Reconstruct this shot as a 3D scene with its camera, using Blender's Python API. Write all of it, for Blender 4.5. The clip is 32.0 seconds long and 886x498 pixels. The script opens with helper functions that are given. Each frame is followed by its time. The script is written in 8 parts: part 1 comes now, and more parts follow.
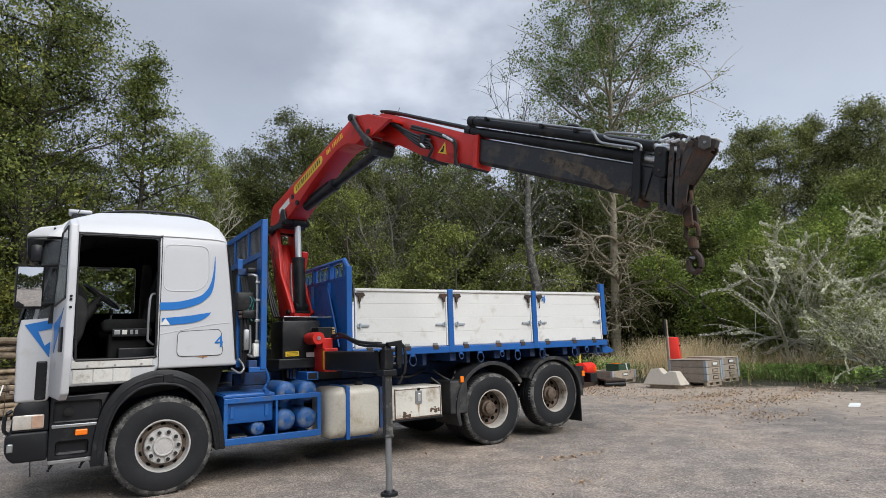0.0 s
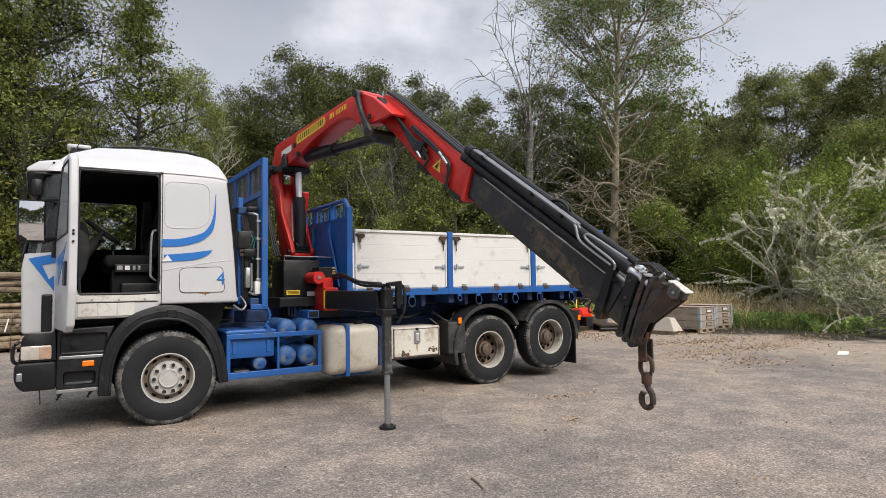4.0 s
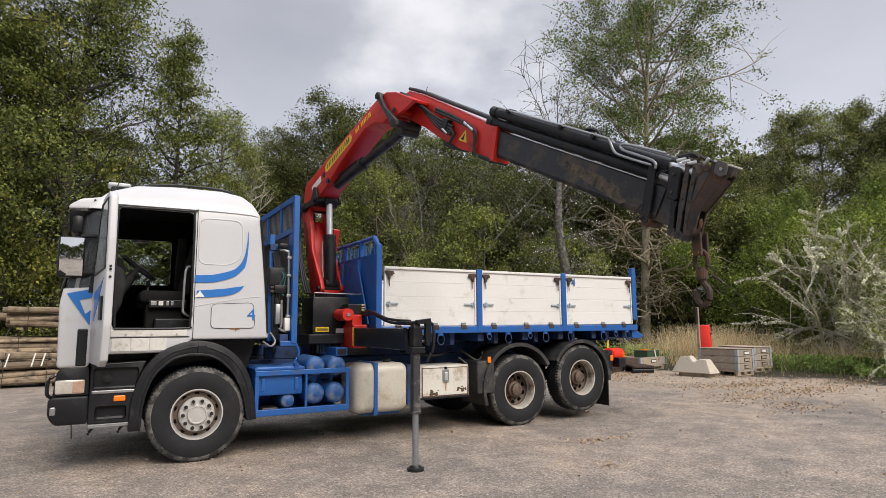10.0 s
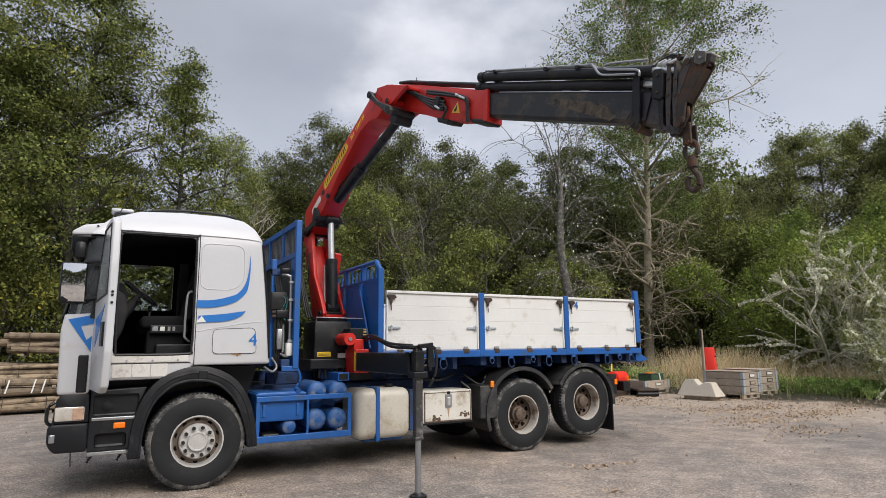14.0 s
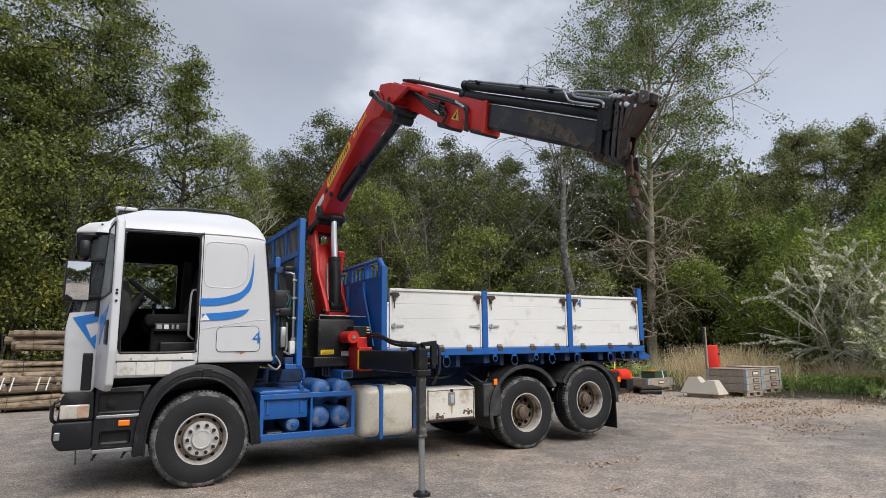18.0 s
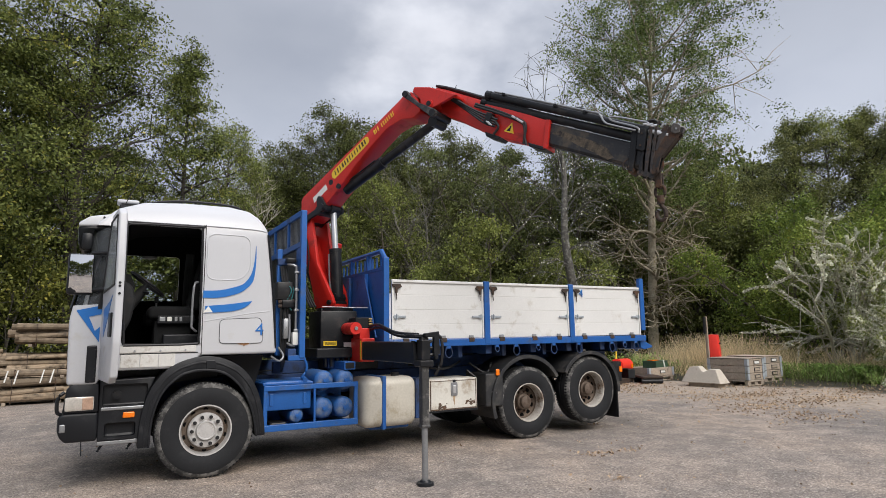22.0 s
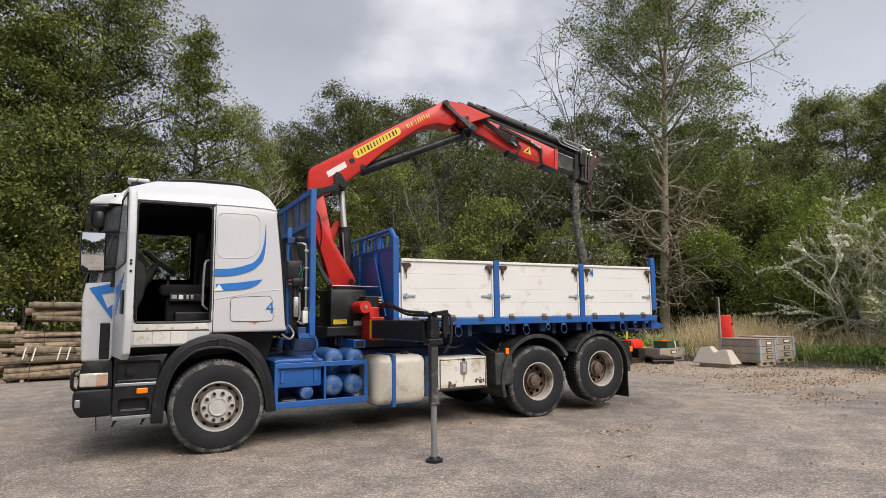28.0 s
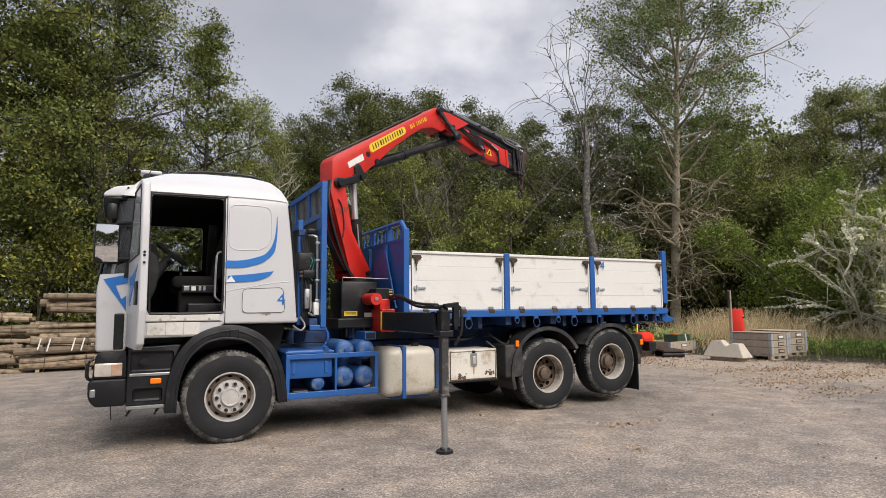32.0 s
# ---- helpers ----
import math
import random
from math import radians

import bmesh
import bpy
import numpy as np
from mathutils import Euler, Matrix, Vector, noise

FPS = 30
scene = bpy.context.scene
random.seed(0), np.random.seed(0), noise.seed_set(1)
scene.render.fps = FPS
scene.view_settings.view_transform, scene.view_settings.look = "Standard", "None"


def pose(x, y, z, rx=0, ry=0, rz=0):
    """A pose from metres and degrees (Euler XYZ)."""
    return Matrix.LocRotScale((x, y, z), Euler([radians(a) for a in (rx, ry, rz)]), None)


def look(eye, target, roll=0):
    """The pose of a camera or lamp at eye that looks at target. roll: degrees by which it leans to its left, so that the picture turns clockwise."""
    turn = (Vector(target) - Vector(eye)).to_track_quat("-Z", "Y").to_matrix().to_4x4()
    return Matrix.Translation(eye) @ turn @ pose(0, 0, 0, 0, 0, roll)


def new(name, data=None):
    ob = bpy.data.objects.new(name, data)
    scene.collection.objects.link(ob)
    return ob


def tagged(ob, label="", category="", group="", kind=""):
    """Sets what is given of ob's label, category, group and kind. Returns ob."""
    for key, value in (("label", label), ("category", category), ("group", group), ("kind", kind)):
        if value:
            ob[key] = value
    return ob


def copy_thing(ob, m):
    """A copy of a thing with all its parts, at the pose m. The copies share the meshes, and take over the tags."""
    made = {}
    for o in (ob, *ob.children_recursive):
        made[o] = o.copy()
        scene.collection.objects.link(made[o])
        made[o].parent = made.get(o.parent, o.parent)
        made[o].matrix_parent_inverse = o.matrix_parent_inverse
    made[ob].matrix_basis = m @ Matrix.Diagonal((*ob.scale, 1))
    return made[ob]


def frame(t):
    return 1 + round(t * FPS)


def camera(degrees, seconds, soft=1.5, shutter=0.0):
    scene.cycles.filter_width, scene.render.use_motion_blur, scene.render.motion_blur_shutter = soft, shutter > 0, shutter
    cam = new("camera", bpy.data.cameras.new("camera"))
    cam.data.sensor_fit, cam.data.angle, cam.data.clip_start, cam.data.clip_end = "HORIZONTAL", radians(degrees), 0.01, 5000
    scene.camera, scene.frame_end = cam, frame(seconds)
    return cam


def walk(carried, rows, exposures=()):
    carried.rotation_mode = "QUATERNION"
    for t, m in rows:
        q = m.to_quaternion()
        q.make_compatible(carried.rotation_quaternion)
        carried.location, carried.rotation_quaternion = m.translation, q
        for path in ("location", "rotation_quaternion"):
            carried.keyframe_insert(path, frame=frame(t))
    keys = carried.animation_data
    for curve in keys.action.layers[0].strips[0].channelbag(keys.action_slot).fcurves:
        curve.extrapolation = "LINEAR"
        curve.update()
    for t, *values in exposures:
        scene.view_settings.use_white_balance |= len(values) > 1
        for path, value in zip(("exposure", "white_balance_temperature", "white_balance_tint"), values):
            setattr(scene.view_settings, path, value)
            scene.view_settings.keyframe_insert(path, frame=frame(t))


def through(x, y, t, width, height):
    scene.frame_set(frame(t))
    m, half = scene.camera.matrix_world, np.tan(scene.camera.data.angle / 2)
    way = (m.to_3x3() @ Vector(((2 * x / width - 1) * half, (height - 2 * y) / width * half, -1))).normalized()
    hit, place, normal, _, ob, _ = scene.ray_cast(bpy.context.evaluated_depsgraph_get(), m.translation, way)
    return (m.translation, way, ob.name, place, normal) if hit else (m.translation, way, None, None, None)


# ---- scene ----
cam = camera(73.5, 32.0, soft=0.65)
PATH = [
    (0, (-0.966, -8.499, 1.556), (0.097, -6.832, 1.856), -1.9),
    (0.5, (-0.975, -8.496, 1.552), (0.088, -6.829, 1.854), -1.6),
    (1, (-0.975, -8.502, 1.544), (0.087, -6.835, 1.847), -1.5),
    (1.5, (-0.976, -8.504, 1.553), (0.087, -6.836, 1.846), -1.2),
    (2, (-0.981, -8.512, 1.549), (0.087, -6.844, 1.826), -1.1),
    (2.5, (-0.987, -8.5, 1.541), (0.088, -6.832, 1.79), -1.0),
    (3, (-0.984, -8.497, 1.533), (0.095, -6.826, 1.745), -0.9),
    (3.5, (-0.98, -8.511, 1.531), (0.097, -6.834, 1.696), -0.8),
    (5.5, (-0.991, -8.481, 1.495), (0.047, -6.772, 1.504), -1.3),
    (6, (-0.991, -8.474, 1.483), (0.033, -6.756, 1.486), -1.4),
    (6.5, (-0.983, -8.487, 1.507), (0.026, -6.76, 1.506), -1.4),
    (7, (-0.982, -8.471, 1.504), (0.019, -6.74, 1.52), -1.4),
    (7.5, (-0.981, -8.461, 1.499), (0.017, -6.729, 1.55), -1.3),
    (8, (-0.973, -8.464, 1.494), (0.02, -6.731, 1.593), -1.1),
    (8.5, (-0.972, -8.459, 1.525), (0.021, -6.729, 1.665), -0.7),
    (9, (-0.967, -8.468, 1.51), (0.022, -6.74, 1.699), -0.6),
    (9.5, (-0.973, -8.455, 1.52), (0.015, -6.73, 1.741), -0.4),
    (10, (-0.978, -8.463, 1.52), (0.008, -6.739, 1.764), -0.3),
    (10.5, (-0.978, -8.461, 1.522), (0.005, -6.738, 1.781), -0.3),
    (11, (-0.969, -8.465, 1.523), (0.011, -6.743, 1.792), -0.4),
    (11.5, (-0.971, -8.459, 1.521), (0.009, -6.737, 1.798), -0.6),
    (12, (-0.97, -8.458, 1.518), (0.01, -6.737, 1.799), -0.6),
    (12.5, (-0.97, -8.47, 1.521), (0.008, -6.749, 1.805), -0.7),
    (13, (-0.972, -8.464, 1.528), (0.005, -6.743, 1.819), -0.6),
    (13.5, (-0.979, -8.451, 1.525), (-0.003, -6.732, 1.829), -0.6),
    (14, (-0.977, -8.464, 1.527), (-0.002, -6.747, 1.848), -0.6),
    (14.5, (-0.982, -8.466, 1.531), (-0.005, -6.753, 1.863), -0.6),
    (16.5, (-0.979, -8.476, 1.534), (-0.004, -6.763, 1.87), -0.5),
    (17, (-0.991, -8.465, 1.526), (-0.017, -6.75, 1.858), -0.6),
    (17.5, (-0.99, -8.459, 1.537), (-0.018, -6.741, 1.858), -0.6),
    (18, (-0.985, -8.461, 1.532), (-0.017, -6.739, 1.845), -0.6),
    (18.5, (-0.981, -8.461, 1.521), (-0.015, -6.737, 1.828), -0.7),
    (19, (-0.996, -8.466, 1.534), (-0.03, -6.74, 1.831), -0.6),
    (19.5, (-0.982, -8.452, 1.52), (-0.019, -6.724, 1.815), -0.7),
    (20, (-0.988, -8.455, 1.524), (-0.025, -6.726, 1.815), -0.7),
    (20.5, (-0.984, -8.457, 1.527), (-0.021, -6.728, 1.816), -0.7),
    (21, (-0.985, -8.461, 1.522), (-0.019, -6.734, 1.812), -0.9),
    (21.5, (-0.993, -8.463, 1.53), (-0.025, -6.737, 1.816), -0.9),
    (22, (-0.997, -8.459, 1.532), (-0.03, -6.732, 1.815), -0.9),
    (22.5, (-0.986, -8.453, 1.529), (-0.024, -6.722, 1.81), -1.0),
    (23, (-0.986, -8.445, 1.529), (-0.028, -6.712, 1.806), -0.9),
    (23.5, (-0.979, -8.452, 1.527), (-0.024, -6.716, 1.799), -0.9),
    (24, (-0.984, -8.443, 1.528), (-0.03, -6.705, 1.795), -1.0),
    (24.5, (-0.982, -8.44, 1.529), (-0.03, -6.7, 1.788), -1.0),
    (25, (-0.984, -8.436, 1.526), (-0.034, -6.694, 1.776), -0.9),
    (25.5, (-0.983, -8.431, 1.525), (-0.034, -6.687, 1.766), -0.9),
    (27.5, (-0.976, -8.438, 1.515), (-0.033, -6.688, 1.734), -0.8),
    (28, (-0.965, -8.444, 1.512), (-0.028, -6.691, 1.731), -0.7),
    (28.5, (-0.97, -8.442, 1.51), (-0.035, -6.688, 1.728), -0.7),
    (29, (-0.968, -8.448, 1.507), (-0.038, -6.691, 1.725), -0.6),
    (29.5, (-0.971, -8.444, 1.507), (-0.043, -6.686, 1.722), -0.7),
    (30, (-0.976, -8.439, 1.514), (-0.049, -6.68, 1.727), -0.6),
    (30.5, (-0.975, -8.441, 1.508), (-0.051, -6.68, 1.721), -0.6),
    (31, (-0.972, -8.452, 1.513), (-0.054, -6.687, 1.723), -0.6),
    (31.5, (-0.979, -8.432, 1.508), (-0.064, -6.665, 1.712), -0.5),
    (32, (-0.978, -8.439, 1.506), (-0.068, -6.669, 1.701), -0.5),
]
# seconds, stops, kelvin, tint
EXPOSURES = [(0, 0.58, 6450, 9), (3, 0.64, 6650, 10), (6, 0.81, 7500, 14), (9, 0.74, 7200, 13), (13, 0.64, 6900, 12), (17, 0.60, 6600, 10), (20, 0.60, 6650, 11), (26, 0.62, 6950, 12), (32, 0.68, 7100, 13)]
walk(cam, [(t, look(eye, target, roll)) for t, eye, target, roll in PATH], EXPOSURES)


# ---- sky and sun ----
world = bpy.data.worlds.new("world")
scene.world = world
world.use_nodes = True
wn, wl = world.node_tree.nodes, world.node_tree.links
sky = wn.new("ShaderNodeTexSky")
sky.sky_type, sky.sun_disc = "NISHITA", False
sky.sun_elevation, sky.sun_rotation = radians(45), radians(169)
sky.air_density, sky.dust_density, sky.ozone_density = 1.0, 4.0, 1.5
sky_level = wn.new("ShaderNodeVectorMath")
sky_level.operation = "SCALE"
sky_level.inputs["Scale"].default_value = 0.09
wl.new(sky.outputs[0], sky_level.inputs[0])
coord = wn.new("ShaderNodeTexCoord")
flat = wn.new("ShaderNodeMapping")
flat.inputs["Scale"].default_value = (1.0, 1.0, 1.7)
flat.inputs["Location"].default_value = (0.35, 0.1, 0.0)
wl.new(coord.outputs["Generated"], flat.inputs["Vector"])
cloud, cloud_fine = wn.new("ShaderNodeTexNoise"), wn.new("ShaderNodeTexNoise")
cloud.inputs["Scale"].default_value, cloud.inputs["Detail"].default_value, cloud.inputs["Roughness"].default_value, cloud.inputs["Distortion"].default_value = 1.7, 6, 0.52, 0.4
cloud_fine.inputs["Scale"].default_value, cloud_fine.inputs["Detail"].default_value = 5.0, 7
wl.new(flat.outputs[0], cloud.inputs["Vector"])
wl.new(flat.outputs[0], cloud_fine.inputs["Vector"])
blend = wn.new("ShaderNodeMath")
blend.operation = "MULTIPLY_ADD"
blend.inputs[1].default_value = 0.3
wl.new(cloud_fine.outputs["Fac"], blend.inputs[0])
wl.new(cloud.outputs["Fac"], blend.inputs[2])
cover = wn.new("ShaderNodeValToRGB")
ce = cover.color_ramp.elements
ce[0].position, ce[0].color = 0.46, (0.425, 0.475, 0.58, 1)
ce[1].position, ce[1].color = 0.95, (0.55, 0.6, 0.705, 1)
mid = ce.new(0.66)
mid.color = (0.495, 0.545, 0.645, 1)
wl.new(blend.outputs[0], cover.inputs["Fac"])
# a thin bright place in the cloud
thin_way = Vector((0.472, 0.756, 0.454)).normalized()
thin = wn.new("ShaderNodeVectorMath")
thin.operation = "DOT_PRODUCT"
thin.inputs[1].default_value = thin_way
wl.new(coord.outputs["Generated"], thin.inputs[0])
ragged = wn.new("ShaderNodeMath")
ragged.operation = "MULTIPLY_ADD"
ragged.inputs[1].default_value = 0.11
wl.new(cloud_fine.outputs["Fac"], ragged.inputs[0])
wl.new(thin.outputs["Value"], ragged.inputs[2])
glow = wn.new("ShaderNodeMapRange")
glow.interpolation_type = "SMOOTHSTEP"
glow.inputs["From Min"].default_value, glow.inputs["From Max"].default_value = 1.03, 1.075
glow.inputs["To Min"].default_value, glow.inputs["To Max"].default_value = 0.0, 0.36
wl.new(ragged.outputs[0], glow.inputs["Value"])
lit = wn.new("ShaderNodeVectorMath")
lit.operation = "ADD"
wl.new(cover.outputs[0], lit.inputs[0])
wl.new(glow.outputs[0], lit.inputs[1])
# the cloud thins slowly towards the east
wide = wn.new("ShaderNodeVectorMath")
wide.operation = "DOT_PRODUCT"
wide.inputs[1].default_value = Vector((0.78, 0.5, 0.37)).normalized()
wl.new(coord.outputs["Generated"], wide.inputs[0])
veil = wn.new("ShaderNodeMapRange")
veil.interpolation_type = "SMOOTHSTEP"
veil.inputs["From Min"].default_value, veil.inputs["From Max"].default_value = 0.6, 1.0
veil.inputs["To Min"].default_value, veil.inputs["To Max"].default_value = 0.85, 1.0
wl.new(wide.outputs["Value"], veil.inputs["Value"])
thinned = wn.new("ShaderNodeVectorMath")
thinned.operation = "SCALE"
wl.new(lit.outputs[0], thinned.inputs[0])
wl.new(veil.outputs[0], thinned.inputs["Scale"])
over = wn.new("ShaderNodeMix")
over.data_type = "RGBA"
over.inputs["Factor"].default_value = 0.88
wl.new(sky_level.outputs[0], over.inputs["A"])
wl.new(thinned.outputs[0], over.inputs["B"])
# an overcast sky is bright overhead
height = wn.new("ShaderNodeSeparateXYZ")
wl.new(coord.outputs["Generated"], height.inputs[0])
lift, rise, grade = wn.new("ShaderNodeMath"), wn.new("ShaderNodeMath"), wn.new("ShaderNodeVectorMath")
lift.operation, rise.operation, grade.operation = "POWER", "MULTIPLY_ADD", "SCALE"
lift.use_clamp = True
wl.new(height.outputs["Z"], lift.inputs[0])
lift.inputs[1].default_value = 3.0
wl.new(lift.outputs[0], rise.inputs[0])
rise.inputs[1].default_value = 1.7
# and pale again low over the trees
low = wn.new("ShaderNodeMapRange")
low.interpolation_type = "SMOOTHSTEP"
low.inputs["From Min"].default_value, low.inputs["From Max"].default_value = 0.27, 0.5
low.inputs["To Min"].default_value, low.inputs["To Max"].default_value = 0.8, 0.51
wl.new(height.outputs["Z"], low.inputs["Value"])
wl.new(low.outputs[0], rise.inputs[2])
wl.new(over.outputs["Result"], grade.inputs[0])
wl.new(rise.outputs[0], grade.inputs["Scale"])
wl.new(grade.outputs[0], wn["Background"].inputs["Color"])
wn["Background"].inputs["Strength"].default_value = 1.0

sun = new("sun", bpy.data.lights.new("sun", "SUN"))
sun.data.energy, sun.data.angle, sun.data.color = 2.0, radians(40), (1.0, 0.98, 0.95)
sun_way = Vector((0.13, -0.73, 0.67)).normalized()
sun.matrix_basis = look(sun_way * 50, (0, 0, 0))


# ---- small helpers ----
def V(*a):
    return Vector(a)


def part(name, bm, material, parent, label=""):
    """One mesh object under a thing or a part; bm may be a mesh that is shared."""
    if isinstance(bm, bmesh.types.BMesh):
        me = bpy.data.meshes.new(name)
        bm.to_mesh(me)
        bm.free()
        me.materials.append(material)
    else:
        me = bm
    ob = new(name, me)
    ob.parent = parent
    return tagged(ob, label) if label else ob


def thing(name, x=0, y=0, z=0, rz=0, label="", category="", group="", kind=""):
    ob = new(name)
    ob.empty_display_size = 0.2
    ob.matrix_basis = pose(x, y, z, 0, 0, rz)
    return tagged(ob, label, category, group, kind)


def smooth(ob, angle=35):
    me = ob.data
    me.polygons.foreach_set("use_smooth", [True] * len(me.polygons))
    me.set_sharp_from_angle(angle=radians(angle))
    return ob


def B():
    return bmesh.new()


def add(bm, other):
    """Joins the geometry of another bmesh into bm."""
    me = bpy.data.meshes.new("tmp")
    other.to_mesh(me)
    other.free()
    bm.from_mesh(me)
    bpy.data.meshes.remove(me)
    return bm


def box(x0, x1, y0, y1, z0, z1, bevel=0.0, seg=2, bm=None):
    b = bmesh.new()
    bmesh.ops.create_cube(b, size=1, matrix=Matrix.Translation(((x0 + x1) / 2, (y0 + y1) / 2, (z0 + z1) / 2)) @ Matrix.Diagonal((abs(x1 - x0), abs(y1 - y0), abs(z1 - z0), 1)))
    if bevel:
        bmesh.ops.bevel(b, geom=b.edges[:], offset=bevel, segments=seg, profile=0.5, affect="EDGES", clamp_overlap=True)
    return add(bm, b) if bm is not None else b


def prism(pts, y0, y1, bevel=0.0, seg=2, bm=None):
    """A polygon in x and z, from y0 to y1."""
    b = bmesh.new()
    a = [b.verts.new((x, y0, z)) for x, z in pts]
    c = [b.verts.new((x, y1, z)) for x, z in pts]
    n = len(pts)
    b.faces.new(a)
    b.faces.new(c[::-1])
    for i in range(n):
        b.faces.new((a[i], c[i], c[(i + 1) % n], a[(i + 1) % n]))
    bmesh.ops.recalc_face_normals(b, faces=b.faces[:])
    if bevel:
        bmesh.ops.bevel(b, geom=b.edges[:], offset=bevel, segments=seg, profile=0.5, affect="EDGES", clamp_overlap=True)
    return add(bm, b) if bm is not None else b


def rounded(pts, r, n=5):
    """A polygon in x and z with its corners rounded."""
    out = []
    for i, p in enumerate(pts):
        p, a, b = Vector(p), Vector(pts[i - 1]), Vector(pts[(i + 1) % len(pts)])
        s, e = p + (a - p).normalized() * min(r, (a - p).length * 0.45), p + (b - p).normalized() * min(r, (b - p).length * 0.45)
        for k in range(n + 1):
            t = k / n
            out.append(tuple(s * (1 - t) ** 2 + p * 2 * t * (1 - t) + e * t * t))
    return out


def rod(p0, p1, r, seg=14, r2=None, bm=None):
    b = bmesh.new()
    p0, p1 = Vector(p0), Vector(p1)
    d = p1 - p0
    m = Matrix.Translation((p0 + p1) / 2) @ d.to_track_quat("Z", "Y").to_matrix().to_4x4()
    bmesh.ops.create_cone(b, cap_ends=True, segments=seg, radius1=r, radius2=r if r2 is None else r2, depth=d.length, matrix=m)
    return add(bm, b) if bm is not None else b


def tube(pts, r, seg=8, bm=None, radii=None):
    """A tube along a polyline."""
    b = bmesh.new()
    pts = [Vector(p) for p in pts]
    rings = []
    for i, p in enumerate(pts):
        t = (pts[min(i + 1, len(pts) - 1)] - pts[max(i - 1, 0)]).normalized()
        side = t.cross(V(0, 0, 1)) if abs(t.z) < 0.9 else t.cross(V(1, 0, 0))
        side.normalize()
        up = side.cross(t)
        rr = radii[i] if radii else r
        rings.append([b.verts.new(p + (side * math.cos(2 * math.pi * k / seg) + up * math.sin(2 * math.pi * k / seg)) * rr) for k in range(seg)])
    for a, c in zip(rings, rings[1:]):
        for k in range(seg):
            b.faces.new((a[k], a[(k + 1) % seg], c[(k + 1) % seg], c[k]))
    b.faces.new(rings[0][::-1])
    b.faces.new(rings[-1])
    bmesh.ops.recalc_face_normals(b, faces=b.faces[:])
    return add(bm, b) if bm is not None else b


def soft(pts, n=4):
    """Rounds a polyline through its points."""
    pts = [Vector(p) for p in pts]
    out = []
    for i in range(len(pts) - 1):
        p0, p1, p2, p3 = pts[max(i - 1, 0)], pts[i], pts[i + 1], pts[min(i + 2, len(pts) - 1)]
        for k in range(n):
            t = k / n
            out.append(0.5 * ((2 * p1) + (p2 - p0) * t + (2 * p0 - 5 * p1 + 4 * p2 - p3) * t * t + (3 * p1 - p0 - 3 * p2 + p3) * t ** 3))
    return out + [pts[-1]]


def lathe(profile, seg=48, bm=None):
    """Turns (radius, y) pairs about the y axis."""
    b = bmesh.new()
    rings = [[b.verts.new((r * math.cos(2 * math.pi * k / seg), y, r * math.sin(2 * math.pi * k / seg))) for k in range(seg)] for r, y in profile]
    for a, c in zip(rings, rings[1:]):
        for k in range(seg):
            b.faces.new((a[k], a[(k + 1) % seg], c[(k + 1) % seg], c[k]))
    bmesh.ops.recalc_face_normals(b, faces=b.faces[:])
    return add(bm, b) if bm is not None else b


def words(text, size, depth, m):
    """Letters of the built-in font as a bmesh, lying in x and z, facing -y, then moved by m."""
    cu = bpy.data.curves.new("letters", "FONT")
    cu.body, cu.size, cu.extrude, cu.align_x, cu.align_y, cu.resolution_u = text, size, depth, "CENTER", "CENTER", 3
    ob = new("letters", cu)
    me = ob.to_mesh(depsgraph=bpy.context.evaluated_depsgraph_get())
    b = bmesh.new()
    b.from_mesh(me)
    ob.to_mesh_clear()
    bpy.data.objects.remove(ob)
    bpy.data.curves.remove(cu)
    b.transform(m @ pose(0, 0, 0, 90, 0, 0))
    return b


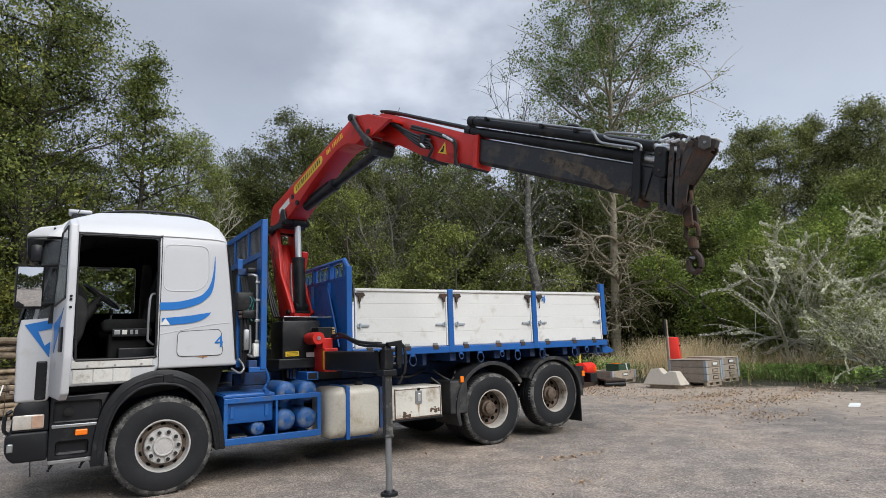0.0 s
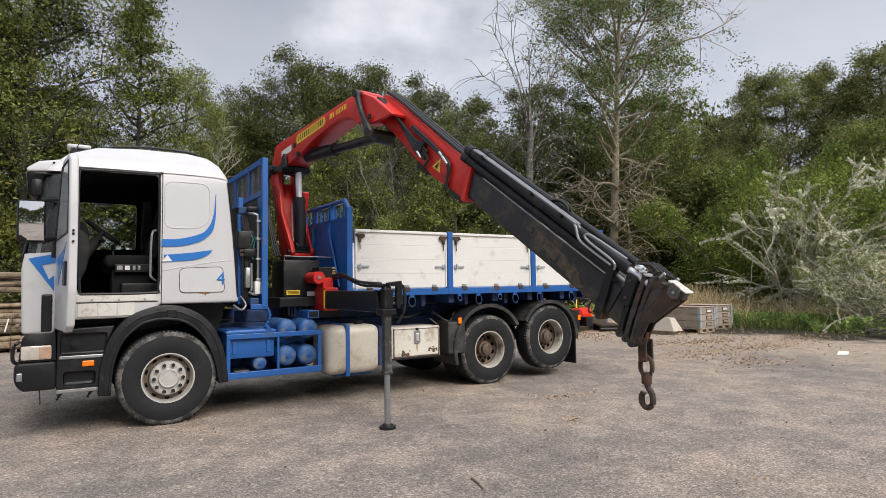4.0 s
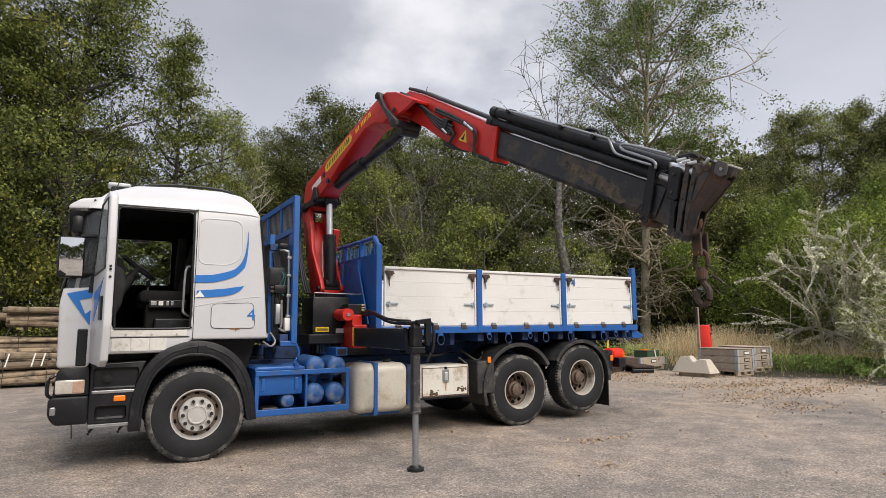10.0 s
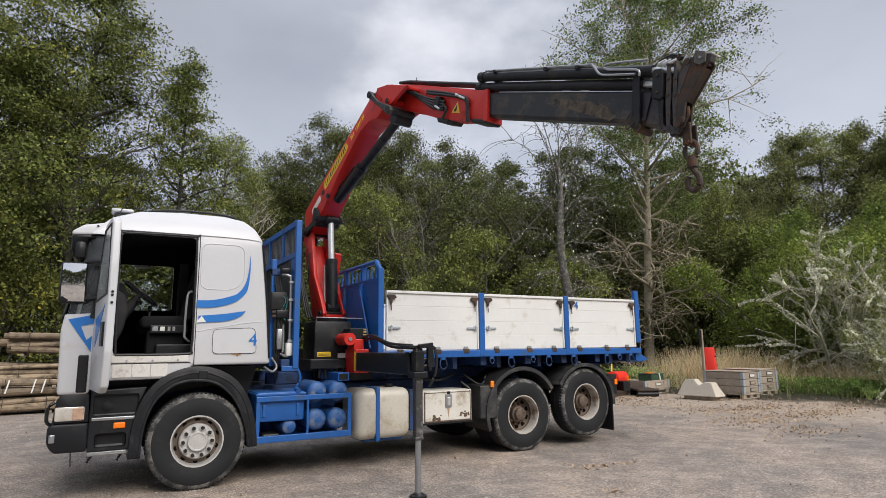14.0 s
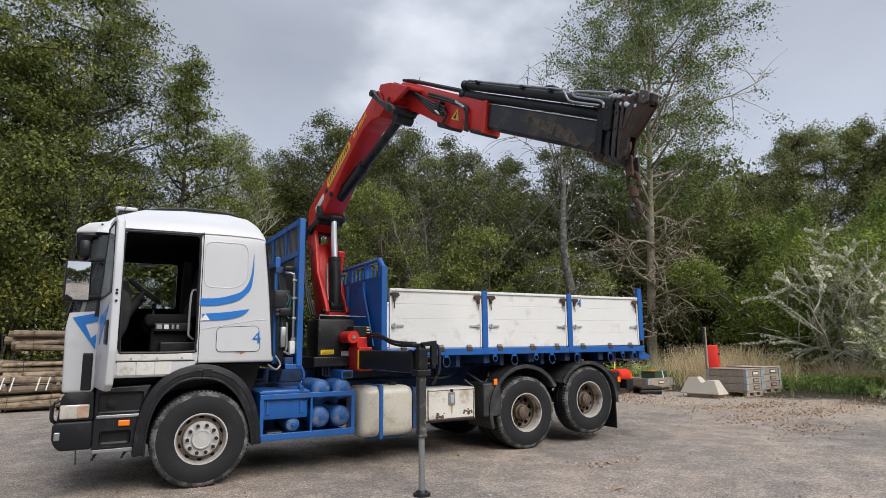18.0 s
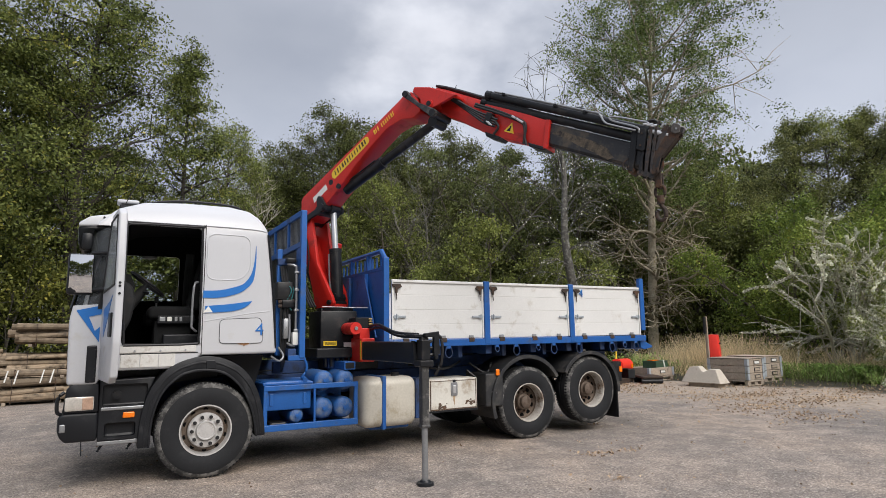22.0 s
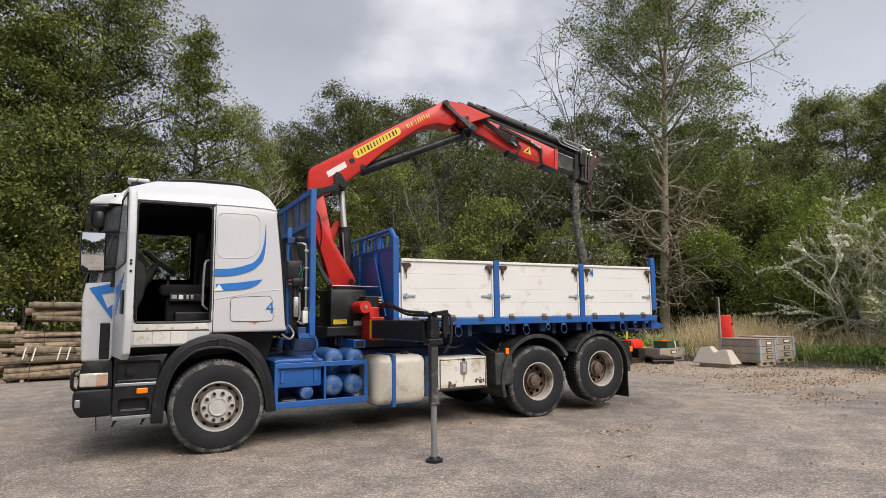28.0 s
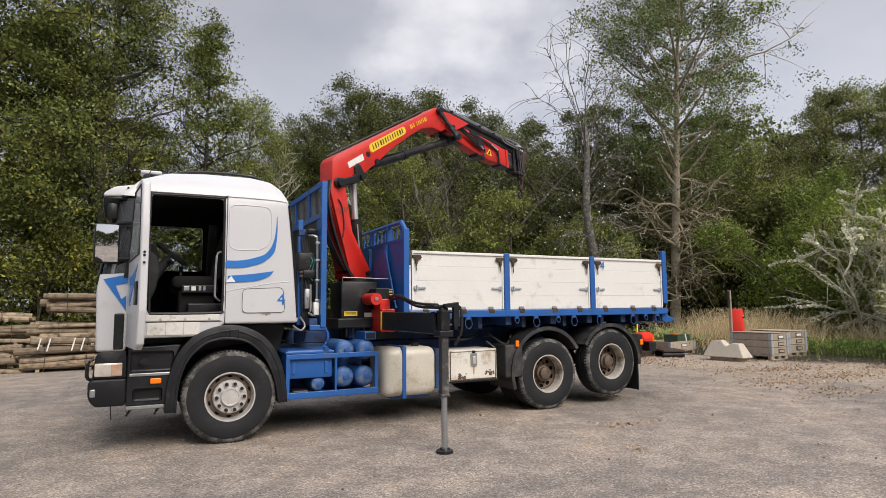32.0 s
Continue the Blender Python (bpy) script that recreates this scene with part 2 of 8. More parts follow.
# ---- materials ----
def mat(name, color, rough=0.5, metal=0.0, noise_scale=6.0, vary=0.12, fine=60.0, bump=0.15, dirt=None, dirt_amount=0.0, dirt_scale=2.5, spec=0.5, random_tone=0.0, dirt_low=0.0, bump_dist=0.004):
    """A painted, metal or mineral surface: tone that varies at two scales, dirt in patches, fine relief."""
    m = bpy.data.materials.new(name)
    m.use_nodes = True
    nt = m.node_tree
    N, L = nt.nodes, nt.links
    bsdf = N["Principled BSDF"]
    co = N.new("ShaderNodeTexCoord")
    big, small = N.new("ShaderNodeTexNoise"), N.new("ShaderNodeTexNoise")
    big.inputs["Scale"].default_value, big.inputs["Detail"].default_value = noise_scale, 6
    small.inputs["Scale"].default_value, small.inputs["Detail"].default_value = fine, 4
    L.new(co.outputs["Object"], big.inputs["Vector"])
    L.new(co.outputs["Object"], small.inputs["Vector"])
    both = N.new("ShaderNodeMath")
    both.operation = "ADD"
    L.new(big.outputs["Fac"], both.inputs[0])
    L.new(small.outputs["Fac"], both.inputs[1])
    span = N.new("ShaderNodeMapRange")
    span.inputs["From Min"].default_value, span.inputs["From Max"].default_value = 0.6, 1.4
    span.inputs["To Min"].default_value, span.inputs["To Max"].default_value = 1 - vary, 1 + vary
    L.new(both.outputs[0], span.inputs["Value"])
    tone = N.new("ShaderNodeMix")
    tone.data_type, tone.blend_type = "RGBA", "MULTIPLY"
    tone.inputs["Factor"].default_value = 1
    tone.inputs["A"].default_value = (*color, 1)
    L.new(span.outputs[0], tone.inputs["B"])
    out = tone.outputs["Result"]
    if random_tone:
        info = N.new("ShaderNodeObjectInfo")
        rr = N.new("ShaderNodeMapRange")
        rr.inputs["To Min"].default_value, rr.inputs["To Max"].default_value = 1 - random_tone, 1 + random_tone
        L.new(info.outputs["Random"], rr.inputs["Value"])
        t2 = N.new("ShaderNodeMix")
        t2.data_type, t2.blend_type = "RGBA", "MULTIPLY"
        t2.inputs["Factor"].default_value = 1
        L.new(out, t2.inputs["A"])
        L.new(rr.outputs[0], t2.inputs["B"])
        out = t2.outputs["Result"]
    rough_out = None
    if dirt:
        dn = N.new("ShaderNodeTexNoise")
        dn.inputs["Scale"].default_value, dn.inputs["Detail"].default_value, dn.inputs["Roughness"].default_value = dirt_scale, 9, 0.68
        L.new(co.outputs["Object"], dn.inputs["Vector"])
        dr = N.new("ShaderNodeMapRange")
        dr.inputs["From Min"].default_value, dr.inputs["From Max"].default_value = 0.62 - 0.3 * dirt_amount, 0.78 - 0.25 * dirt_amount
        dr.clamp = True
        L.new(dn.outputs["Fac"], dr.inputs["Value"])
        mx = N.new("ShaderNodeMix")
        mx.data_type = "RGBA"
        L.new(dr.outputs[0], mx.inputs["Factor"])
        L.new(out, mx.inputs["A"])
        mx.inputs["B"].default_value = (*dirt, 1)
        out = mx.outputs["Result"]
        rm = N.new("ShaderNodeMapRange")
        rm.inputs["To Min"].default_value, rm.inputs["To Max"].default_value = rough, min(1, rough + 0.35)
        L.new(dr.outputs[0], rm.inputs["Value"])
        rough_out = rm.outputs[0]
    L.new(out, bsdf.inputs["Base Color"])
    if rough_out:
        L.new(rough_out, bsdf.inputs["Roughness"])
    else:
        bsdf.inputs["Roughness"].default_value = rough
    bsdf.inputs["Metallic"].default_value = metal
    bsdf.inputs["Specular IOR Level"].default_value = spec
    if bump:
        bp = N.new("ShaderNodeBump")
        bp.inputs["Strength"].default_value, bp.inputs["Distance"].default_value = bump, bump_dist
        L.new(both.outputs[0], bp.inputs["Height"])
        L.new(bp.outputs[0], bsdf.inputs["Normal"])
    return m


def leaf_mat(name, c1, c2, c3=None, through=0.35):
    m = bpy.data.materials.new(name)
    m.use_nodes = True
    nt = m.node_tree
    N, L = nt.nodes, nt.links
    bsdf = N["Principled BSDF"]
    geo, co, nz = N.new("ShaderNodeNewGeometry"), N.new("ShaderNodeTexCoord"), N.new("ShaderNodeTexNoise")
    nz.inputs["Scale"].default_value, nz.inputs["Detail"].default_value = 0.8, 4
    L.new(co.outputs["Object"], nz.inputs["Vector"])
    wide = N.new("ShaderNodeMapRange")
    wide.inputs["From Min"].default_value, wide.inputs["From Max"].default_value = 0.33, 0.67
    L.new(nz.outputs["Fac"], wide.inputs["Value"])
    ad = N.new("ShaderNodeMath")
    ad.operation = "MULTIPLY_ADD"
    L.new(geo.outputs["Random Per Island"], ad.inputs[0])
    ad.inputs[1].default_value = 0.55
    half = N.new("ShaderNodeMath")
    half.operation = "MULTIPLY"
    half.inputs[1].default_value = 0.5
    L.new(wide.outputs[0], half.inputs[0])
    L.new(half.outputs[0], ad.inputs[2])
    ramp = N.new("ShaderNodeValToRGB")
    e = ramp.color_ramp.elements
    e[0].position, e[0].color = 0.12, (*(0.56 * v for v in c1), 1)
    e[1].position, e[1].color = 0.78, (*(1.16 * v for v in c2), 1)
    if c3:
        x = e.new(1.0)
        x.color = (*(1.12 * v for v in c3), 1)
    L.new(ad.outputs[0], ramp.inputs["Fac"])
    L.new(ramp.outputs[0], bsdf.inputs["Base Color"])
    bsdf.inputs["Roughness"].default_value = 0.6
    bsdf.inputs["Specular IOR Level"].default_value = 0.2
    tr, mix = N.new("ShaderNodeBsdfTranslucent"), N.new("ShaderNodeMixShader")
    L.new(ramp.outputs[0], tr.inputs["Color"])
    mix.inputs[0].default_value = 0.7 * through
    L.new(bsdf.outputs[0], mix.inputs[1])
    L.new(tr.outputs[0], mix.inputs[2])
    L.new(mix.outputs[0], N["Material Output"].inputs["Surface"])
    return m


WHITE = mat("white_paint", (0.53, 0.54, 0.56), 0.33, 0, 1.5, 0.04, 90, 0.03, (0.46, 0.44, 0.4), 0.1, 2.2)
BED_WHITE = mat("white_bed_paint", (0.67, 0.67, 0.65), 0.5, 0, 2.0, 0.06, 50, 0.12, (0.46, 0.43, 0.37), 0.16, 3.0)
BLUE = mat("blue_paint", (0.01, 0.094, 0.33), 0.4, 0, 3, 0.18, 60, 0.08, (0.05, 0.075, 0.12), 0.25, 4)
TANK_BLUE = mat("dusty_blue_paint", (0.012, 0.08, 0.25), 0.5, 0, 3, 0.25, 60, 0.1, (0.16, 0.185, 0.22), 0.42, 7)
NAVY = mat("grimy_blue_paint", (0.01, 0.04, 0.13), 0.6, 0, 3, 0.3, 60, 0.1, (0.02, 0.022, 0.026), 0.45, 4)
DECAL_BLUE = mat("blue_decal", (0.014, 0.15, 0.47), 0.35, 0, 2, 0.05, 60, 0.0)
RED = mat("red_paint", (0.56, 0.02, 0.013), 0.42, 0, 3, 0.12, 70, 0.06, (0.25, 0.025, 0.018), 0.18, 4)
FENDER = mat("grey_black_fender", (0.021, 0.022, 0.024), 0.5, 0, 4, 0.25, 60, 0.2, (0.08, 0.074, 0.066), 0.35, 4)
BLACK = mat("black_paint", (0.012, 0.013, 0.015), 0.38, 0, 4, 0.3, 60, 0.12, (0.045, 0.04, 0.036), 0.25, 5, spec=0.3)
BOOM_BLACK = mat("black_boom_steel", (0.024, 0.025, 0.028), 0.38, 0.2, 3, 0.3, 50, 0.1, (0.12, 0.095, 0.065), 0.34, 2.6)
RUST = mat("rusty_steel", (0.055, 0.04, 0.032), 0.7, 0.35, 9, 0.45, 90, 0.5, (0.15, 0.075, 0.042), 0.36, 8)
GREY_PLASTIC = mat("grey_plastic", (0.008, 0.009, 0.0115), 0.45, 0, 4, 0.15, 120, 0.15, (0.04, 0.041, 0.043), 0.2, 4, spec=0.35)
RUBBER = mat("tyre_rubber", (0.0135, 0.0145, 0.0165), 0.7, 0, 5, 0.2, 70, 0.3, (0.035, 0.035, 0.036), 0.22, 5, spec=0.3)
SCUFFED = mat("scuffed_rubber", (0.03, 0.03, 0.03), 0.9, 0, 5, 0.2, 70, 0.3, (0.2, 0.195, 0.185), 0.62, 9)
CHROME = mat("bright_steel", (0.66, 0.67, 0.68), 0.38, 0.75, 6, 0.08, 90, 0.03)
RIM_STEEL = mat("rim_steel", (0.54, 0.53, 0.515), 0.4, 0.35, 6, 0.15, 60, 0.15, (0.22, 0.16, 0.12), 0.22, 7)
RIM_RUST = mat("rusty_rim", (0.12, 0.088, 0.066), 0.7, 0.2, 6, 0.35, 60, 0.3, (0.045, 0.025, 0.016), 0.35, 6)
STEEL = mat("galvanised_steel", (0.34, 0.35, 0.36), 0.45, 0.8, 8, 0.15, 60, 0.1)
TANK_ALU = mat("weathered_tank_paint", (0.52, 0.49, 0.42), 0.5, 0.1, 2.5, 0.12, 40, 0.1, (0.3, 0.24, 0.15), 0.4, 2.2)
YELLOW = mat("yellow_decal", (0.75, 0.5, 0.03), 0.4, 0, 3, 0.06, 60, 0)
ORANGE = mat("orange_lens", (0.9, 0.2, 0.01), 0.25, 0, 3, 0.05, 60, 0)
LENS = mat("headlamp_lens", (0.62, 0.58, 0.52), 0.18, 0.2, 20, 0.2, 60, 0.2)
HOSE = mat("black_hose", (0.014, 0.014, 0.015), 0.5, 0, 6, 0.2, 60, 0.05)
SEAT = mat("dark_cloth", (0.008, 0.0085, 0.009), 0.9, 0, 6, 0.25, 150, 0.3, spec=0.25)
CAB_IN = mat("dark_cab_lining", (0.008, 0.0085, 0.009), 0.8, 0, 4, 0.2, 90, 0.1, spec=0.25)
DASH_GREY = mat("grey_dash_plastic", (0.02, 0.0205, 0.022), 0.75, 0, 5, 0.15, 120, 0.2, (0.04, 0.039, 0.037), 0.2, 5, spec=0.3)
RED_PLASTIC = mat("red_plastic", (0.75, 0.035, 0.02), 0.45, 0, 3, 0.08, 60, 0.05)
WOOD = mat("weathered_wood", (0.27, 0.22, 0.165), 0.85, 0, 4, 0.25, 40, 0.4, (0.12, 0.1, 0.08), 0.3, 5, random_tone=0.3)
LOGWOOD = mat("debarked_wood", (0.25, 0.19, 0.128), 0.85, 0, 3, 0.25, 40, 0.4, (0.09, 0.07, 0.05), 0.5, 5, random_tone=0.42)
CRATE_WOOD = mat("grey_crate_boards", (0.36, 0.3, 0.235), 0.9, 0, 5, 0.35, 50, 0.4, (0.14, 0.105, 0.08), 0.32, 5, random_tone=0.22)
CONCRETE = mat("concrete", (0.48, 0.43, 0.36), 0.9, 0, 4, 0.12, 60, 0.4, (0.3, 0.25, 0.19), 0.2, 4)
BARK = mat("bark", (0.13, 0.112, 0.088), 0.95, 0, 7, 0.35, 40, 0.8, (0.24, 0.245, 0.2), 0.3, 6, bump_dist=0.02)
LICHEN_BARK = mat("lichen_bark", (0.1, 0.095, 0.085), 0.95, 0, 7, 0.35, 40, 0.8, (0.3, 0.3, 0.26), 0.42, 8, bump_dist=0.02)
LEAF_A = leaf_mat("leaf_green", (0.055, 0.085, 0.029), (0.195, 0.23, 0.062), (0.42, 0.385, 0.085), through=0.42)
LEAF_E = leaf_mat("leaf_olive", (0.12, 0.155, 0.048), (0.27, 0.31, 0.088), (0.36, 0.36, 0.09), through=0.42)
LEAF_F = leaf_mat("leaf_ash", (0.08, 0.13, 0.042), (0.2, 0.26, 0.08), (0.25, 0.28, 0.09), through=0.36)
ASH_BARK = mat("ash_bark", (0.34, 0.295, 0.22), 0.95, 0, 7, 0.35, 40, 0.8, (0.46, 0.43, 0.34), 0.4, 8, bump_dist=0.02)
TWIG = mat("lichened_twig", (0.46, 0.44, 0.36), 0.95, 0, 9, 0.3, 60, 0.5, (0.2, 0.17, 0.12), 0.3, 9)
LEAF_B = leaf_mat("leaf_dark", (0.066, 0.084, 0.03), (0.135, 0.154, 0.046), through=0.33)
LEAF_C = leaf_mat("leaf_yellowing", (0.1, 0.128, 0.05), (0.205, 0.235, 0.085), (0.26, 0.265, 0.09), through=0.36)
LEAF_D = leaf_mat("leaf_fresh", (0.115, 0.18, 0.045), (0.25, 0.325, 0.07), (0.45, 0.44, 0.1), through=0.46)
LEAF_G = leaf_mat("leaf_grey_green", (0.12, 0.129, 0.075), (0.215, 0.213, 0.116), through=0.35)
LEAF_W = leaf_mat("leaf_wood_edge", (0.12, 0.145, 0.058), (0.25, 0.27, 0.1), (0.34, 0.32, 0.115), through=0.36)
LEAF_DRY = leaf_mat("leaf_withered", (0.12, 0.095, 0.05), (0.2, 0.17, 0.085), (0.2, 0.21, 0.09), through=0.3)
LEAF_Y = leaf_mat("leaf_maple", (0.08, 0.105, 0.03), (0.2, 0.215, 0.05), (0.4, 0.34, 0.065), 0.42)
DARK_BARK = mat("dark_bark", (0.05, 0.044, 0.036), 0.95, 0, 7, 0.35, 40, 0.8, (0.1, 0.1, 0.08), 0.3, 6, bump_dist=0.02)
TWIG_GREY = mat("grey_twig", (0.2, 0.19, 0.17), 0.95, 0, 9, 0.3, 60, 0.5, (0.11, 0.1, 0.08), 0.3, 9)
LICHEN = leaf_mat("lichen_tufts", (0.58, 0.58, 0.47), (0.76, 0.76, 0.62), through=0.2)
REED = leaf_mat("dry_reed", (0.7, 0.54, 0.33), (0.82, 0.68, 0.44), through=0.5)
NETTLE = leaf_mat("nettle_leaf", (0.2, 0.32, 0.085), (0.34, 0.48, 0.14), (0.5, 0.5, 0.2), 0.55)

GALV = mat("galvanised_fitting", (0.36, 0.4, 0.43), 0.5, 0.25, 8, 0.15, 60, 0.1, (0.2, 0.16, 0.12), 0.15, 9)


# ---- the loader crane's working ----
AX, AZ, ARM = -0.483, 3.287, 2.672  # foot pin of the main boom, and the length to the elbow
SLEW = (1.934, 0.0)
# seconds, slew, main boom, outer boom in degrees, reach of the first extension in metres
WORK = [(0, -79.4, 18.7, -22.1, 3.76), (1, -80.3, 17.2, -19.9, 3.78), (2, -80.9, 13.1, -23.0, 3.775), (3, -81.0, 8.2, -30.0, 3.785), (3.5, -81.6, 5.7, -32.8, 3.785), (5.5, -82.5, 3.2, -41.7, 3.75),
        (6, -82.5, 3.2, -41.8, 3.75), (7, -82.3, 3.9, -41.0, 3.75), (8, -82.1, 9.0, -36.2, 3.76), (9, -82.2, 13.3, -31.3, 3.78), (10, -82.3, 17.8, -26.9, 3.79),
        (11, -82.3, 21.6, -24.0, 3.79), (12, -82.1, 25.1, -22.6, 3.78), (13, -81.8, 28.5, -21.1, 3.765), (14, -81.7, 30.5, -19.5, 3.76), (15.5, -81.8, 30.5, -20.4, 3.75),
        (17, -82.0, 30.3, -22.8, 3.62), (18, -82.3, 30.1, -24.3, 3.45), (19, -83.0, 30.1, -25.8, 3.28), (19.5, -85.6, 30.1, -26.8, 3.19), (20, -83.9, 29.9, -27.6, 3.1), (21, -71.0, 29.6, -28.2, 2.98),
        (22, -63.0, 29.4, -24.3, 2.92), (23, -61.6, 29.5, -20.1, 2.88), (24, -61.0, 29.6, -20.2, 2.74), (25, -51.0, 29.5, -20.7, 2.57), (26.5, -30.5, 29.5, -19.6, 2.37),
        (28, -11.8, 29.4, -17.6, 2.22), (29, -4.4, 29.4, -15.0, 2.13), (30, 2.3, 29.4, -12.5, 2.11), (31, 9.6, 29.5, -10.4, 2.07), (32, 17.2, 29.4, -8.3, 2.05)]


def working(t):
    """Slew, main boom, outer boom (degrees), reach and the head's own reach at a time, gliding through WORK."""
    i = max(k for k in range(len(WORK) - 1) if WORK[k][0] <= t)
    a, b = WORK[i], WORK[i + 1]
    p, n = WORK[max(i - 1, 0)], WORK[min(i + 2, len(WORK) - 1)]
    h = b[0] - a[0]
    s = (t - a[0]) / h
    out = []
    for k in range(1, 5):
        ma = (b[k] - p[k]) / (b[0] - p[0])
        mb = (n[k] - a[k]) / (n[0] - a[0])
        out.append((2 * s ** 3 - 3 * s * s + 1) * a[k] + (s ** 3 - 2 * s * s + s) * h * ma + (-2 * s ** 3 + 3 * s * s) * b[k] + (s ** 3 - s * s) * h * mb)
    u = min(1, max(0, (t - 14.3) / 2.5))
    return (*out, 0.23 - 0.13 * u * u * (3 - 2 * u))


def turn_z(deg):
    return Matrix.Rotation(radians(deg), 4, "Z")


def tilt(u, z, deg):
    """A frame in the boom's plane at (u, z), its x axis raised by deg."""
    return Matrix.Translation((u, 0, z)) @ Matrix.Rotation(-radians(deg), 4, "Y")


def crane_poses(t):
    """The poses of the crane's moving parts in the crane's space."""
    slew, al, be, reach, head = working(t)
    s = turn_z(slew)
    c, si = math.cos(radians(al)), math.sin(radians(al))
    bu, bz = AX + ARM * c, AZ + ARM * si
    main, outer = tilt(AX, AZ, al), tilt(bu, bz, be)

    def between(p, q):
        d = q - p
        return tilt(p.x, p.z, math.degrees(math.atan2(d.z, d.x)))

    q = main @ V(0.40, 0, -0.06)
    f = V(0.0, 0, 2.08)
    k0 = main @ V(0.78, 0, 0.02)
    k1 = main @ V(2.66, 0, -0.2) * 0.5 + outer @ V(0.02, 0, -0.23) * 0.5
    return {"column": s, "main_boom": s @ main, "outer_boom": s @ outer, "extension": s @ outer @ Matrix.Translation((reach, 0, 0)),
            "boom_head": s @ outer @ Matrix.Translation((reach + head, 0, 0)),
            "lift_cylinder": s @ between(f, q), "lift_rod": s @ between(q, f), "knuckle_cylinder": s @ between(k0, k1), "knuckle_rod": s @ between(k1, k0),
            "hook_chain": s @ Matrix.Translation(outer @ V(reach + head + 0.13, 0, -0.1))}


def motions():
    times = [k * 0.25 for k in range(129)]
    rows = [crane_poses(t) for t in times]
    for name, ob in CRANE_PARTS.items():
        walk(ob, [(t, r[name]) for t, r in zip(times, rows)])


# ---- the truck ----
GLASS = bpy.data.materials.new("window_glass")
GLASS.use_nodes = True
_g = GLASS.node_tree.nodes["Principled BSDF"]
_g.inputs["Base Color"].default_value = (0.82, 0.88, 0.88, 1)
_g.inputs["Roughness"].default_value, _g.inputs["Transmission Weight"].default_value, _g.inputs["IOR"].default_value = 0.02, 1.0, 1.45
# grey film mixed into clear glass imitates sky reflected in the windscreen corner
SHEEN_GLASS = bpy.data.materials.new("sheen_glass")
SHEEN_GLASS.use_nodes = True
_n, _l = SHEEN_GLASS.node_tree.nodes, SHEEN_GLASS.node_tree.links
_d = _n["Principled BSDF"]
_d.inputs["Base Color"].default_value, _d.inputs["Roughness"].default_value = (0.22, 0.245, 0.27, 1), 0.07
_t, _m, _z = _n.new("ShaderNodeBsdfTransparent"), _n.new("ShaderNodeMixShader"), _n.new("ShaderNodeTexNoise")
_z.inputs["Scale"].default_value, _z.inputs["Detail"].default_value = 5.0, 5
_r = _n.new("ShaderNodeMapRange")
_r.inputs["To Min"].default_value, _r.inputs["To Max"].default_value = 0.1, 0.36
_l.new(_z.outputs["Fac"], _r.inputs["Value"])
_l.new(_r.outputs[0], _m.inputs[0])
_l.new(_t.outputs[0], _m.inputs[1])
_l.new(_d.outputs[0], _m.inputs[2])
_l.new(_m.outputs[0], _n["Material Output"].inputs["Surface"])
MIRROR = mat("mirror_glass", (0.85, 0.86, 0.87), 0.02, 1.0, 2, 0.0, 10, 0.0)
SCREEN = mat("dark_wire_mesh", (0.03, 0.033, 0.036), 0.7, 0.2, 8, 0.3, 60, 0.2)
GREEN_BOX = mat("green_box_paint", (0.03, 0.075, 0.04), 0.6, 0, 4, 0.2, 60, 0.2, (0.1, 0.09, 0.07), 0.3, 5)
TEAL = mat("teal_hose", (0.02, 0.16, 0.17), 0.5, 0, 4, 0.1, 60, 0.0)
PALE = mat("pale_sticker", (0.7, 0.7, 0.66), 0.5, 0, 4, 0.08, 60, 0.0)


def carve(bm, cutters):
    """bm less the cutters."""
    obs = []
    for k, b in enumerate([bm, *cutters]):
        bmesh.ops.recalc_face_normals(b, faces=b.faces[:])
        me = bpy.data.meshes.new("carve")
        b.to_mesh(me)
        b.free()
        obs.append(new("carve", me))
    for c in obs[1:]:
        md = obs[0].modifiers.new("cut", "BOOLEAN")
        md.operation, md.solver, md.object = "DIFFERENCE", "EXACT", c
    bpy.context.view_layer.update()
    dg = bpy.context.evaluated_depsgraph_get()
    me = bpy.data.meshes.new_from_object(obs[0].evaluated_get(dg))
    out = bmesh.new()
    out.from_mesh(me)
    bpy.data.meshes.remove(me)
    for o in obs:
        me = o.data
        bpy.data.objects.remove(o)
        bpy.data.meshes.remove(me)
    return out


def inset(pts, d):
    """A polygon moved inwards by d."""
    n = len(pts)
    area = sum(pts[i][0] * pts[(i + 1) % n][1] - pts[(i + 1) % n][0] * pts[i][1] for i in range(n))
    s = 1 if area > 0 else -1
    out = []
    for i in range(n):
        p0, p1, p2 = Vector(pts[i - 1]), Vector(pts[i]), Vector(pts[(i + 1) % n])
        a, b = (p1 - p0).normalized(), (p2 - p1).normalized()
        na, nb = Vector((-a.y, a.x)) * s, Vector((-b.y, b.x)) * s
        m = na + nb
        out.append(tuple(p1 + m * (d / max(0.35, m.dot(na)))))
    return out


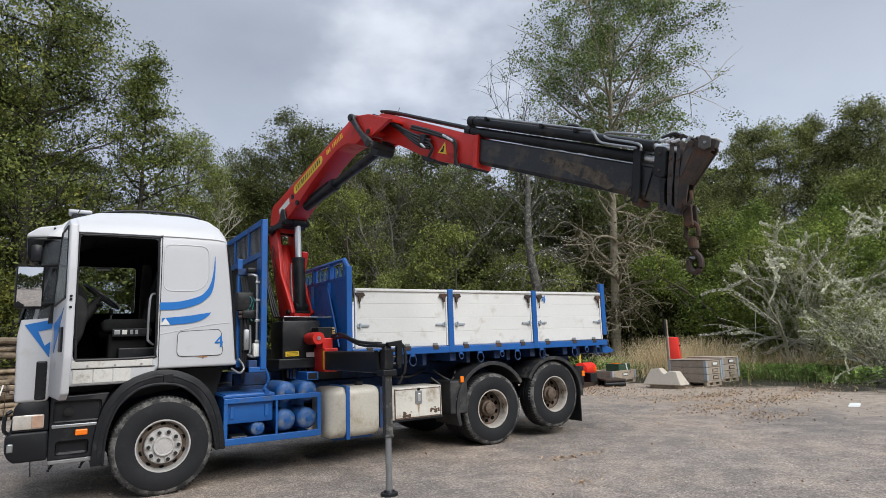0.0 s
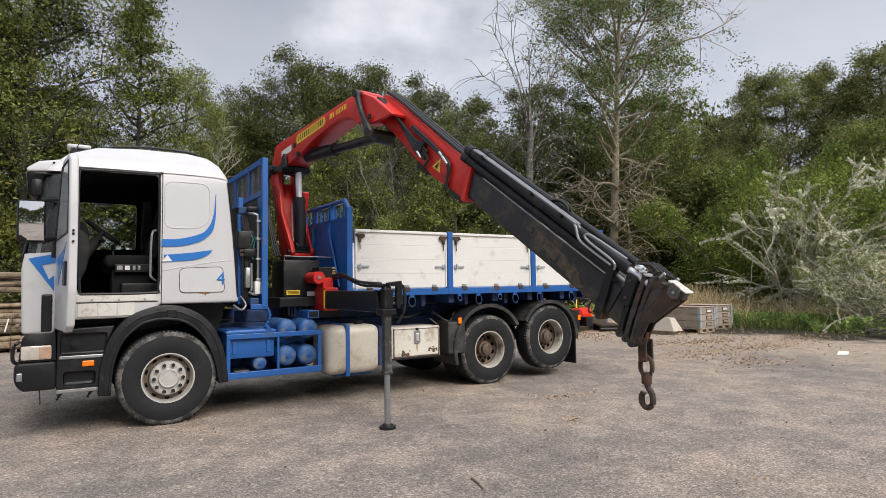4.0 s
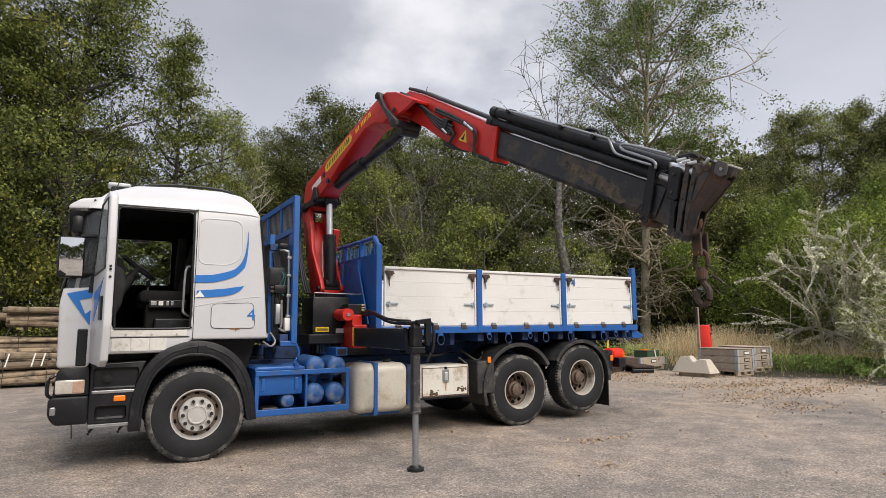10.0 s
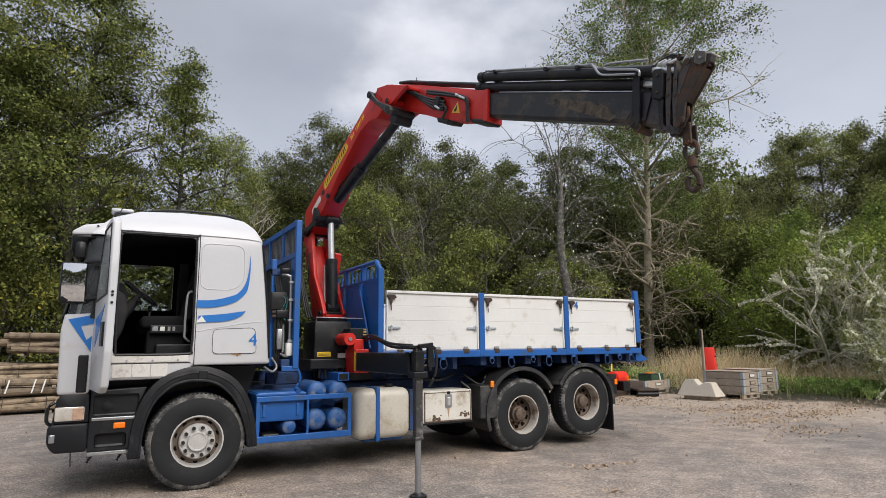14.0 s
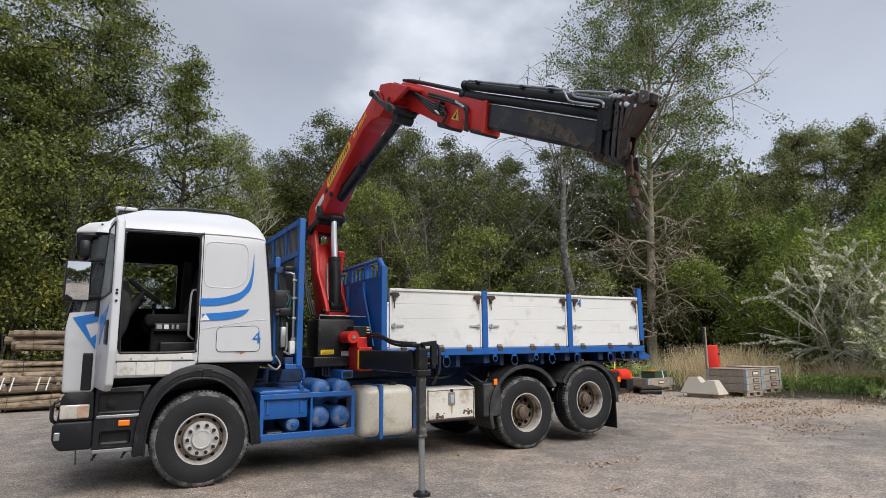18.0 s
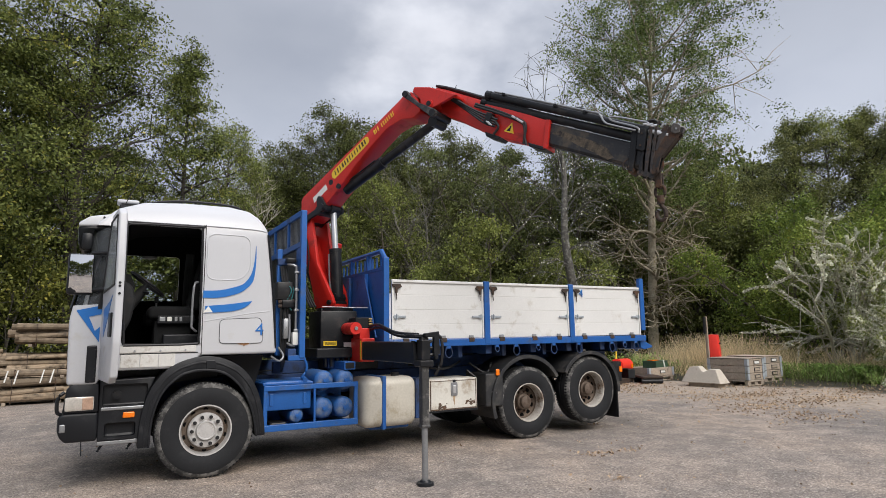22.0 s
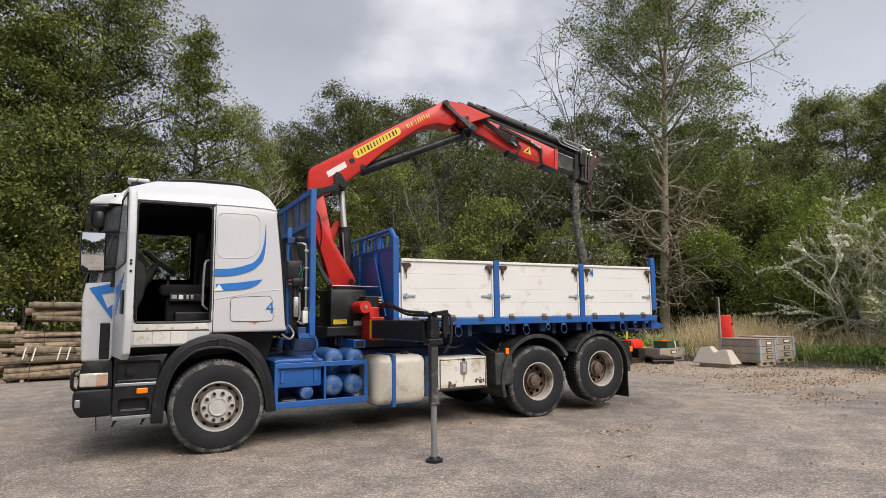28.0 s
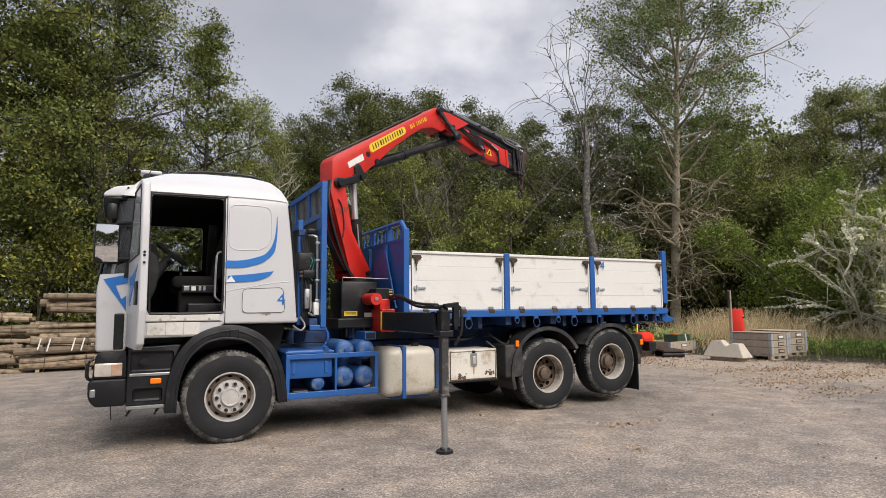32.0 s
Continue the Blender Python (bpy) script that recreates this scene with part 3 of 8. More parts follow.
CAB = [(-1.35, 1.07), (-1.365, 1.72), (-1.25, 2.45), (-1.17, 2.76), (-0.98, 2.95), (-0.72, 3.06), (-0.3, 3.1), (0.2, 3.1), (0.42, 3.05), (0.54, 2.94), (0.62, 2.8), (0.7, 2.0), (0.755, 1.335), (-0.1, 1.335), (-0.16, 1.2), (-1.04, 1.2), (-1.08, 1.07)]
CAB_ROOM = [(-1.315, 1.43), (-1.33, 1.72), (-1.215, 2.45), (-1.14, 2.74), (-0.96, 2.915), (-0.71, 3.022), (-0.3, 3.06), (0.2, 3.06), (0.4, 3.012), (0.505, 2.915), (0.582, 2.79), (0.665, 2.0), (0.71, 1.43)]


def cab_solid(d, half):
    """The cab's outer form (d = 0) or the room in it, set in by d."""
    b = prism(CAB if d == 0 else inset(CAB_ROOM, d - 0.035) if d > 0.036 else CAB_ROOM, -half, half, 0.035 if d == 0 else 0, 3)
    for z in (2.62, 2.72, 2.82, 2.9, 2.98, 3.04):
        bmesh.ops.bisect_plane(b, geom=b.verts[:] + b.edges[:] + b.faces[:], plane_co=(0, 0, z), plane_no=(0, 0, 1))
    bmesh.ops.triangulate(b, faces=b.faces[:])
    for v in b.verts:
        if v.co.z > 2.62:
            v.co.y *= 1 - 0.2 * ((v.co.z - 2.62) / 0.5) ** 3
    return b


def cab_cutters():
    return [box(-0.885, -0.115, -1.5, -0.9, 1.46, 2.775, 0.05, 3), box(-0.86, -0.13, 1.0, 1.5, 2.07, 2.73, 0.05, 3),
            prism([(-1.6, 1.83), (-1.1, 1.83), (-0.975, 2.72), (-1.6, 2.72)], -1.12, 1.12), prism([(-1.6, 1.86), (-1.06, 1.9), (-0.955, 2.74), (-1.6, 2.74)], -1.5, -1.05)]


truck = thing("truck", 0, 0, 0, label="white and blue three-axle tipper truck with open cab door", category="truck")
shell = smooth(part("cab", carve(cab_solid(0, 1.25), [cab_solid(0.035, 1.215), *cab_cutters()]), WHITE, truck, "white painted steel sleeper cab"))
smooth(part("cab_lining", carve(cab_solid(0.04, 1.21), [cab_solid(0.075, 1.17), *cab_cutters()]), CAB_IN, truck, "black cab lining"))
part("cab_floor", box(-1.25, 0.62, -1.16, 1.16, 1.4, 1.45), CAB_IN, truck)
part("windscreen", prism([(-1.345, 1.83), (-1.335, 1.83), (-1.2, 2.7), (-1.21, 2.7)], -1.12, 1.12), GLASS, shell).visible_shadow = False
cg = bmesh.new()
cg_rows = []
for k in range(9):
    a = radians(90 * k / 8)
    dx, y = 0.24 * (1 - math.sin(a)), -1.236 + 0.2 * (1 - math.cos(a))
    cg_rows.append([cg.verts.new((-1.335 + dx + 0.125 * f, y, 1.84 + 0.88 * f)) for f in (0, 0.5, 1)])
for p, q in zip(cg_rows, cg_rows[1:]):
    for i in range(2):
        cg.faces.new((p[i], q[i], q[i + 1], p[i + 1]))
bmesh.ops.recalc_face_normals(cg, faces=cg.faces[:])
corner = smooth(part("corner_glass", cg, SHEEN_GLASS, shell, "wrapped corner of the windscreen, sky sheen mixed in as grey film"))
corner.visible_shadow = False
part("far_window", box(-0.86, -0.13, 1.215, 1.221, 2.07, 2.73), GLASS, shell).visible_shadow = False
part("pillar_trim", prism([(-1.12, 1.84), (-1.05, 1.84), (-0.94, 2.74), (-1.01, 2.74)], -1.262, -1.2, 0.008), BLACK, shell, "black pillar trim")
part("wiper", tube([(-1.375, -0.9, 1.86), (-1.3, -0.5, 2.3)], 0.012, 6), BLACK, shell)
VISOR = mat("smoked_visor", (0.004, 0.0045, 0.005), 0.3, 0, 3, 0.1, 60, 0.02, spec=0.2)
smooth(part("sun_visor", prism([(-1.335, 2.56), (-1.345, 2.72), (-1.2, 2.735), (-1.03, 2.745), (-1.04, 2.7), (-1.19, 2.685), (-1.215, 2.5), (-1.28, 2.46), (-1.32, 2.49)], -1.2, 1.2, 0.02), VISOR, shell, "dark smoked sun visor"))
smooth(part("front_mirror", box(-1.31, -1.2, -1.225, -1.08, 2.47, 2.66, 0.04), BLACK, shell, "black kerb mirror"))
smooth(part("roof_cap", prism([(-1.345, 2.722), (-1.34, 2.765), (-1.24, 2.84), (-1.08, 2.87), (-0.93, 2.9), (-0.93, 2.75)], -1.2, 1.2, 0.03, 3), WHITE, shell, "white roof front"))
part("roof_rivet", rod((-1.11, -1.212, 2.83), (-1.11, -1.195, 2.83), 0.012, 8), BLACK, shell)
# rims of the door opening
part("door_seal", tube(soft([(-0.86, -1.256, 1.47), (-0.88, -1.256, 2.0), (-0.885, -1.25, 2.74), (-0.84, -1.246, 2.775), (-0.17, -1.246, 2.785), (-0.12, -1.25, 2.73), (-0.115, -1.256, 2.0), (-0.12, -1.256, 1.53), (-0.18, -1.256, 1.465), (-0.86, -1.256, 1.462)], 4), 0.014, 6), HOSE, shell, "black rubber door seal")
part("grab_handle", tube(soft([(-0.14, -1.2, 1.6), (-0.19, -1.25, 1.64), (-0.2, -1.25, 1.7), (-0.19, -1.25, 2.1), (-0.14, -1.2, 2.16)], 3), 0.013, 8), STEEL, shell, "worn steel grab handle")
part("panel_seam", box(-0.089, -0.081, -1.2545, -1.24, 1.335, 2.82), HOSE, shell, "black panel seam")
part("roof_seam", tube([(-0.9, -1.2445, 2.795), (-0.2, -1.2445, 2.8), (-0.086, -1.2445, 2.8)], 0.012, 6), HOSE, shell, "black roof seam")
part("drip_rail", tube(soft([(-0.086, -1.2415, 2.81), (0.2, -1.2415, 2.81), (0.5, -1.2415, 2.8), (0.6, -1.2415, 2.78)], 4), 0.007, 6), WHITE, shell, "pressed white roof rail")
for z in (1.6, 1.98):
    part("striker", box(-0.112, -0.094, -1.262, -1.245, z, z + 0.06, 0.004), STEEL, shell)
part("sill_panel", box(-0.9, -0.14, -1.262, -1.2, 1.375, 1.455, 0.012), mat("worn_sill", (0.6, 0.59, 0.56), 0.5, 0, 3, 0.1, 50, 0.1, (0.26, 0.21, 0.16), 0.38, 6), shell, "dirty white sill with rust stains")
for x0, x1 in ((-0.88, -0.7), (-0.695, -0.52), (-0.515, -0.35)):
    part("sill_step", box(x0, x1, -1.2575, -1.16, 1.225, 1.365, 0.006), bpy.data.materials["worn_sill"], shell, "scratched white step edge")
part("sill_seam", box(-0.9, -0.12, -1.256, -1.2, 1.366, 1.376), HOSE, shell)
for x in (-0.75, -0.5, -0.25):
    part("bolt", rod((x, -1.27, 1.4), (x, -1.255, 1.4), 0.011, 8), STEEL, shell)
# pressings, stripes and the number
PRESS = rounded([(-0.06, 2.19), (-0.06, 2.72), (0.41, 2.715), (0.425, 2.3), (0.3, 2.19)], 0.1)
part("side_pressing", tube([(x, -1.25 * (1 - 0.2 * (max(0, z - 2.62) / 0.5) ** 3), z) for x, z in [*PRESS, PRESS[0]]], 0.006, 6), WHITE, shell, "pressed edge in the cab side")
part("side_crease", tube(soft([(-0.08, -1.252, 1.71), (0.4, -1.252, 1.8), (0.66, -1.252, 1.83)], 4), 0.004, 6), WHITE, shell)
HATCH = rounded([(0.1, 1.46), (0.1, 1.735), (0.565, 1.755), (0.59, 1.46)], 0.06)
part("storage_hatch", prism(HATCH, -1.257, -1.2, 0.003), WHITE, shell)
part("hatch_seal", tube([(x, -1.257, z) for x, z in [*HATCH, HATCH[0]]], 0.003, 5), GREY_PLASTIC, shell)
part("rust_stain", prism([(0.3, 1.457), (0.43, 1.457), (0.42, 1.445), (0.385, 1.44), (0.375, 1.42), (0.365, 1.443), (0.33, 1.446)], -1.2575, -1.25), mat("rust_stain", (0.32, 0.16, 0.07), 0.8, 0, 20, 0.4, 80, 0.2), shell, "rust stain under the hatch")
part("rear_edge", tube(soft([(0.62, -1.25, 2.75), (0.69, -1.25, 2.1), (0.74, -1.25, 1.4)], 3), 0.012, 6), GREY_PLASTIC, shell)


def stripe(bottom, top):
    lower, upper = ([(p.x, p.z) for p in soft([(x, 0, z) for x, z in e], 4)] for e in (bottom, top))
    return prism([*lower, *upper[::-1]], -1.2605, -1.245)


part("blue_stripe", stripe([(-0.09, 1.978), (0.1, 1.985), (0.297, 2.038), (0.4, 2.11), (0.461, 2.2), (0.485, 2.4), (0.483, 2.6)], [(-0.09, 2.061), (0.1, 2.07), (0.295, 2.123), (0.37, 2.17), (0.43, 2.26), (0.465, 2.4), (0.481, 2.6)]), DECAL_BLUE, shell, "blue swoosh decal")
part("blue_stripe", stripe([(-0.063, 1.806), (0.2, 1.825), (0.33, 1.855), (0.41, 1.9), (0.449, 1.947)], [(-0.063, 1.886), (0.2, 1.91), (0.33, 1.93), (0.41, 1.942), (0.449, 1.949)]), DECAL_BLUE, shell, "blue swoosh decal")
part("white_triangle", prism([(-0.085, 1.81), (0.02, 1.815), (-0.03, 1.885)], -1.262, -1.25), PALE, shell)
part("number", words("4", 0.2, 0.003, pose(0.545, -1.262, 1.61)), DECAL_BLUE, shell, "blue number 4")
part("front_decal", prism([(-1.305, 1.83), (-1.07, 1.885), (-1.08, 1.79), (-1.19, 1.765), (-1.13, 1.62), (-1.085, 1.66), (-1.085, 1.5)], -1.2585, -1.24), DECAL_BLUE, shell, "blue angular decal")
part("corner_grille", box(-1.19, -1.095, -1.262, -1.2, 1.09, 1.47, 0.015), GREY_PLASTIC, shell, "dark grey corner grille")
for k in range(5):
    part("grille_slot", box(-1.115, -1.095, -1.266, -1.25, 1.14 + 0.065 * k, 1.17 + 0.065 * k, 0.004), BLACK, shell)
# lower front
smooth(part("bumper", prism([(-1.38, 0.55), (-1.405, 0.62), (-1.405, 0.76), (-1.36, 0.79), (-1.05, 0.79), (-1.05, 0.5), (-1.33, 0.5)], -1.23, 1.23, 0.03, 3), GREY_PLASTIC, truck, "dark grey plastic bumper"))
smooth(part("lamp_surround", prism([(-1.37, 0.79), (-1.345, 1.03), (-1.3, 1.08), (-1.06, 1.08), (-1.05, 0.79)], -1.235, 1.235, 0.02, 2), GREY_PLASTIC, truck))
hl = smooth(part("headlamp", box(-1.352, -1.09, -1.246, -1.1, 0.81, 0.955, 0.02, 2), LENS, truck, "scratched clear headlamp"))
part("turn_lens", box(-1.2, -1.1, -1.25, -1.2, 0.82, 0.945, 0.01), mat("amber_lens", (0.55, 0.36, 0.26), 0.2, 0, 12, 0.2, 60, 0.1), hl, "amber turn lens")
part("fog_lamp", box(-1.385, -1.33, -1.236, -1.1, 0.605, 0.69, 0.012), STEEL, truck, "dull fog lamp")
part("front_bracket", tube(soft([(-1.36, -1.18, 1.0), (-1.41, -1.2, 0.95), (-1.415, -1.2, 0.82), (-1.38, -1.18, 0.78)], 3), 0.018, 8), BLACK, truck, "black tubular bracket")
part("ground_wire", rod((-1.19, -1.2, 0.52), (-1.18, -1.2, 0.36), 0.005, 6), BLACK, truck)
step = part("step_panel", carve(prism([(-1.05, 0.49), (-1.05, 1.1), (-0.53, 1.12), (-0.62, 0.9), (-0.66, 0.49)], -1.215, -0.75, 0.01), [box(-0.99, -0.7, -1.4, -1.14, 0.52, 0.67, 0.03), box(-1.02, -0.6, -1.4, -1.16, 0.84, 1.06, 0.02)]), GREY_PLASTIC, truck, "dark grey boarding steps")
part("step_tread", box(-1.03, -0.62, -1.225, -1.0, 0.795, 0.83, 0.008), STEEL, step, "worn alloy step tread")
part("turn_signal", box(-0.825, -0.715, -1.232, -1.2, 0.71, 0.77, 0.01), ORANGE, step, "orange turn signal")
smooth(part("filler_cap", rod((-0.89, -1.2, 0.95), (-0.89, -1.15, 0.95), 0.045, 20), BLACK, step))
part("lower_trim", box(-1.05, -0.66, -1.2, -0.9, 0.445, 0.49, 0.01), STEEL, truck, "dented alloy lower trim")
for x in (-0.99, -0.72):
    part("tow_eye", tube(soft([(x, -1.15, 0.46), (x - 0.03, -1.15, 0.42), (x - 0.05, -1.15, 0.38)], 3), 0.014, 6), BLACK, truck)
fen_o = [(-0.68, 0.39), (-0.66, 0.7), (-0.585, 0.98), (-0.44, 1.18), (-0.27, 1.28), (-0.05, 1.328), (0.17, 1.29), (0.38, 1.165), (0.53, 0.95), (0.61, 0.68), (0.64, 0.41)]
fen_i = [(-0.56, 0.39), (-0.54, 0.68), (-0.47, 0.91), (-0.37, 1.04), (-0.24, 1.13), (-0.06, 1.16), (0.12, 1.135), (0.25, 1.06), (0.38, 0.91), (0.48, 0.68), (0.53, 0.41)]
fen_o, fen_i = ([(p.x, p.z) for p in soft([(x, 0, z) for x, z in f], 4)] for f in (fen_o, fen_i))
smooth(part("front_fender", prism([*fen_o, *fen_i[::-1]], -1.262, -0.8, 0.012), GREY_PLASTIC, truck, "dark grey plastic wheel arch"))
smooth(part("fender_ridge", prism([*[(x * 0.93 - 0.001, 0.515 + (z - 0.515) * 0.93) for x, z in fen_o], *[(x * 0.9, 0.515 + (z - 0.515) * 0.9) for x, z in fen_o[::-1]]], -1.268, -1.255, 0.003), GREY_PLASTIC, truck, "moulded ridge on the wheel arch"))
smooth(part("fender_lip", prism([*[(x * 1.04, 0.515 + (z - 0.515) * 1.045) for x, z in fen_i], *fen_i[::-1]], -1.274, -1.2, 0.004), GREY_PLASTIC, truck, "rolled lip of the wheel arch"))
part("fender_seam", box(-0.03, 0.07, -1.276, -1.25, 1.185, 1.28, 0.008), GREY_PLASTIC, truck)
part("inner_arch", prism([(-0.56, 0.6), (-0.45, 1.0), (0.3, 1.1), (0.5, 0.6), (0.7, 1.3), (-0.1, 1.32), (-1.0, 1.18), (-1.0, 0.6)], -0.8, 0.8), BLACK, truck)


# wheels
def tyre_mesh():
    b = lathe([(0.255, -0.11), (0.272, -0.142), (0.3, -0.152), (0.36, -0.162), (0.43, -0.158), (0.485, -0.142), (0.508, -0.122), (0.517, -0.09), (0.52, -0.02), (0.51, -0.016), (0.51, 0.016), (0.52, 0.02), (0.517, 0.09), (0.508, 0.122), (0.485, 0.142), (0.43, 0.158), (0.36, 0.162), (0.3, 0.152), (0.272, 0.142), (0.255, 0.11)], 72)
    for k in range(72):
        a = 2 * math.pi * (k + 0.5) / 72
        for y in (-0.108, 0.108):
            c = box(-0.012, 0.012, y - 0.02, y + 0.02, 0.5, 0.5185)
            c.transform(Matrix.Rotation(a, 4, "Y"))
            add(b, c)
    return b


def as_mesh(bm, name, material):
    me = bpy.data.meshes.new(name)
    bm.to_mesh(me)
    bm.free()
    me.materials.append(material)
    return me


PIT = mat("dark_pit", (0.004, 0.004, 0.004), 0.95, 0, 5, 0.1, 60, 0, spec=0.1)
TYRE = as_mesh(tyre_mesh(), "tyre", RUBBER)
TYRE.polygons.foreach_set("use_smooth", [True] * len(TYRE.polygons))
TYRE.set_sharp_from_angle(angle=radians(35))
NUT = as_mesh(rod((0, -0.03, 0), (0, 0.01, 0), 0.023, 6), "nut", BLACK)
BOSS = as_mesh(rod((0, -0.006, 0), (0, 0.01, 0), 0.034, 16), "nut_boss", RIM_STEEL)
RUST_NUT = as_mesh(rod((0, -0.03, 0), (0, 0.01, 0), 0.017, 6), "nut", RUST)
EDGE = as_mesh(lathe([(0.462, -0.1525), (0.487, -0.1445), (0.51, -0.125), (0.5195, -0.09)], 72), "scuffed_edge", SCUFFED)
HOLE = as_mesh(rod((0, -0.004, 0), (0, 0.01, 0), 0.034, 16), "hole", PIT)


def wheel(x, y, z, front, s=1, toe=0):
    """A wheel with its outer side to -y; s = -1 turns it to the far side."""
    if front:
        disc = lathe([(0.296, -0.13), (0.3, -0.15), (0.285, -0.15), (0.272, -0.11), (0.262, -0.07), (0.25, -0.065), (0.215, -0.08), (0.204, -0.135), (0.195, -0.15), (0.15, -0.152), (0.0, -0.152)], 48)
        rim = RIM_STEEL
    else:
        disc = lathe([(0.296, -0.13), (0.3, -0.15), (0.285, -0.148), (0.272, -0.11), (0.265, -0.02), (0.255, 0.02), (0.22, 0.035), (0.16, 0.04), (0.15, 0.03), (0.0, 0.03)], 48)
        rim = RIM_RUST
    w = smooth(part("wheel", disc, rim, truck, "steel wheel with ten studs" if front else "rusty dished steel wheel"))
    w.matrix_basis = pose(x, y, z, 0, 0, (0 if s > 0 else 180) + toe) @ Matrix.Diagonal((0.92, 1.0, 0.92, 1))
    grow = Matrix.Diagonal((1.0 / 0.92, 1, 1.0 / 0.92, 1))
    part("tyre", TYRE, None, w, "dusty worn truck tyre").matrix_basis = grow
    smooth(part("scuffed_edge", EDGE, None, w, "grey scuffed tyre shoulder")).matrix_basis = grow
    n, r = 10, 0.168
    for k in range(n):
        a = 2 * math.pi * k / n
        o = part("wheel_nut", NUT if front else RUST_NUT, None, w)
        o.matrix_basis = pose(r * 0.96 * math.cos(a), -0.158 if front else 0.03, r * 0.96 * math.sin(a))
        if front:
            part("nut_boss", BOSS, None, w).matrix_basis = o.matrix_basis.copy()
        if front or k < 10:
            o = part("vent_hole", HOLE, None, w)
            rr = 0.236 if front else 0.215
            o.matrix_basis = pose(rr * math.cos(a + 0.31), -0.072 if front else 0.032, rr * math.sin(a + 0.31)) @ Matrix.Diagonal((0.8, 1, 0.8, 1) if front else (1.0, 1, 1.0, 1))
    if front:
        # the ring in the recess is browner and darker than the disc
        part("rim_recess", lathe([(0.2735, -0.113), (0.2635, -0.073), (0.25, -0.0685), (0.2165, -0.083), (0.2065, -0.125)], 48), mat("dark_rim_recess", (0.13, 0.1, 0.078), 0.6, 0.25, 5, 0.25, 60, 0.2, (0.1, 0.07, 0.05), 0.4, 6) if "dark_rim_recess" not in bpy.data.materials else bpy.data.materials["dark_rim_recess"], w, "brown rim recess, darker than the disc")
        smooth(part("hub", lathe([(0.118, -0.15), (0.116, -0.178), (0.108, -0.188), (0.096, -0.188), (0.09, -0.18), (0.0, -0.182)], 32), RIM_STEEL, w, "round steel hub cap"))
    else:
        smooth(part("hub", lathe([(0.13, 0.03), (0.125, -0.03), (0.1, -0.045), (0.095, -0.09), (0.07, -0.105), (0.0, -0.105)], 32), RIM_RUST, w, "rusty axle hub"))
        if s > 0:
            part("bright_rim_lip", lathe([(0.26, 0.012), (0.263, -0.02), (0.2695, -0.108), (0.285, -0.1515), (0.302, -0.1525), (0.3, -0.145)], 48), mat("worn_rim_barrel", (0.5, 0.47, 0.42), 0.55, 0.3, 5, 0.25, 60, 0.2, (0.16, 0.1, 0.06), 0.4, 5) if "worn_rim_barrel" not in bpy.data.materials else bpy.data.materials["worn_rim_barrel"], w, "worn silver rim barrel")
    return w


wheel(0, -1.08, 0.515, True)
wheel(0, 1.08, 0.515, True, -1)
for sg in (1, -1):
    wheel(4.46, -1.08 * sg, 0.515, False, sg)
    o = part("inner_tyre", TYRE, None, truck)
    o.matrix_basis = pose(4.46, -0.74 * sg, 0.515)
    wheel(5.69, -1.08 * sg, 0.635, False, sg, 2 * sg)
for x, z in ((0, 0.5), (4.46, 0.5), (5.69, 0.63)):
    part("axle", rod((x, -0.95, z), (x, 0.95, z), 0.09, 12), BLACK, truck)

# chassis
for sg in (-1, 1):
    part("frame_rail", box(-1.0, 6.75, sg * 0.43 - 0.04, sg * 0.43 + 0.04, 0.76, 1.04, 0.006), NAVY, truck, "grimy blue frame rail")
    part("subframe_rail", box(0.9, 6.75, sg * 0.43 - 0.045, sg * 0.43 + 0.045, 1.05, 1.2, 0.006), NAVY, truck)
for x in (0.95, 2.3, 3.0, 3.8, 4.6, 5.3, 6.0, 6.7):
    part("cross_member", box(x - 0.05, x + 0.05, -1.2, 1.2, 1.24, 1.38, 0.006), NAVY, truck)
    part("cross_member", box(x - 0.04, x + 0.04, -0.4, 0.4, 0.8, 1.0, 0.004), BLACK, truck)
part("gearbox", box(-0.6, 1.6, -0.35, 0.35, 0.5, 1.0, 0.08), BLACK, truck)
part("exhaust_box", box(0.8, 1.5, 0.5, 1.1, 0.4, 0.95, 0.1), BLACK, truck)
part("far_tank", box(1.9, 3.4, 0.6, 1.15, 0.4, 0.98, 0.08), BLACK, truck)
smooth(part("drive_shaft", rod((1.6, 0, 0.7), (4.5, 0, 0.55), 0.06, 12), BLACK, truck))
for sg in (-1, 1):
    for x in (4.1, 5.4):
        smooth(part("air_bellow", rod((x, sg * 0.5, 0.55), (x, sg * 0.5, 0.8), 0.12, 16), HOSE, truck))
    part("leaf_spring", box(-0.7, 0.8, sg * 0.43 - 0.04, sg * 0.43 + 0.04, 0.55, 0.63, 0.01), BLACK, truck)
for pts in ([(3.6, -0.9, 1.0), (3.75, -1.0, 0.88), (3.95, -1.0, 0.92), (4.05, -0.9, 1.05)], [(3.7, -0.8, 1.1), (3.9, -0.95, 0.95), (4.0, -0.95, 1.1)], [(2.8, -0.6, 1.1), (3.2, -0.9, 1.04), (3.6, -0.7, 1.12)]):
    part("air_hose", tube(soft(pts, 5), 0.018, 6), HOSE, truck)

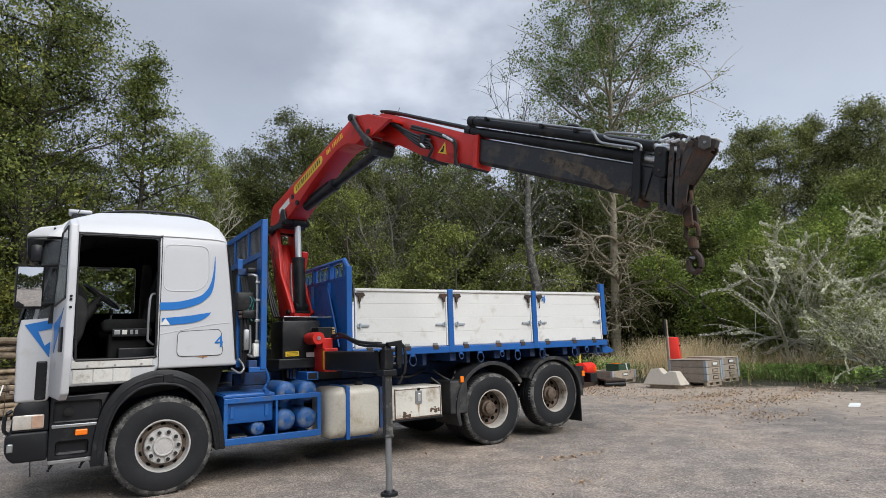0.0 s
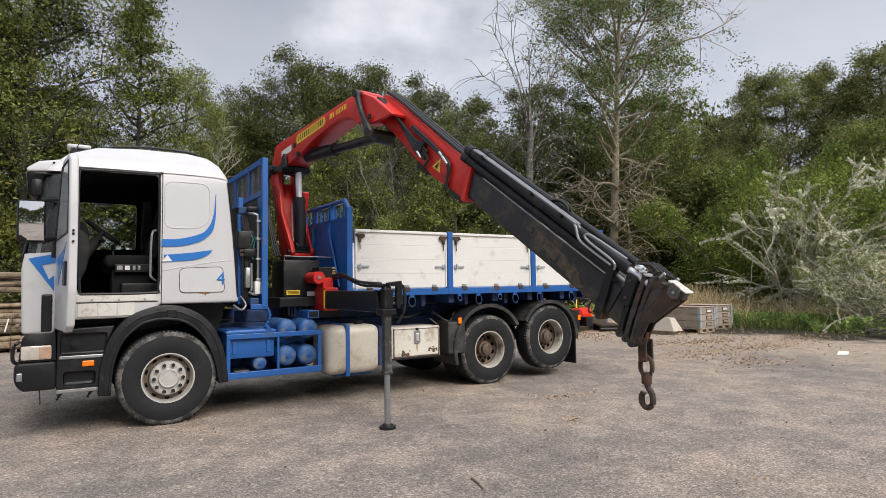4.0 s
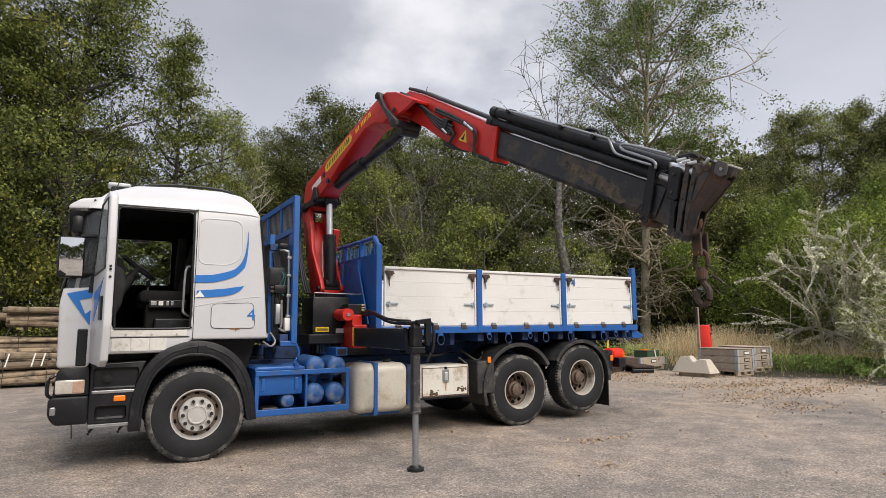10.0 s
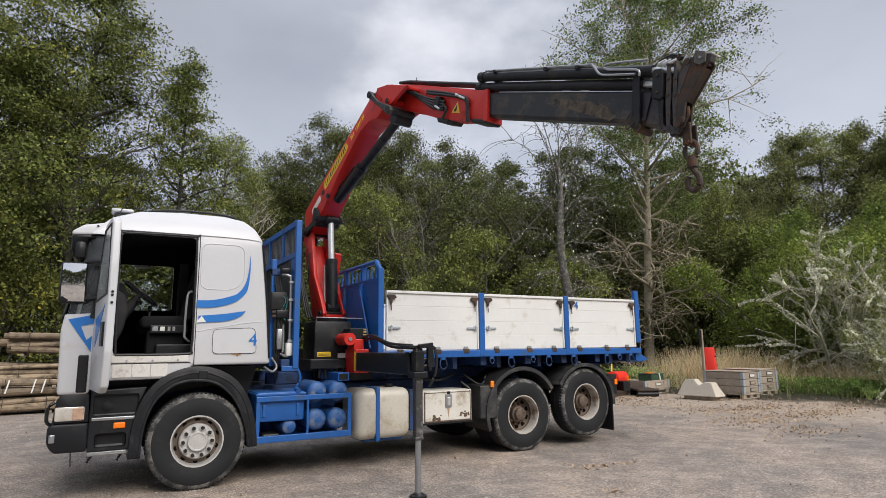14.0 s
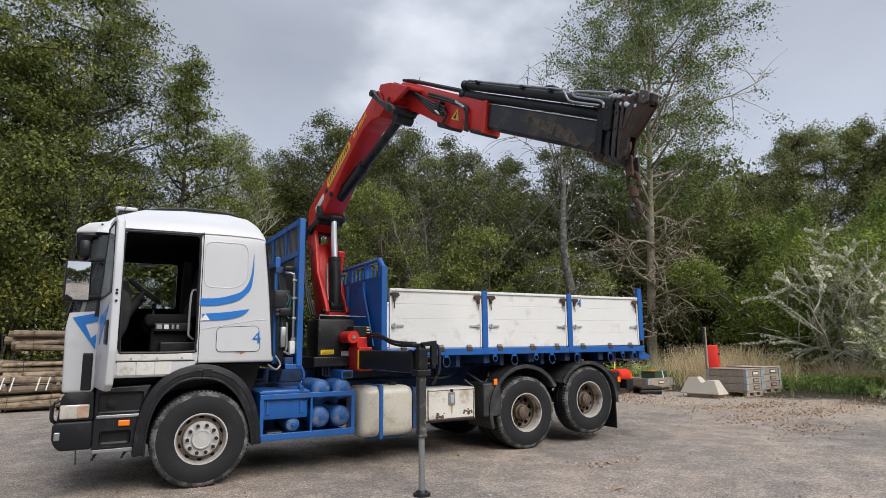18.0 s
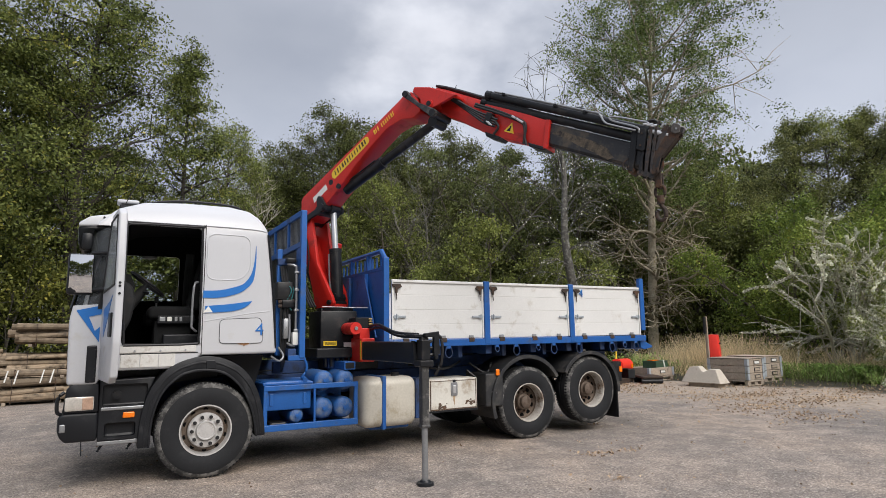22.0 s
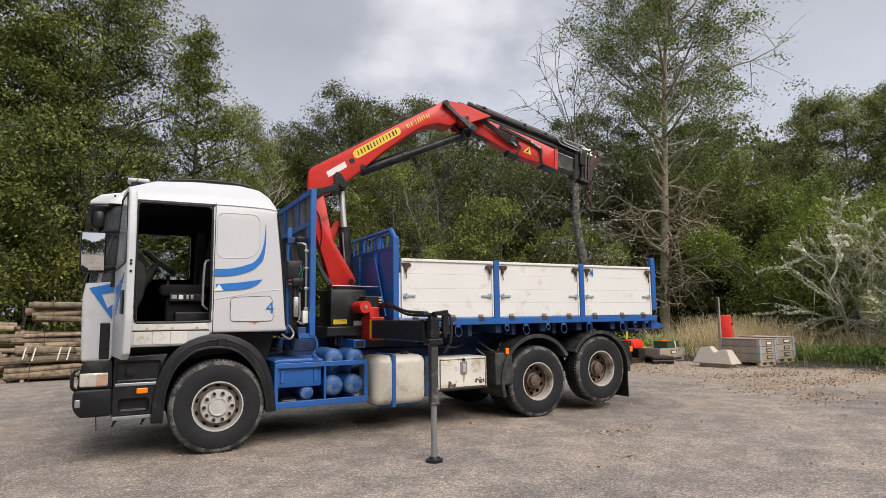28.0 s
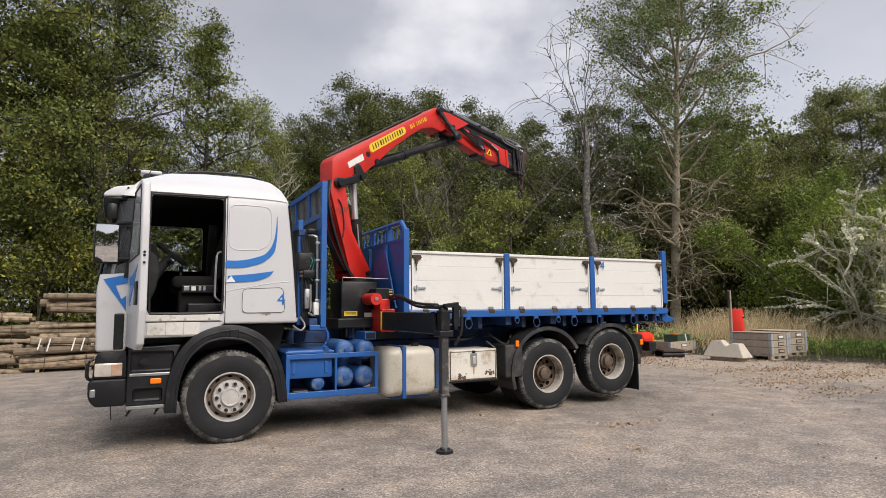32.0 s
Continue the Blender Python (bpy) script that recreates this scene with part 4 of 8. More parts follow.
# air tank rack behind the front wheel
rack = part("tank_rack", box(0.62, 1.79, -1.235, -1.2, 0.895, 0.955, 0.006), BLUE, truck, "bright blue steel tank rack")
part("rack_rail", box(0.62, 1.79, -1.235, -1.19, 0.43, 0.505, 0.006), BLUE, rack)
for x in (0.62, 1.22, 1.74):
    part("rack_post", box(x, x + (0.045 if x != 1.22 else 0.025), -1.232, -1.195, 0.5, 0.9, 0.004), BLUE, rack)
part("rack_floor", box(0.64, 1.77, -1.2, -0.62, 0.43, 0.455, 0.004), BLUE, rack)
part("rack_back", box(0.64, 1.77, -0.64, -0.6, 0.43, 1.0, 0.004), BLUE, rack)
smooth(part("battery_box", box(0.64, 1.2, -1.18, -0.65, 0.66, 1.0, 0.02, 2), BLUE, rack, "blue battery box"))
for x in (0.72, 1.12):
    part("box_clip", box(x - 0.02, x + 0.02, -1.195, -1.17, 0.72, 0.86, 0.006), BLUE, rack)
part("box_rim", box(0.62, 1.22, -1.19, -0.64, 0.955, 0.985, 0.006), BLUE, rack)


def air_tank(x, z, r, y0=-1.17, y1=-0.62):
    t = smooth(part("air_tank", lathe([(0.0, y0), (r * 0.5, y0 + 0.006), (r * 0.84, y0 + 0.022), (r * 0.97, y0 + 0.045), (r, y0 + 0.075), (r, y1)], 28), TANK_BLUE, rack, "dusty scuffed blue air tank"))
    t.matrix_basis = pose(x, 0, z)
    part("drain_plug", rod((0, y0 - 0.012, 0), (0, y0 + 0.02, 0), 0.02, 8), BLUE, t)


for x, z, r in ((1.37, 0.98, 0.125), (1.645, 0.975, 0.125), (1.365, 0.645, 0.13), (1.635, 0.64, 0.13), (1.03, 0.585, 0.09)):
    air_tank(x, z, r)
part("rack_clutter", box(0.72, 0.92, -1.15, -0.9, 0.46, 0.52, 0.02), BLACK, rack)

# fuel tank and tool chest
ft = smooth(part("fuel_tank", box(1.86, 2.63, -1.225, -0.62, 0.35, 0.985, 0.11, 5), TANK_ALU, truck, "yellowed weathered fuel tank"))
part("tank_strap", prism([(2.12, 0.33), (2.175, 0.33), (2.175, 1.0), (2.12, 1.0)], -1.24, -0.66, 0.01), BLUE, ft, "blue tank strap")
smooth(part("filler_cap", rod((2.4, -1.0, 0.98), (2.4, -1.0, 1.03), 0.055, 18), BLACK, ft))
part("tank_bracket", box(2.05, 2.6, -1.0, -0.5, 0.3, 0.36, 0.01), BLUE, ft)
part("tank_end", box(2.64, 2.7, -1.15, -0.6, 0.42, 0.95, 0.01), NAVY, ft)
chest = smooth(part("tool_chest", box(2.79, 3.57, -1.22, -0.7, 0.48, 0.92, 0.012), mat("rusty_white_chest", (0.62, 0.6, 0.54), 0.5, 0, 3, 0.12, 50, 0.1, (0.28, 0.2, 0.12), 0.35, 4), truck, "dirty white steel tool chest"))
part("chest_door", box(2.83, 3.54, -1.23, -1.2, 0.52, 0.89, 0.008), chest.data.materials[0], chest)
part("chest_trim", box(2.785, 3.575, -1.234, -1.2, 0.478, 0.505, 0.003), GREY_PLASTIC, chest)
part("latch_plate", prism(rounded([(3.14, 0.69), (3.14, 0.87), (3.24, 0.87), (3.24, 0.69)], 0.02), -1.244, -1.225, 0.003), STEEL, chest, "galvanised latch")
part("latch_lever", box(3.165, 3.215, -1.254, -1.24, 0.72, 0.83, 0.006), CHROME, chest)
part("latch_hook", box(3.17, 3.21, -1.25, -1.2, 0.87, 0.905, 0.006), BLACK, chest)
GRIME = mat("grimy_edge", (0.09, 0.06, 0.042), 0.8, 0, 12, 0.5, 80, 0.3, (0.16, 0.09, 0.05), 0.4, 14)
for e in ((2.822, 2.832, 0.5, 0.905), (3.538, 3.548, 0.5, 0.905), (2.822, 3.548, 0.508, 0.521), (2.822, 3.548, 0.889, 0.896)):
    part("chest_edge", box(e[0], e[1], -1.2335, -1.21, e[2], e[3]), GRIME, chest, "dark grimy door gap")
srnd = random.Random(12)
for k in range(26):
    x = srnd.choice((2.95, 3.0, 3.08, 3.46, 3.5, 3.42)) + srnd.uniform(-0.05, 0.05)
    z = 0.53 + abs(srnd.gauss(0, 0.03)) + (0.04 if x > 3.3 else 0)
    r = srnd.uniform(0.008, 0.024)
    x = min(3.51, max(2.86, x))
    part("rust_patch", prism([(x + r * (1 + 0.5 * srnd.random()) * math.cos(t), z + r * 0.8 * (0.7 + 0.5 * srnd.random()) * math.sin(t)) for t in (0, 0.9, 1.8, 2.7, 3.6, 4.5, 5.4)], -1.2325 - 0.0002 * k / 26, -1.225), GRIME, chest, "rust patch")
part("rust_run", prism([(3.17, 0.69), (3.21, 0.69), (3.2, 0.6), (3.19, 0.56), (3.18, 0.61)], -1.2318, -1.225), mat("rust_stain_run", (0.42, 0.3, 0.19), 0.8, 0, 20, 0.4, 80, 0.2), chest, "brown rust run below the latch")


# rear fenders
def arch(cx, cz, r, a0, a1, th, n=18):
    po = [(cx + r * math.cos(radians(a0 + (a1 - a0) * k / n)), cz + r * math.sin(radians(a0 + (a1 - a0) * k / n))) for k in range(n + 1)]
    pi = [(cx + (r - th) * math.cos(radians(a0 + (a1 - a0) * k / n)), cz + (r - th) * math.sin(radians(a0 + (a1 - a0) * k / n))) for k in range(n + 1)]
    return [*po, *pi[::-1]]


for sg in (-1, 1):
    y0, y1 = (-1.26, -0.62) if sg < 0 else (0.62, 1.26)
    rf = smooth(part("rear_fender", prism(arch(4.44, 0.55, 0.645, 30, 200, 0.03), y0, y1, 0.006), FENDER, truck, "black steel rear fender"))
    part("fender_lip", prism(arch(4.44, 0.55, 0.657, 30, 200, 0.055), -1.275 if sg < 0 else 1.245, -1.245 if sg < 0 else 1.275, 0.004), FENDER, rf)
    rf = smooth(part("rear_fender", prism(arch(5.66, 0.62, 0.6, -5, 150, 0.03), y0, y1, 0.006), FENDER, truck, "black steel rear fender"))
    part("fender_lip", prism(arch(5.66, 0.62, 0.612, -5, 150, 0.055), -1.275 if sg < 0 else 1.245, -1.245 if sg < 0 else 1.275, 0.004), FENDER, rf)
    part("mud_flap", box(6.23, 6.25, y0 + 0.02, y1, 0.16, 0.62, 0.004), HOSE, truck, "black rubber mud flap")
part("fender_panel", box(3.7, 4.0, -1.25, -0.7, 0.5, 0.96, 0.02), FENDER, truck, "black splash panel")
part("side_marker", box(3.86, 3.92, -1.285, -1.26, 0.93, 1.02, 0.01), ORANGE, truck, "orange side marker")
part("sticker", box(3.8, 3.87, -1.257, -1.2, 0.68, 0.72), STEEL, truck)
part("rear_light", box(6.5, 6.54, -1.05, -0.85, 0.74, 0.86, 0.01), mat("red_lens", (0.5, 0.02, 0.01), 0.25, 0, 6, 0.1, 60, 0), truck)
part("rear_beam", box(6.6, 6.76, -1.15, 1.15, 0.75, 0.9, 0.01), BLACK, truck)

# tipper bed
bed = part("bed_floor", box(2.2, 6.84, -1.255, 1.255, 1.4, 1.455, 0.005), BLUE, truck, "blue steel tipper bed")
for sg in (-1, 1):
    part("bottom_rail", box(2.2, 6.9, sg * 1.28 - 0.025, sg * 1.28 + 0.025, 1.365, 1.455, 0.006), BLUE, bed)
    for x, top, bot in ((3.72, 2.27, 1.2), (5.3, 2.27, 1.2), (6.855, 2.41, 1.36)):
        part("bed_post", box(x - 0.045, x + 0.045, sg * 1.275 - 0.035, sg * 1.275 + 0.035, bot + 0.18, top, 0.008), BLUE, bed, "blue bed post")
PLANK_Z = [1.47, 1.665, 1.86, 2.055, 2.225]


def side_panel(x0, x1, sg):
    p = part("side_board", box(x0, x1, sg * 1.262 - 0.008, sg * 1.262 + 0.008, 1.468, 2.235), BED_WHITE, bed, "white drop-side board of long planks")
    for a, b in zip(PLANK_Z, PLANK_Z[1:]):
        part("plank", box(x0 + 0.02, x1 - 0.02, sg * 1.2685 - 0.005, sg * 1.2685 + 0.005, a + 0.002, b - 0.001, 0.002, 1), BED_WHITE, p)
    part("top_cap", box(x0, x1, sg * 1.268 - 0.028, sg * 1.268 + 0.028, 2.222, 2.258, 0.006), BED_WHITE, p)
    for x in (x0 + 0.012, x1 - 0.012):
        part("edge_strip", box(x - 0.012, x + 0.012, sg * 1.276 - 0.012, sg * 1.276 + 0.012, 1.468, 2.225, 0.003), BED_WHITE, p)
    if sg > 0:
        return
    for x in (x0 + 0.2, (x0 + x1) / 2 + 0.05, x1 - 0.22):
        h = part("hinge", box(x - 0.045, x + 0.045, -1.312, -1.28, 1.415, 1.475, 0.008), RUST, p, "rusty drop-side hinge")
        part("hinge_leaf", box(x - 0.035, x + 0.035, -1.3, -1.28, 1.46, 1.51, 0.006), STEEL, h)
    for x, s in ((x0, 1), (x1, -1)):
        lv = part("side_lock", box(min(x + s * 0.02, x + s * 0.2), max(x + s * 0.02, x + s * 0.2), -1.3, -1.284, 1.75, 1.778, 0.004), GALV, p, "galvanised locking lever")
        part("lock_plate", box(min(x + s * 0.03, x + s * 0.09), max(x + s * 0.03, x + s * 0.09), -1.304, -1.284, 1.74, 1.79, 0.005), GALV, lv)
        part("lock_pin", rod((x + s * 0.06, -1.31, 1.72), (x + s * 0.06, -1.31, 1.8), 0.008, 8), GALV, lv)
        c = part("corner_latch", prism([(x + s * 0.0, 2.2), (x + s * 0.12, 2.2), (x + s * 0.14, 2.16), (x + s * 0.08, 2.13), (x + s * 0.075, 2.08), (x + s * 0.045, 2.08), (x + s * 0.04, 2.15), (x + s * 0.0, 2.17)], -1.31, -1.284, 0.005), RUST, p, "dark rusty corner latch")
        part("latch_tail", rod((x + s * 0.06, -1.3, 2.1), (x + s * 0.065, -1.3, 1.99), 0.007, 6), RUST, c)


for a, b in ((2.235, 3.672), (3.768, 5.252), (5.348, 6.808)):
    side_panel(a, b, -1)
    side_panel(a, b, 1)
part("tail_board", box(6.83, 6.86, -1.24, 1.24, 1.46, 2.23, 0.005), BED_WHITE, bed)
part("tail_lip", prism([(6.88, 1.38), (7.09, 1.28), (7.1, 1.25), (6.9, 1.22), (6.82, 1.25), (6.82, 1.38)], -1.25, 1.25, 0.01), BLUE, bed, "blue rear lip")
part("number", words("4", 0.17, 0.003, pose(5.52, -1.288, 2.13)), DECAL_BLUE, bed, "blue number 4")
for x in (2.75, 3.08, 3.88, 4.22, 4.62, 4.92, 5.42, 6.12, 6.4, 6.66):
    big = x in (3.08, 4.22, 4.92, 5.42, 6.12, 6.66)
    k = 0.055 if big else 0.035
    part("rope_hook", tube(soft([(x - k * 0.5, -1.29, 1.37), (x - k, -1.3, 1.37 - 2 * k), (x, -1.3, 1.37 - 3 * k), (x + k, -1.3, 1.37 - 2 * k), (x + k * 0.5, -1.29, 1.37)], 3), 0.008, 7), NAVY, bed, "blue rope hook")
    part("hook_plate", box(x - 0.03, x + 0.03, -1.3, -1.26, 1.33, 1.38, 0.005), BLUE, bed)
for x in (2.6, 3.35, 4.1, 4.85, 5.6, 6.35):
    part("outrigger_bracket", prism([(x - 0.04, 1.38), (x + 0.04, 1.38), (x + 0.03, 1.2), (x - 0.03, 1.2)], -1.15, -0.45, 0.006), NAVY, bed)
part("tip_ram", rod((4.3, 0, 0.9), (4.0, 0, 1.4), 0.12, 16), STEEL, bed)

# front wall of the bed
wallb = part("bed_bulkhead", box(2.13, 2.185, -1.265, 1.265, 1.4, 2.4, 0.006), BLUE, truck, "blue steel bulkhead with railed top")
part("bulkhead_post", prism([(2.12, 1.4), (2.2, 1.4), (2.2, 2.55), (2.12, 2.55)], -1.285, -1.215, 0.006), BLUE, wallb)
part("bulkhead_post", prism([(2.12, 1.4), (2.2, 1.4), (2.2, 2.55), (2.12, 2.55)], 1.215, 1.285, 0.006), BLUE, wallb)
part("bulkhead_rail", tube([(2.16, -1.25, 2.53), (2.16, -1.13, 2.65), (2.16, 1.13, 2.65), (2.16, 1.25, 2.53)], 0.035, 6), BLUE, wallb)
part("bulkhead_rail", box(2.125, 2.195, -1.25, 1.25, 2.38, 2.43, 0.006), BLUE, wallb)
for k in range(16):
    y = -1.1 + k * 0.147
    part("bulkhead_bar", box(2.148, 2.172, y - 0.012, y + 0.012, 2.42, 2.63 if k % 6 == 0 else 2.58), BLUE, wallb)
for y in (-0.66, 0.0, 0.66):
    part("bulkhead_stile", box(2.125, 2.195, y - 0.03, y + 0.03, 2.4, 2.64, 0.005), BLUE, wallb)
    part("bulkhead_rib", box(2.09, 2.14, y - 0.05, y + 0.05, 1.42, 2.38, 0.006), BLUE, wallb)
pl = prism([(-1.1, 1.5), (-0.25, 1.5), (-0.25, 2.3), (-0.7, 2.32)], 0, 0.02)
pl.transform(Matrix.Translation((2.1, 0, 0)) @ Matrix.Rotation(radians(90), 4, "Z"))
part("deflector", pl, BLUE, wallb, "blue deflector plate")

# guard behind the cab
guard = part("cab_guard", box(1.03, 1.1, -1.235, -1.165, 1.27, 3.1, 0.006), BLUE, truck, "blue ladder guard behind the cab")
for y in (-0.55, 0.2, 0.95, 1.2):
    part("guard_post", box(1.035, 1.095, y - 0.03, y + 0.03, 2.66, 3.09, 0.005), BLUE, guard)
for z in (3.07, 2.67):
    part("guard_rail", box(1.03, 1.1, -1.2, 1.23, z - 0.035, z + 0.035, 0.005), BLUE, guard)
for a, b in ((-1.16, -0.58), (-0.52, 0.17), (0.23, 0.92)):
    s = part("guard_screen", box(1.062, 1.066, a, b, 2.7, 3.04), SCREEN, guard, "dark wire mesh screen")
    for k in range(10):
        y = a + (b - a) * (k + 0.5) / 10
        part("screen_wire", box(1.056, 1.074, y - 0.004, y + 0.004, 2.71, 3.03), STEEL, s)
# black sheet stands in for the dark space and pumps behind the guard
part("guard_plate", box(1.06, 1.085, -1.0, 1.23, 1.27, 2.64, 0.004), BLACK, guard, "black back plate standing in for the dark space behind the cab")
part("guard_flange", box(1.035, 1.058, -1.167, -1.0, 1.3, 2.63, 0.003), BLUE, guard)
part("guard_foot", box(0.9, 1.1, -1.22, -0.8, 1.24, 1.3, 0.006), BLUE, guard)
part("guard_inner_post", box(0.8, 0.86, -1.0, -0.94, 1.3, 2.62, 0.005), BLUE, guard)
part("guard_inner_beam", box(0.8, 1.06, -1.02, -0.94, 2.42, 2.5, 0.005), NAVY, guard)
for pts, r, m in (([(0.9, -1.1, 2.42), (0.98, -1.14, 2.4), (1.0, -1.15, 2.3), (1.0, -1.15, 1.5), (0.97, -1.14, 1.42), (0.92, -1.12, 1.44)], 0.016, STEEL),
                  ([(0.93, -1.12, 1.8), (0.93, -1.14, 1.5), (0.9, -1.14, 1.44)], 0.013, STEEL),
                  ([(0.88, -1.05, 2.2), (0.95, -1.12, 2.1), (0.9, -1.1, 1.95), (0.96, -1.1, 1.85)], 0.007, TEAL),
                  ([(0.9, -1.02, 2.25), (0.98, -1.1, 2.12), (0.93, -1.1, 1.9)], 0.007, TEAL),
                  ([(0.82, -1.05, 1.4), (0.86, -1.14, 1.3), (0.8, -1.18, 1.24), (0.7, -1.2, 1.3)], 0.013, STEEL),
                  ([(0.85, -1.0, 2.0), (0.9, -1.1, 1.7), (0.86, -1.1, 1.5)], 0.014, HOSE),
                  ([(1.1, -1.1, 1.32), (1.16, -1.12, 1.15), (1.1, -1.1, 1.02)], 0.016, BLUE)):
    part("hydraulic_pipe", tube(soft(pts, 4), r, 7), m, guard)
for a in ((0.86, 0.95, -1.12, -1.0, 1.5, 1.75, STEEL), (0.96, 1.03, -1.18, -1.08, 1.42, 1.58, PALE), (0.84, 1.0, -1.12, -1.0, 1.88, 1.98, BLACK), (0.88, 1.0, -1.15, -1.05, 2.44, 2.5, BLACK), (0.78, 0.98, -1.1, -0.9, 1.98, 2.2, BLACK)):
    smooth(part("valve_box", box(*a[:6], 0.015), a[6], guard))
for z in (1.9, 1.95):
    part("rusty_coupling", rod((0.8, -1.08, z), (1.02, -1.1, z + 0.02), 0.022, 10), RUST, guard, "rusty pipe coupling")
for k in range(3):
    part("hydraulic_pipe", tube(soft([(0.84 + 0.03 * k, -1.02, 2.4), (0.86 + 0.03 * k, -1.08, 2.1), (0.84 + 0.04 * k, -1.06, 1.8), (0.86 + 0.02 * k, -1.04, 1.3), (0.9, -0.9, 1.1)], 4), 0.016, 6), HOSE, guard)
part("hose_tap", rod((1.12, -1.12, 1.02), (1.12, -1.2, 1.0), 0.03, 12), BLUE, guard)
for z in (1.6, 1.85, 2.1, 2.32):
    part("pipe_clamp", box(0.975, 1.03, -1.175, -1.13, z - 0.015, z + 0.015, 0.004), STEEL, guard)

# open door, swung out square to the cab
door = smooth(part("cab_door", prism([(-2.2, 1.5), (-2.2, 2.3), (-2.16, 2.72), (-2.05, 2.78), (-1.66, 2.77), (-1.3, 2.16), (-1.27, 2.0), (-1.27, 1.12), (-2.0, 1.12), (-2.12, 1.18)], -0.028, 0.042, 0.016, 3), WHITE, truck, "white cab door swung wide open"))
door.matrix_basis = Matrix.Translation((-0.925, -2.2, 0)) @ turn_z(96.7) @ Matrix.Translation((2.2, 0, 0))
for o, m in (((-2.08, -1.36, -0.045, -0.02, 1.5, 1.95), CAB_IN), ((-2.1, -1.36, -0.062, -0.042, 1.6, 1.68), GREY_PLASTIC)):
    part("door_trim", box(*o, 0.01), m, door)
part("door_window", prism([(-2.13, 2.05), (-1.36, 2.02), (-1.37, 2.12), (-1.69, 2.69), (-2.08, 2.7)], -0.031, 0.045), GLASS, door).visible_shadow = False
part("window_frame", tube([(-2.14, 0.043, 2.04), (-2.09, 0.043, 2.71), (-1.69, 0.043, 2.7), (-1.36, 0.043, 2.12), (-1.35, 0.043, 2.01), (-2.14, 0.043, 2.04)], 0.012, 6), HOSE, door)
part("door_handle", box(-2.1, -1.94, 0.036, 0.06, 1.55, 1.78, 0.012), BLACK, door, "black door handle")
part("door_decal", prism([(-1.45, 1.83), (-1.9, 1.9), (-2.05, 1.95), (-1.75, 1.72), (-1.5, 1.55)], 0.041, 0.0455), DECAL_BLUE, door, "blue door decal")
for z in (1.95, 2.02, 2.05):
    part("latch_bolt", rod((-2.21, 0.01, z), (-2.195, 0.01, z), 0.012, 8), BLACK, door)
mir = smooth(part("wing_mirror", box(-1.41, -1.17, -1.26, -1.17, 1.995, 2.425, 0.035, 3), BLACK, truck, "black wing mirror on two arms"))
mgb = bmesh.new()
bmesh.ops.create_grid(mgb, x_segments=10, y_segments=14, size=1)
for v in mgb.verts:
    x, z = 0.104 * v.co.x, 0.197 * v.co.y
    v.co = (x, -0.004 + (x * x + z * z) / 2.4, z)
bmesh.ops.recalc_face_normals(mgb, faces=mgb.faces[:])
mg = smooth(part("mirror_glass", mgb, MIRROR, mir, "slightly domed mirror glass"))
mg.matrix_basis = pose(-1.287, -1.28, 2.212, 2.3, 0, -4)
for z in (2.43, 2.04):
    part("mirror_arm", tube(soft([(-1.2, -1.24, z), (-1.08, -1.28, z + 0.01), (-0.97, -1.32, z + 0.01)], 3), 0.022, 8), BLACK, mir, "black mirror arm")

for y in (-0.6, 0.6):
    part("roof_bar", tube(soft([(-0.86, y, 3.02), (-0.69, y, 3.13), (-0.5, y, 3.185), (-0.19, y, 3.215), (0.2, y, 3.21), (0.4, y, 3.17), (0.5, y, 3.04)], 4), 0.016, 7), BLACK, shell, "black roof bar")
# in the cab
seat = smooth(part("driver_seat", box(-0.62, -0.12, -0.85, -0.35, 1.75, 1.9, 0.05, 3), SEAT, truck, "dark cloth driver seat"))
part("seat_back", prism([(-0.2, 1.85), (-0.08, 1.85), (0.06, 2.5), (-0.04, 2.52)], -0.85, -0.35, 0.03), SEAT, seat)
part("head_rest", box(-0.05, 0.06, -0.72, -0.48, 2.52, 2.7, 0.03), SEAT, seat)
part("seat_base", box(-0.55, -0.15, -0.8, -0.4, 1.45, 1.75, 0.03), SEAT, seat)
part("seat_panel", box(-0.52, -0.12, -0.868, -0.845, 1.7, 1.79, 0.008), GREY_PLASTIC, seat, "grey seat control panel")
for x0, x1, m in ((-0.5, -0.44, STEEL), (-0.42, -0.37, PALE), (-0.34, -0.31, STEEL), (-0.29, -0.26, STEEL), (-0.23, -0.13, DASH_GREY)):
    part("seat_switch", box(x0, x1, -0.874, -0.862, 1.725, 1.775, 0.004), m, seat)
part("floor_box", box(-0.46, -0.08, -0.95, -0.5, 1.45, 1.575, 0.015), GREY_PLASTIC, seat, "grey box beside the seat")
smooth(part("passenger_seat", box(-0.6, 0.0, 0.35, 0.85, 1.7, 1.88, 0.05, 3), SEAT, truck))
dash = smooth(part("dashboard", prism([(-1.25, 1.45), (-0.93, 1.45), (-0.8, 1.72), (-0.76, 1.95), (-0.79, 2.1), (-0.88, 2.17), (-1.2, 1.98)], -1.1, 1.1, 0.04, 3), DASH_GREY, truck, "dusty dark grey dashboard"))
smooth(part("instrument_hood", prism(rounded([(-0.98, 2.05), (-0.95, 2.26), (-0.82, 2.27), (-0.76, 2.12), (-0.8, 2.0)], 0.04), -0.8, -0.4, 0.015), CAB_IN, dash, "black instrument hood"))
smooth(part("column_shroud", rod((-0.86, -0.6, 1.85), (-0.66, -0.6, 2.12), 0.075, 14, 0.05), DASH_GREY, dash, "grey steering column shroud"))
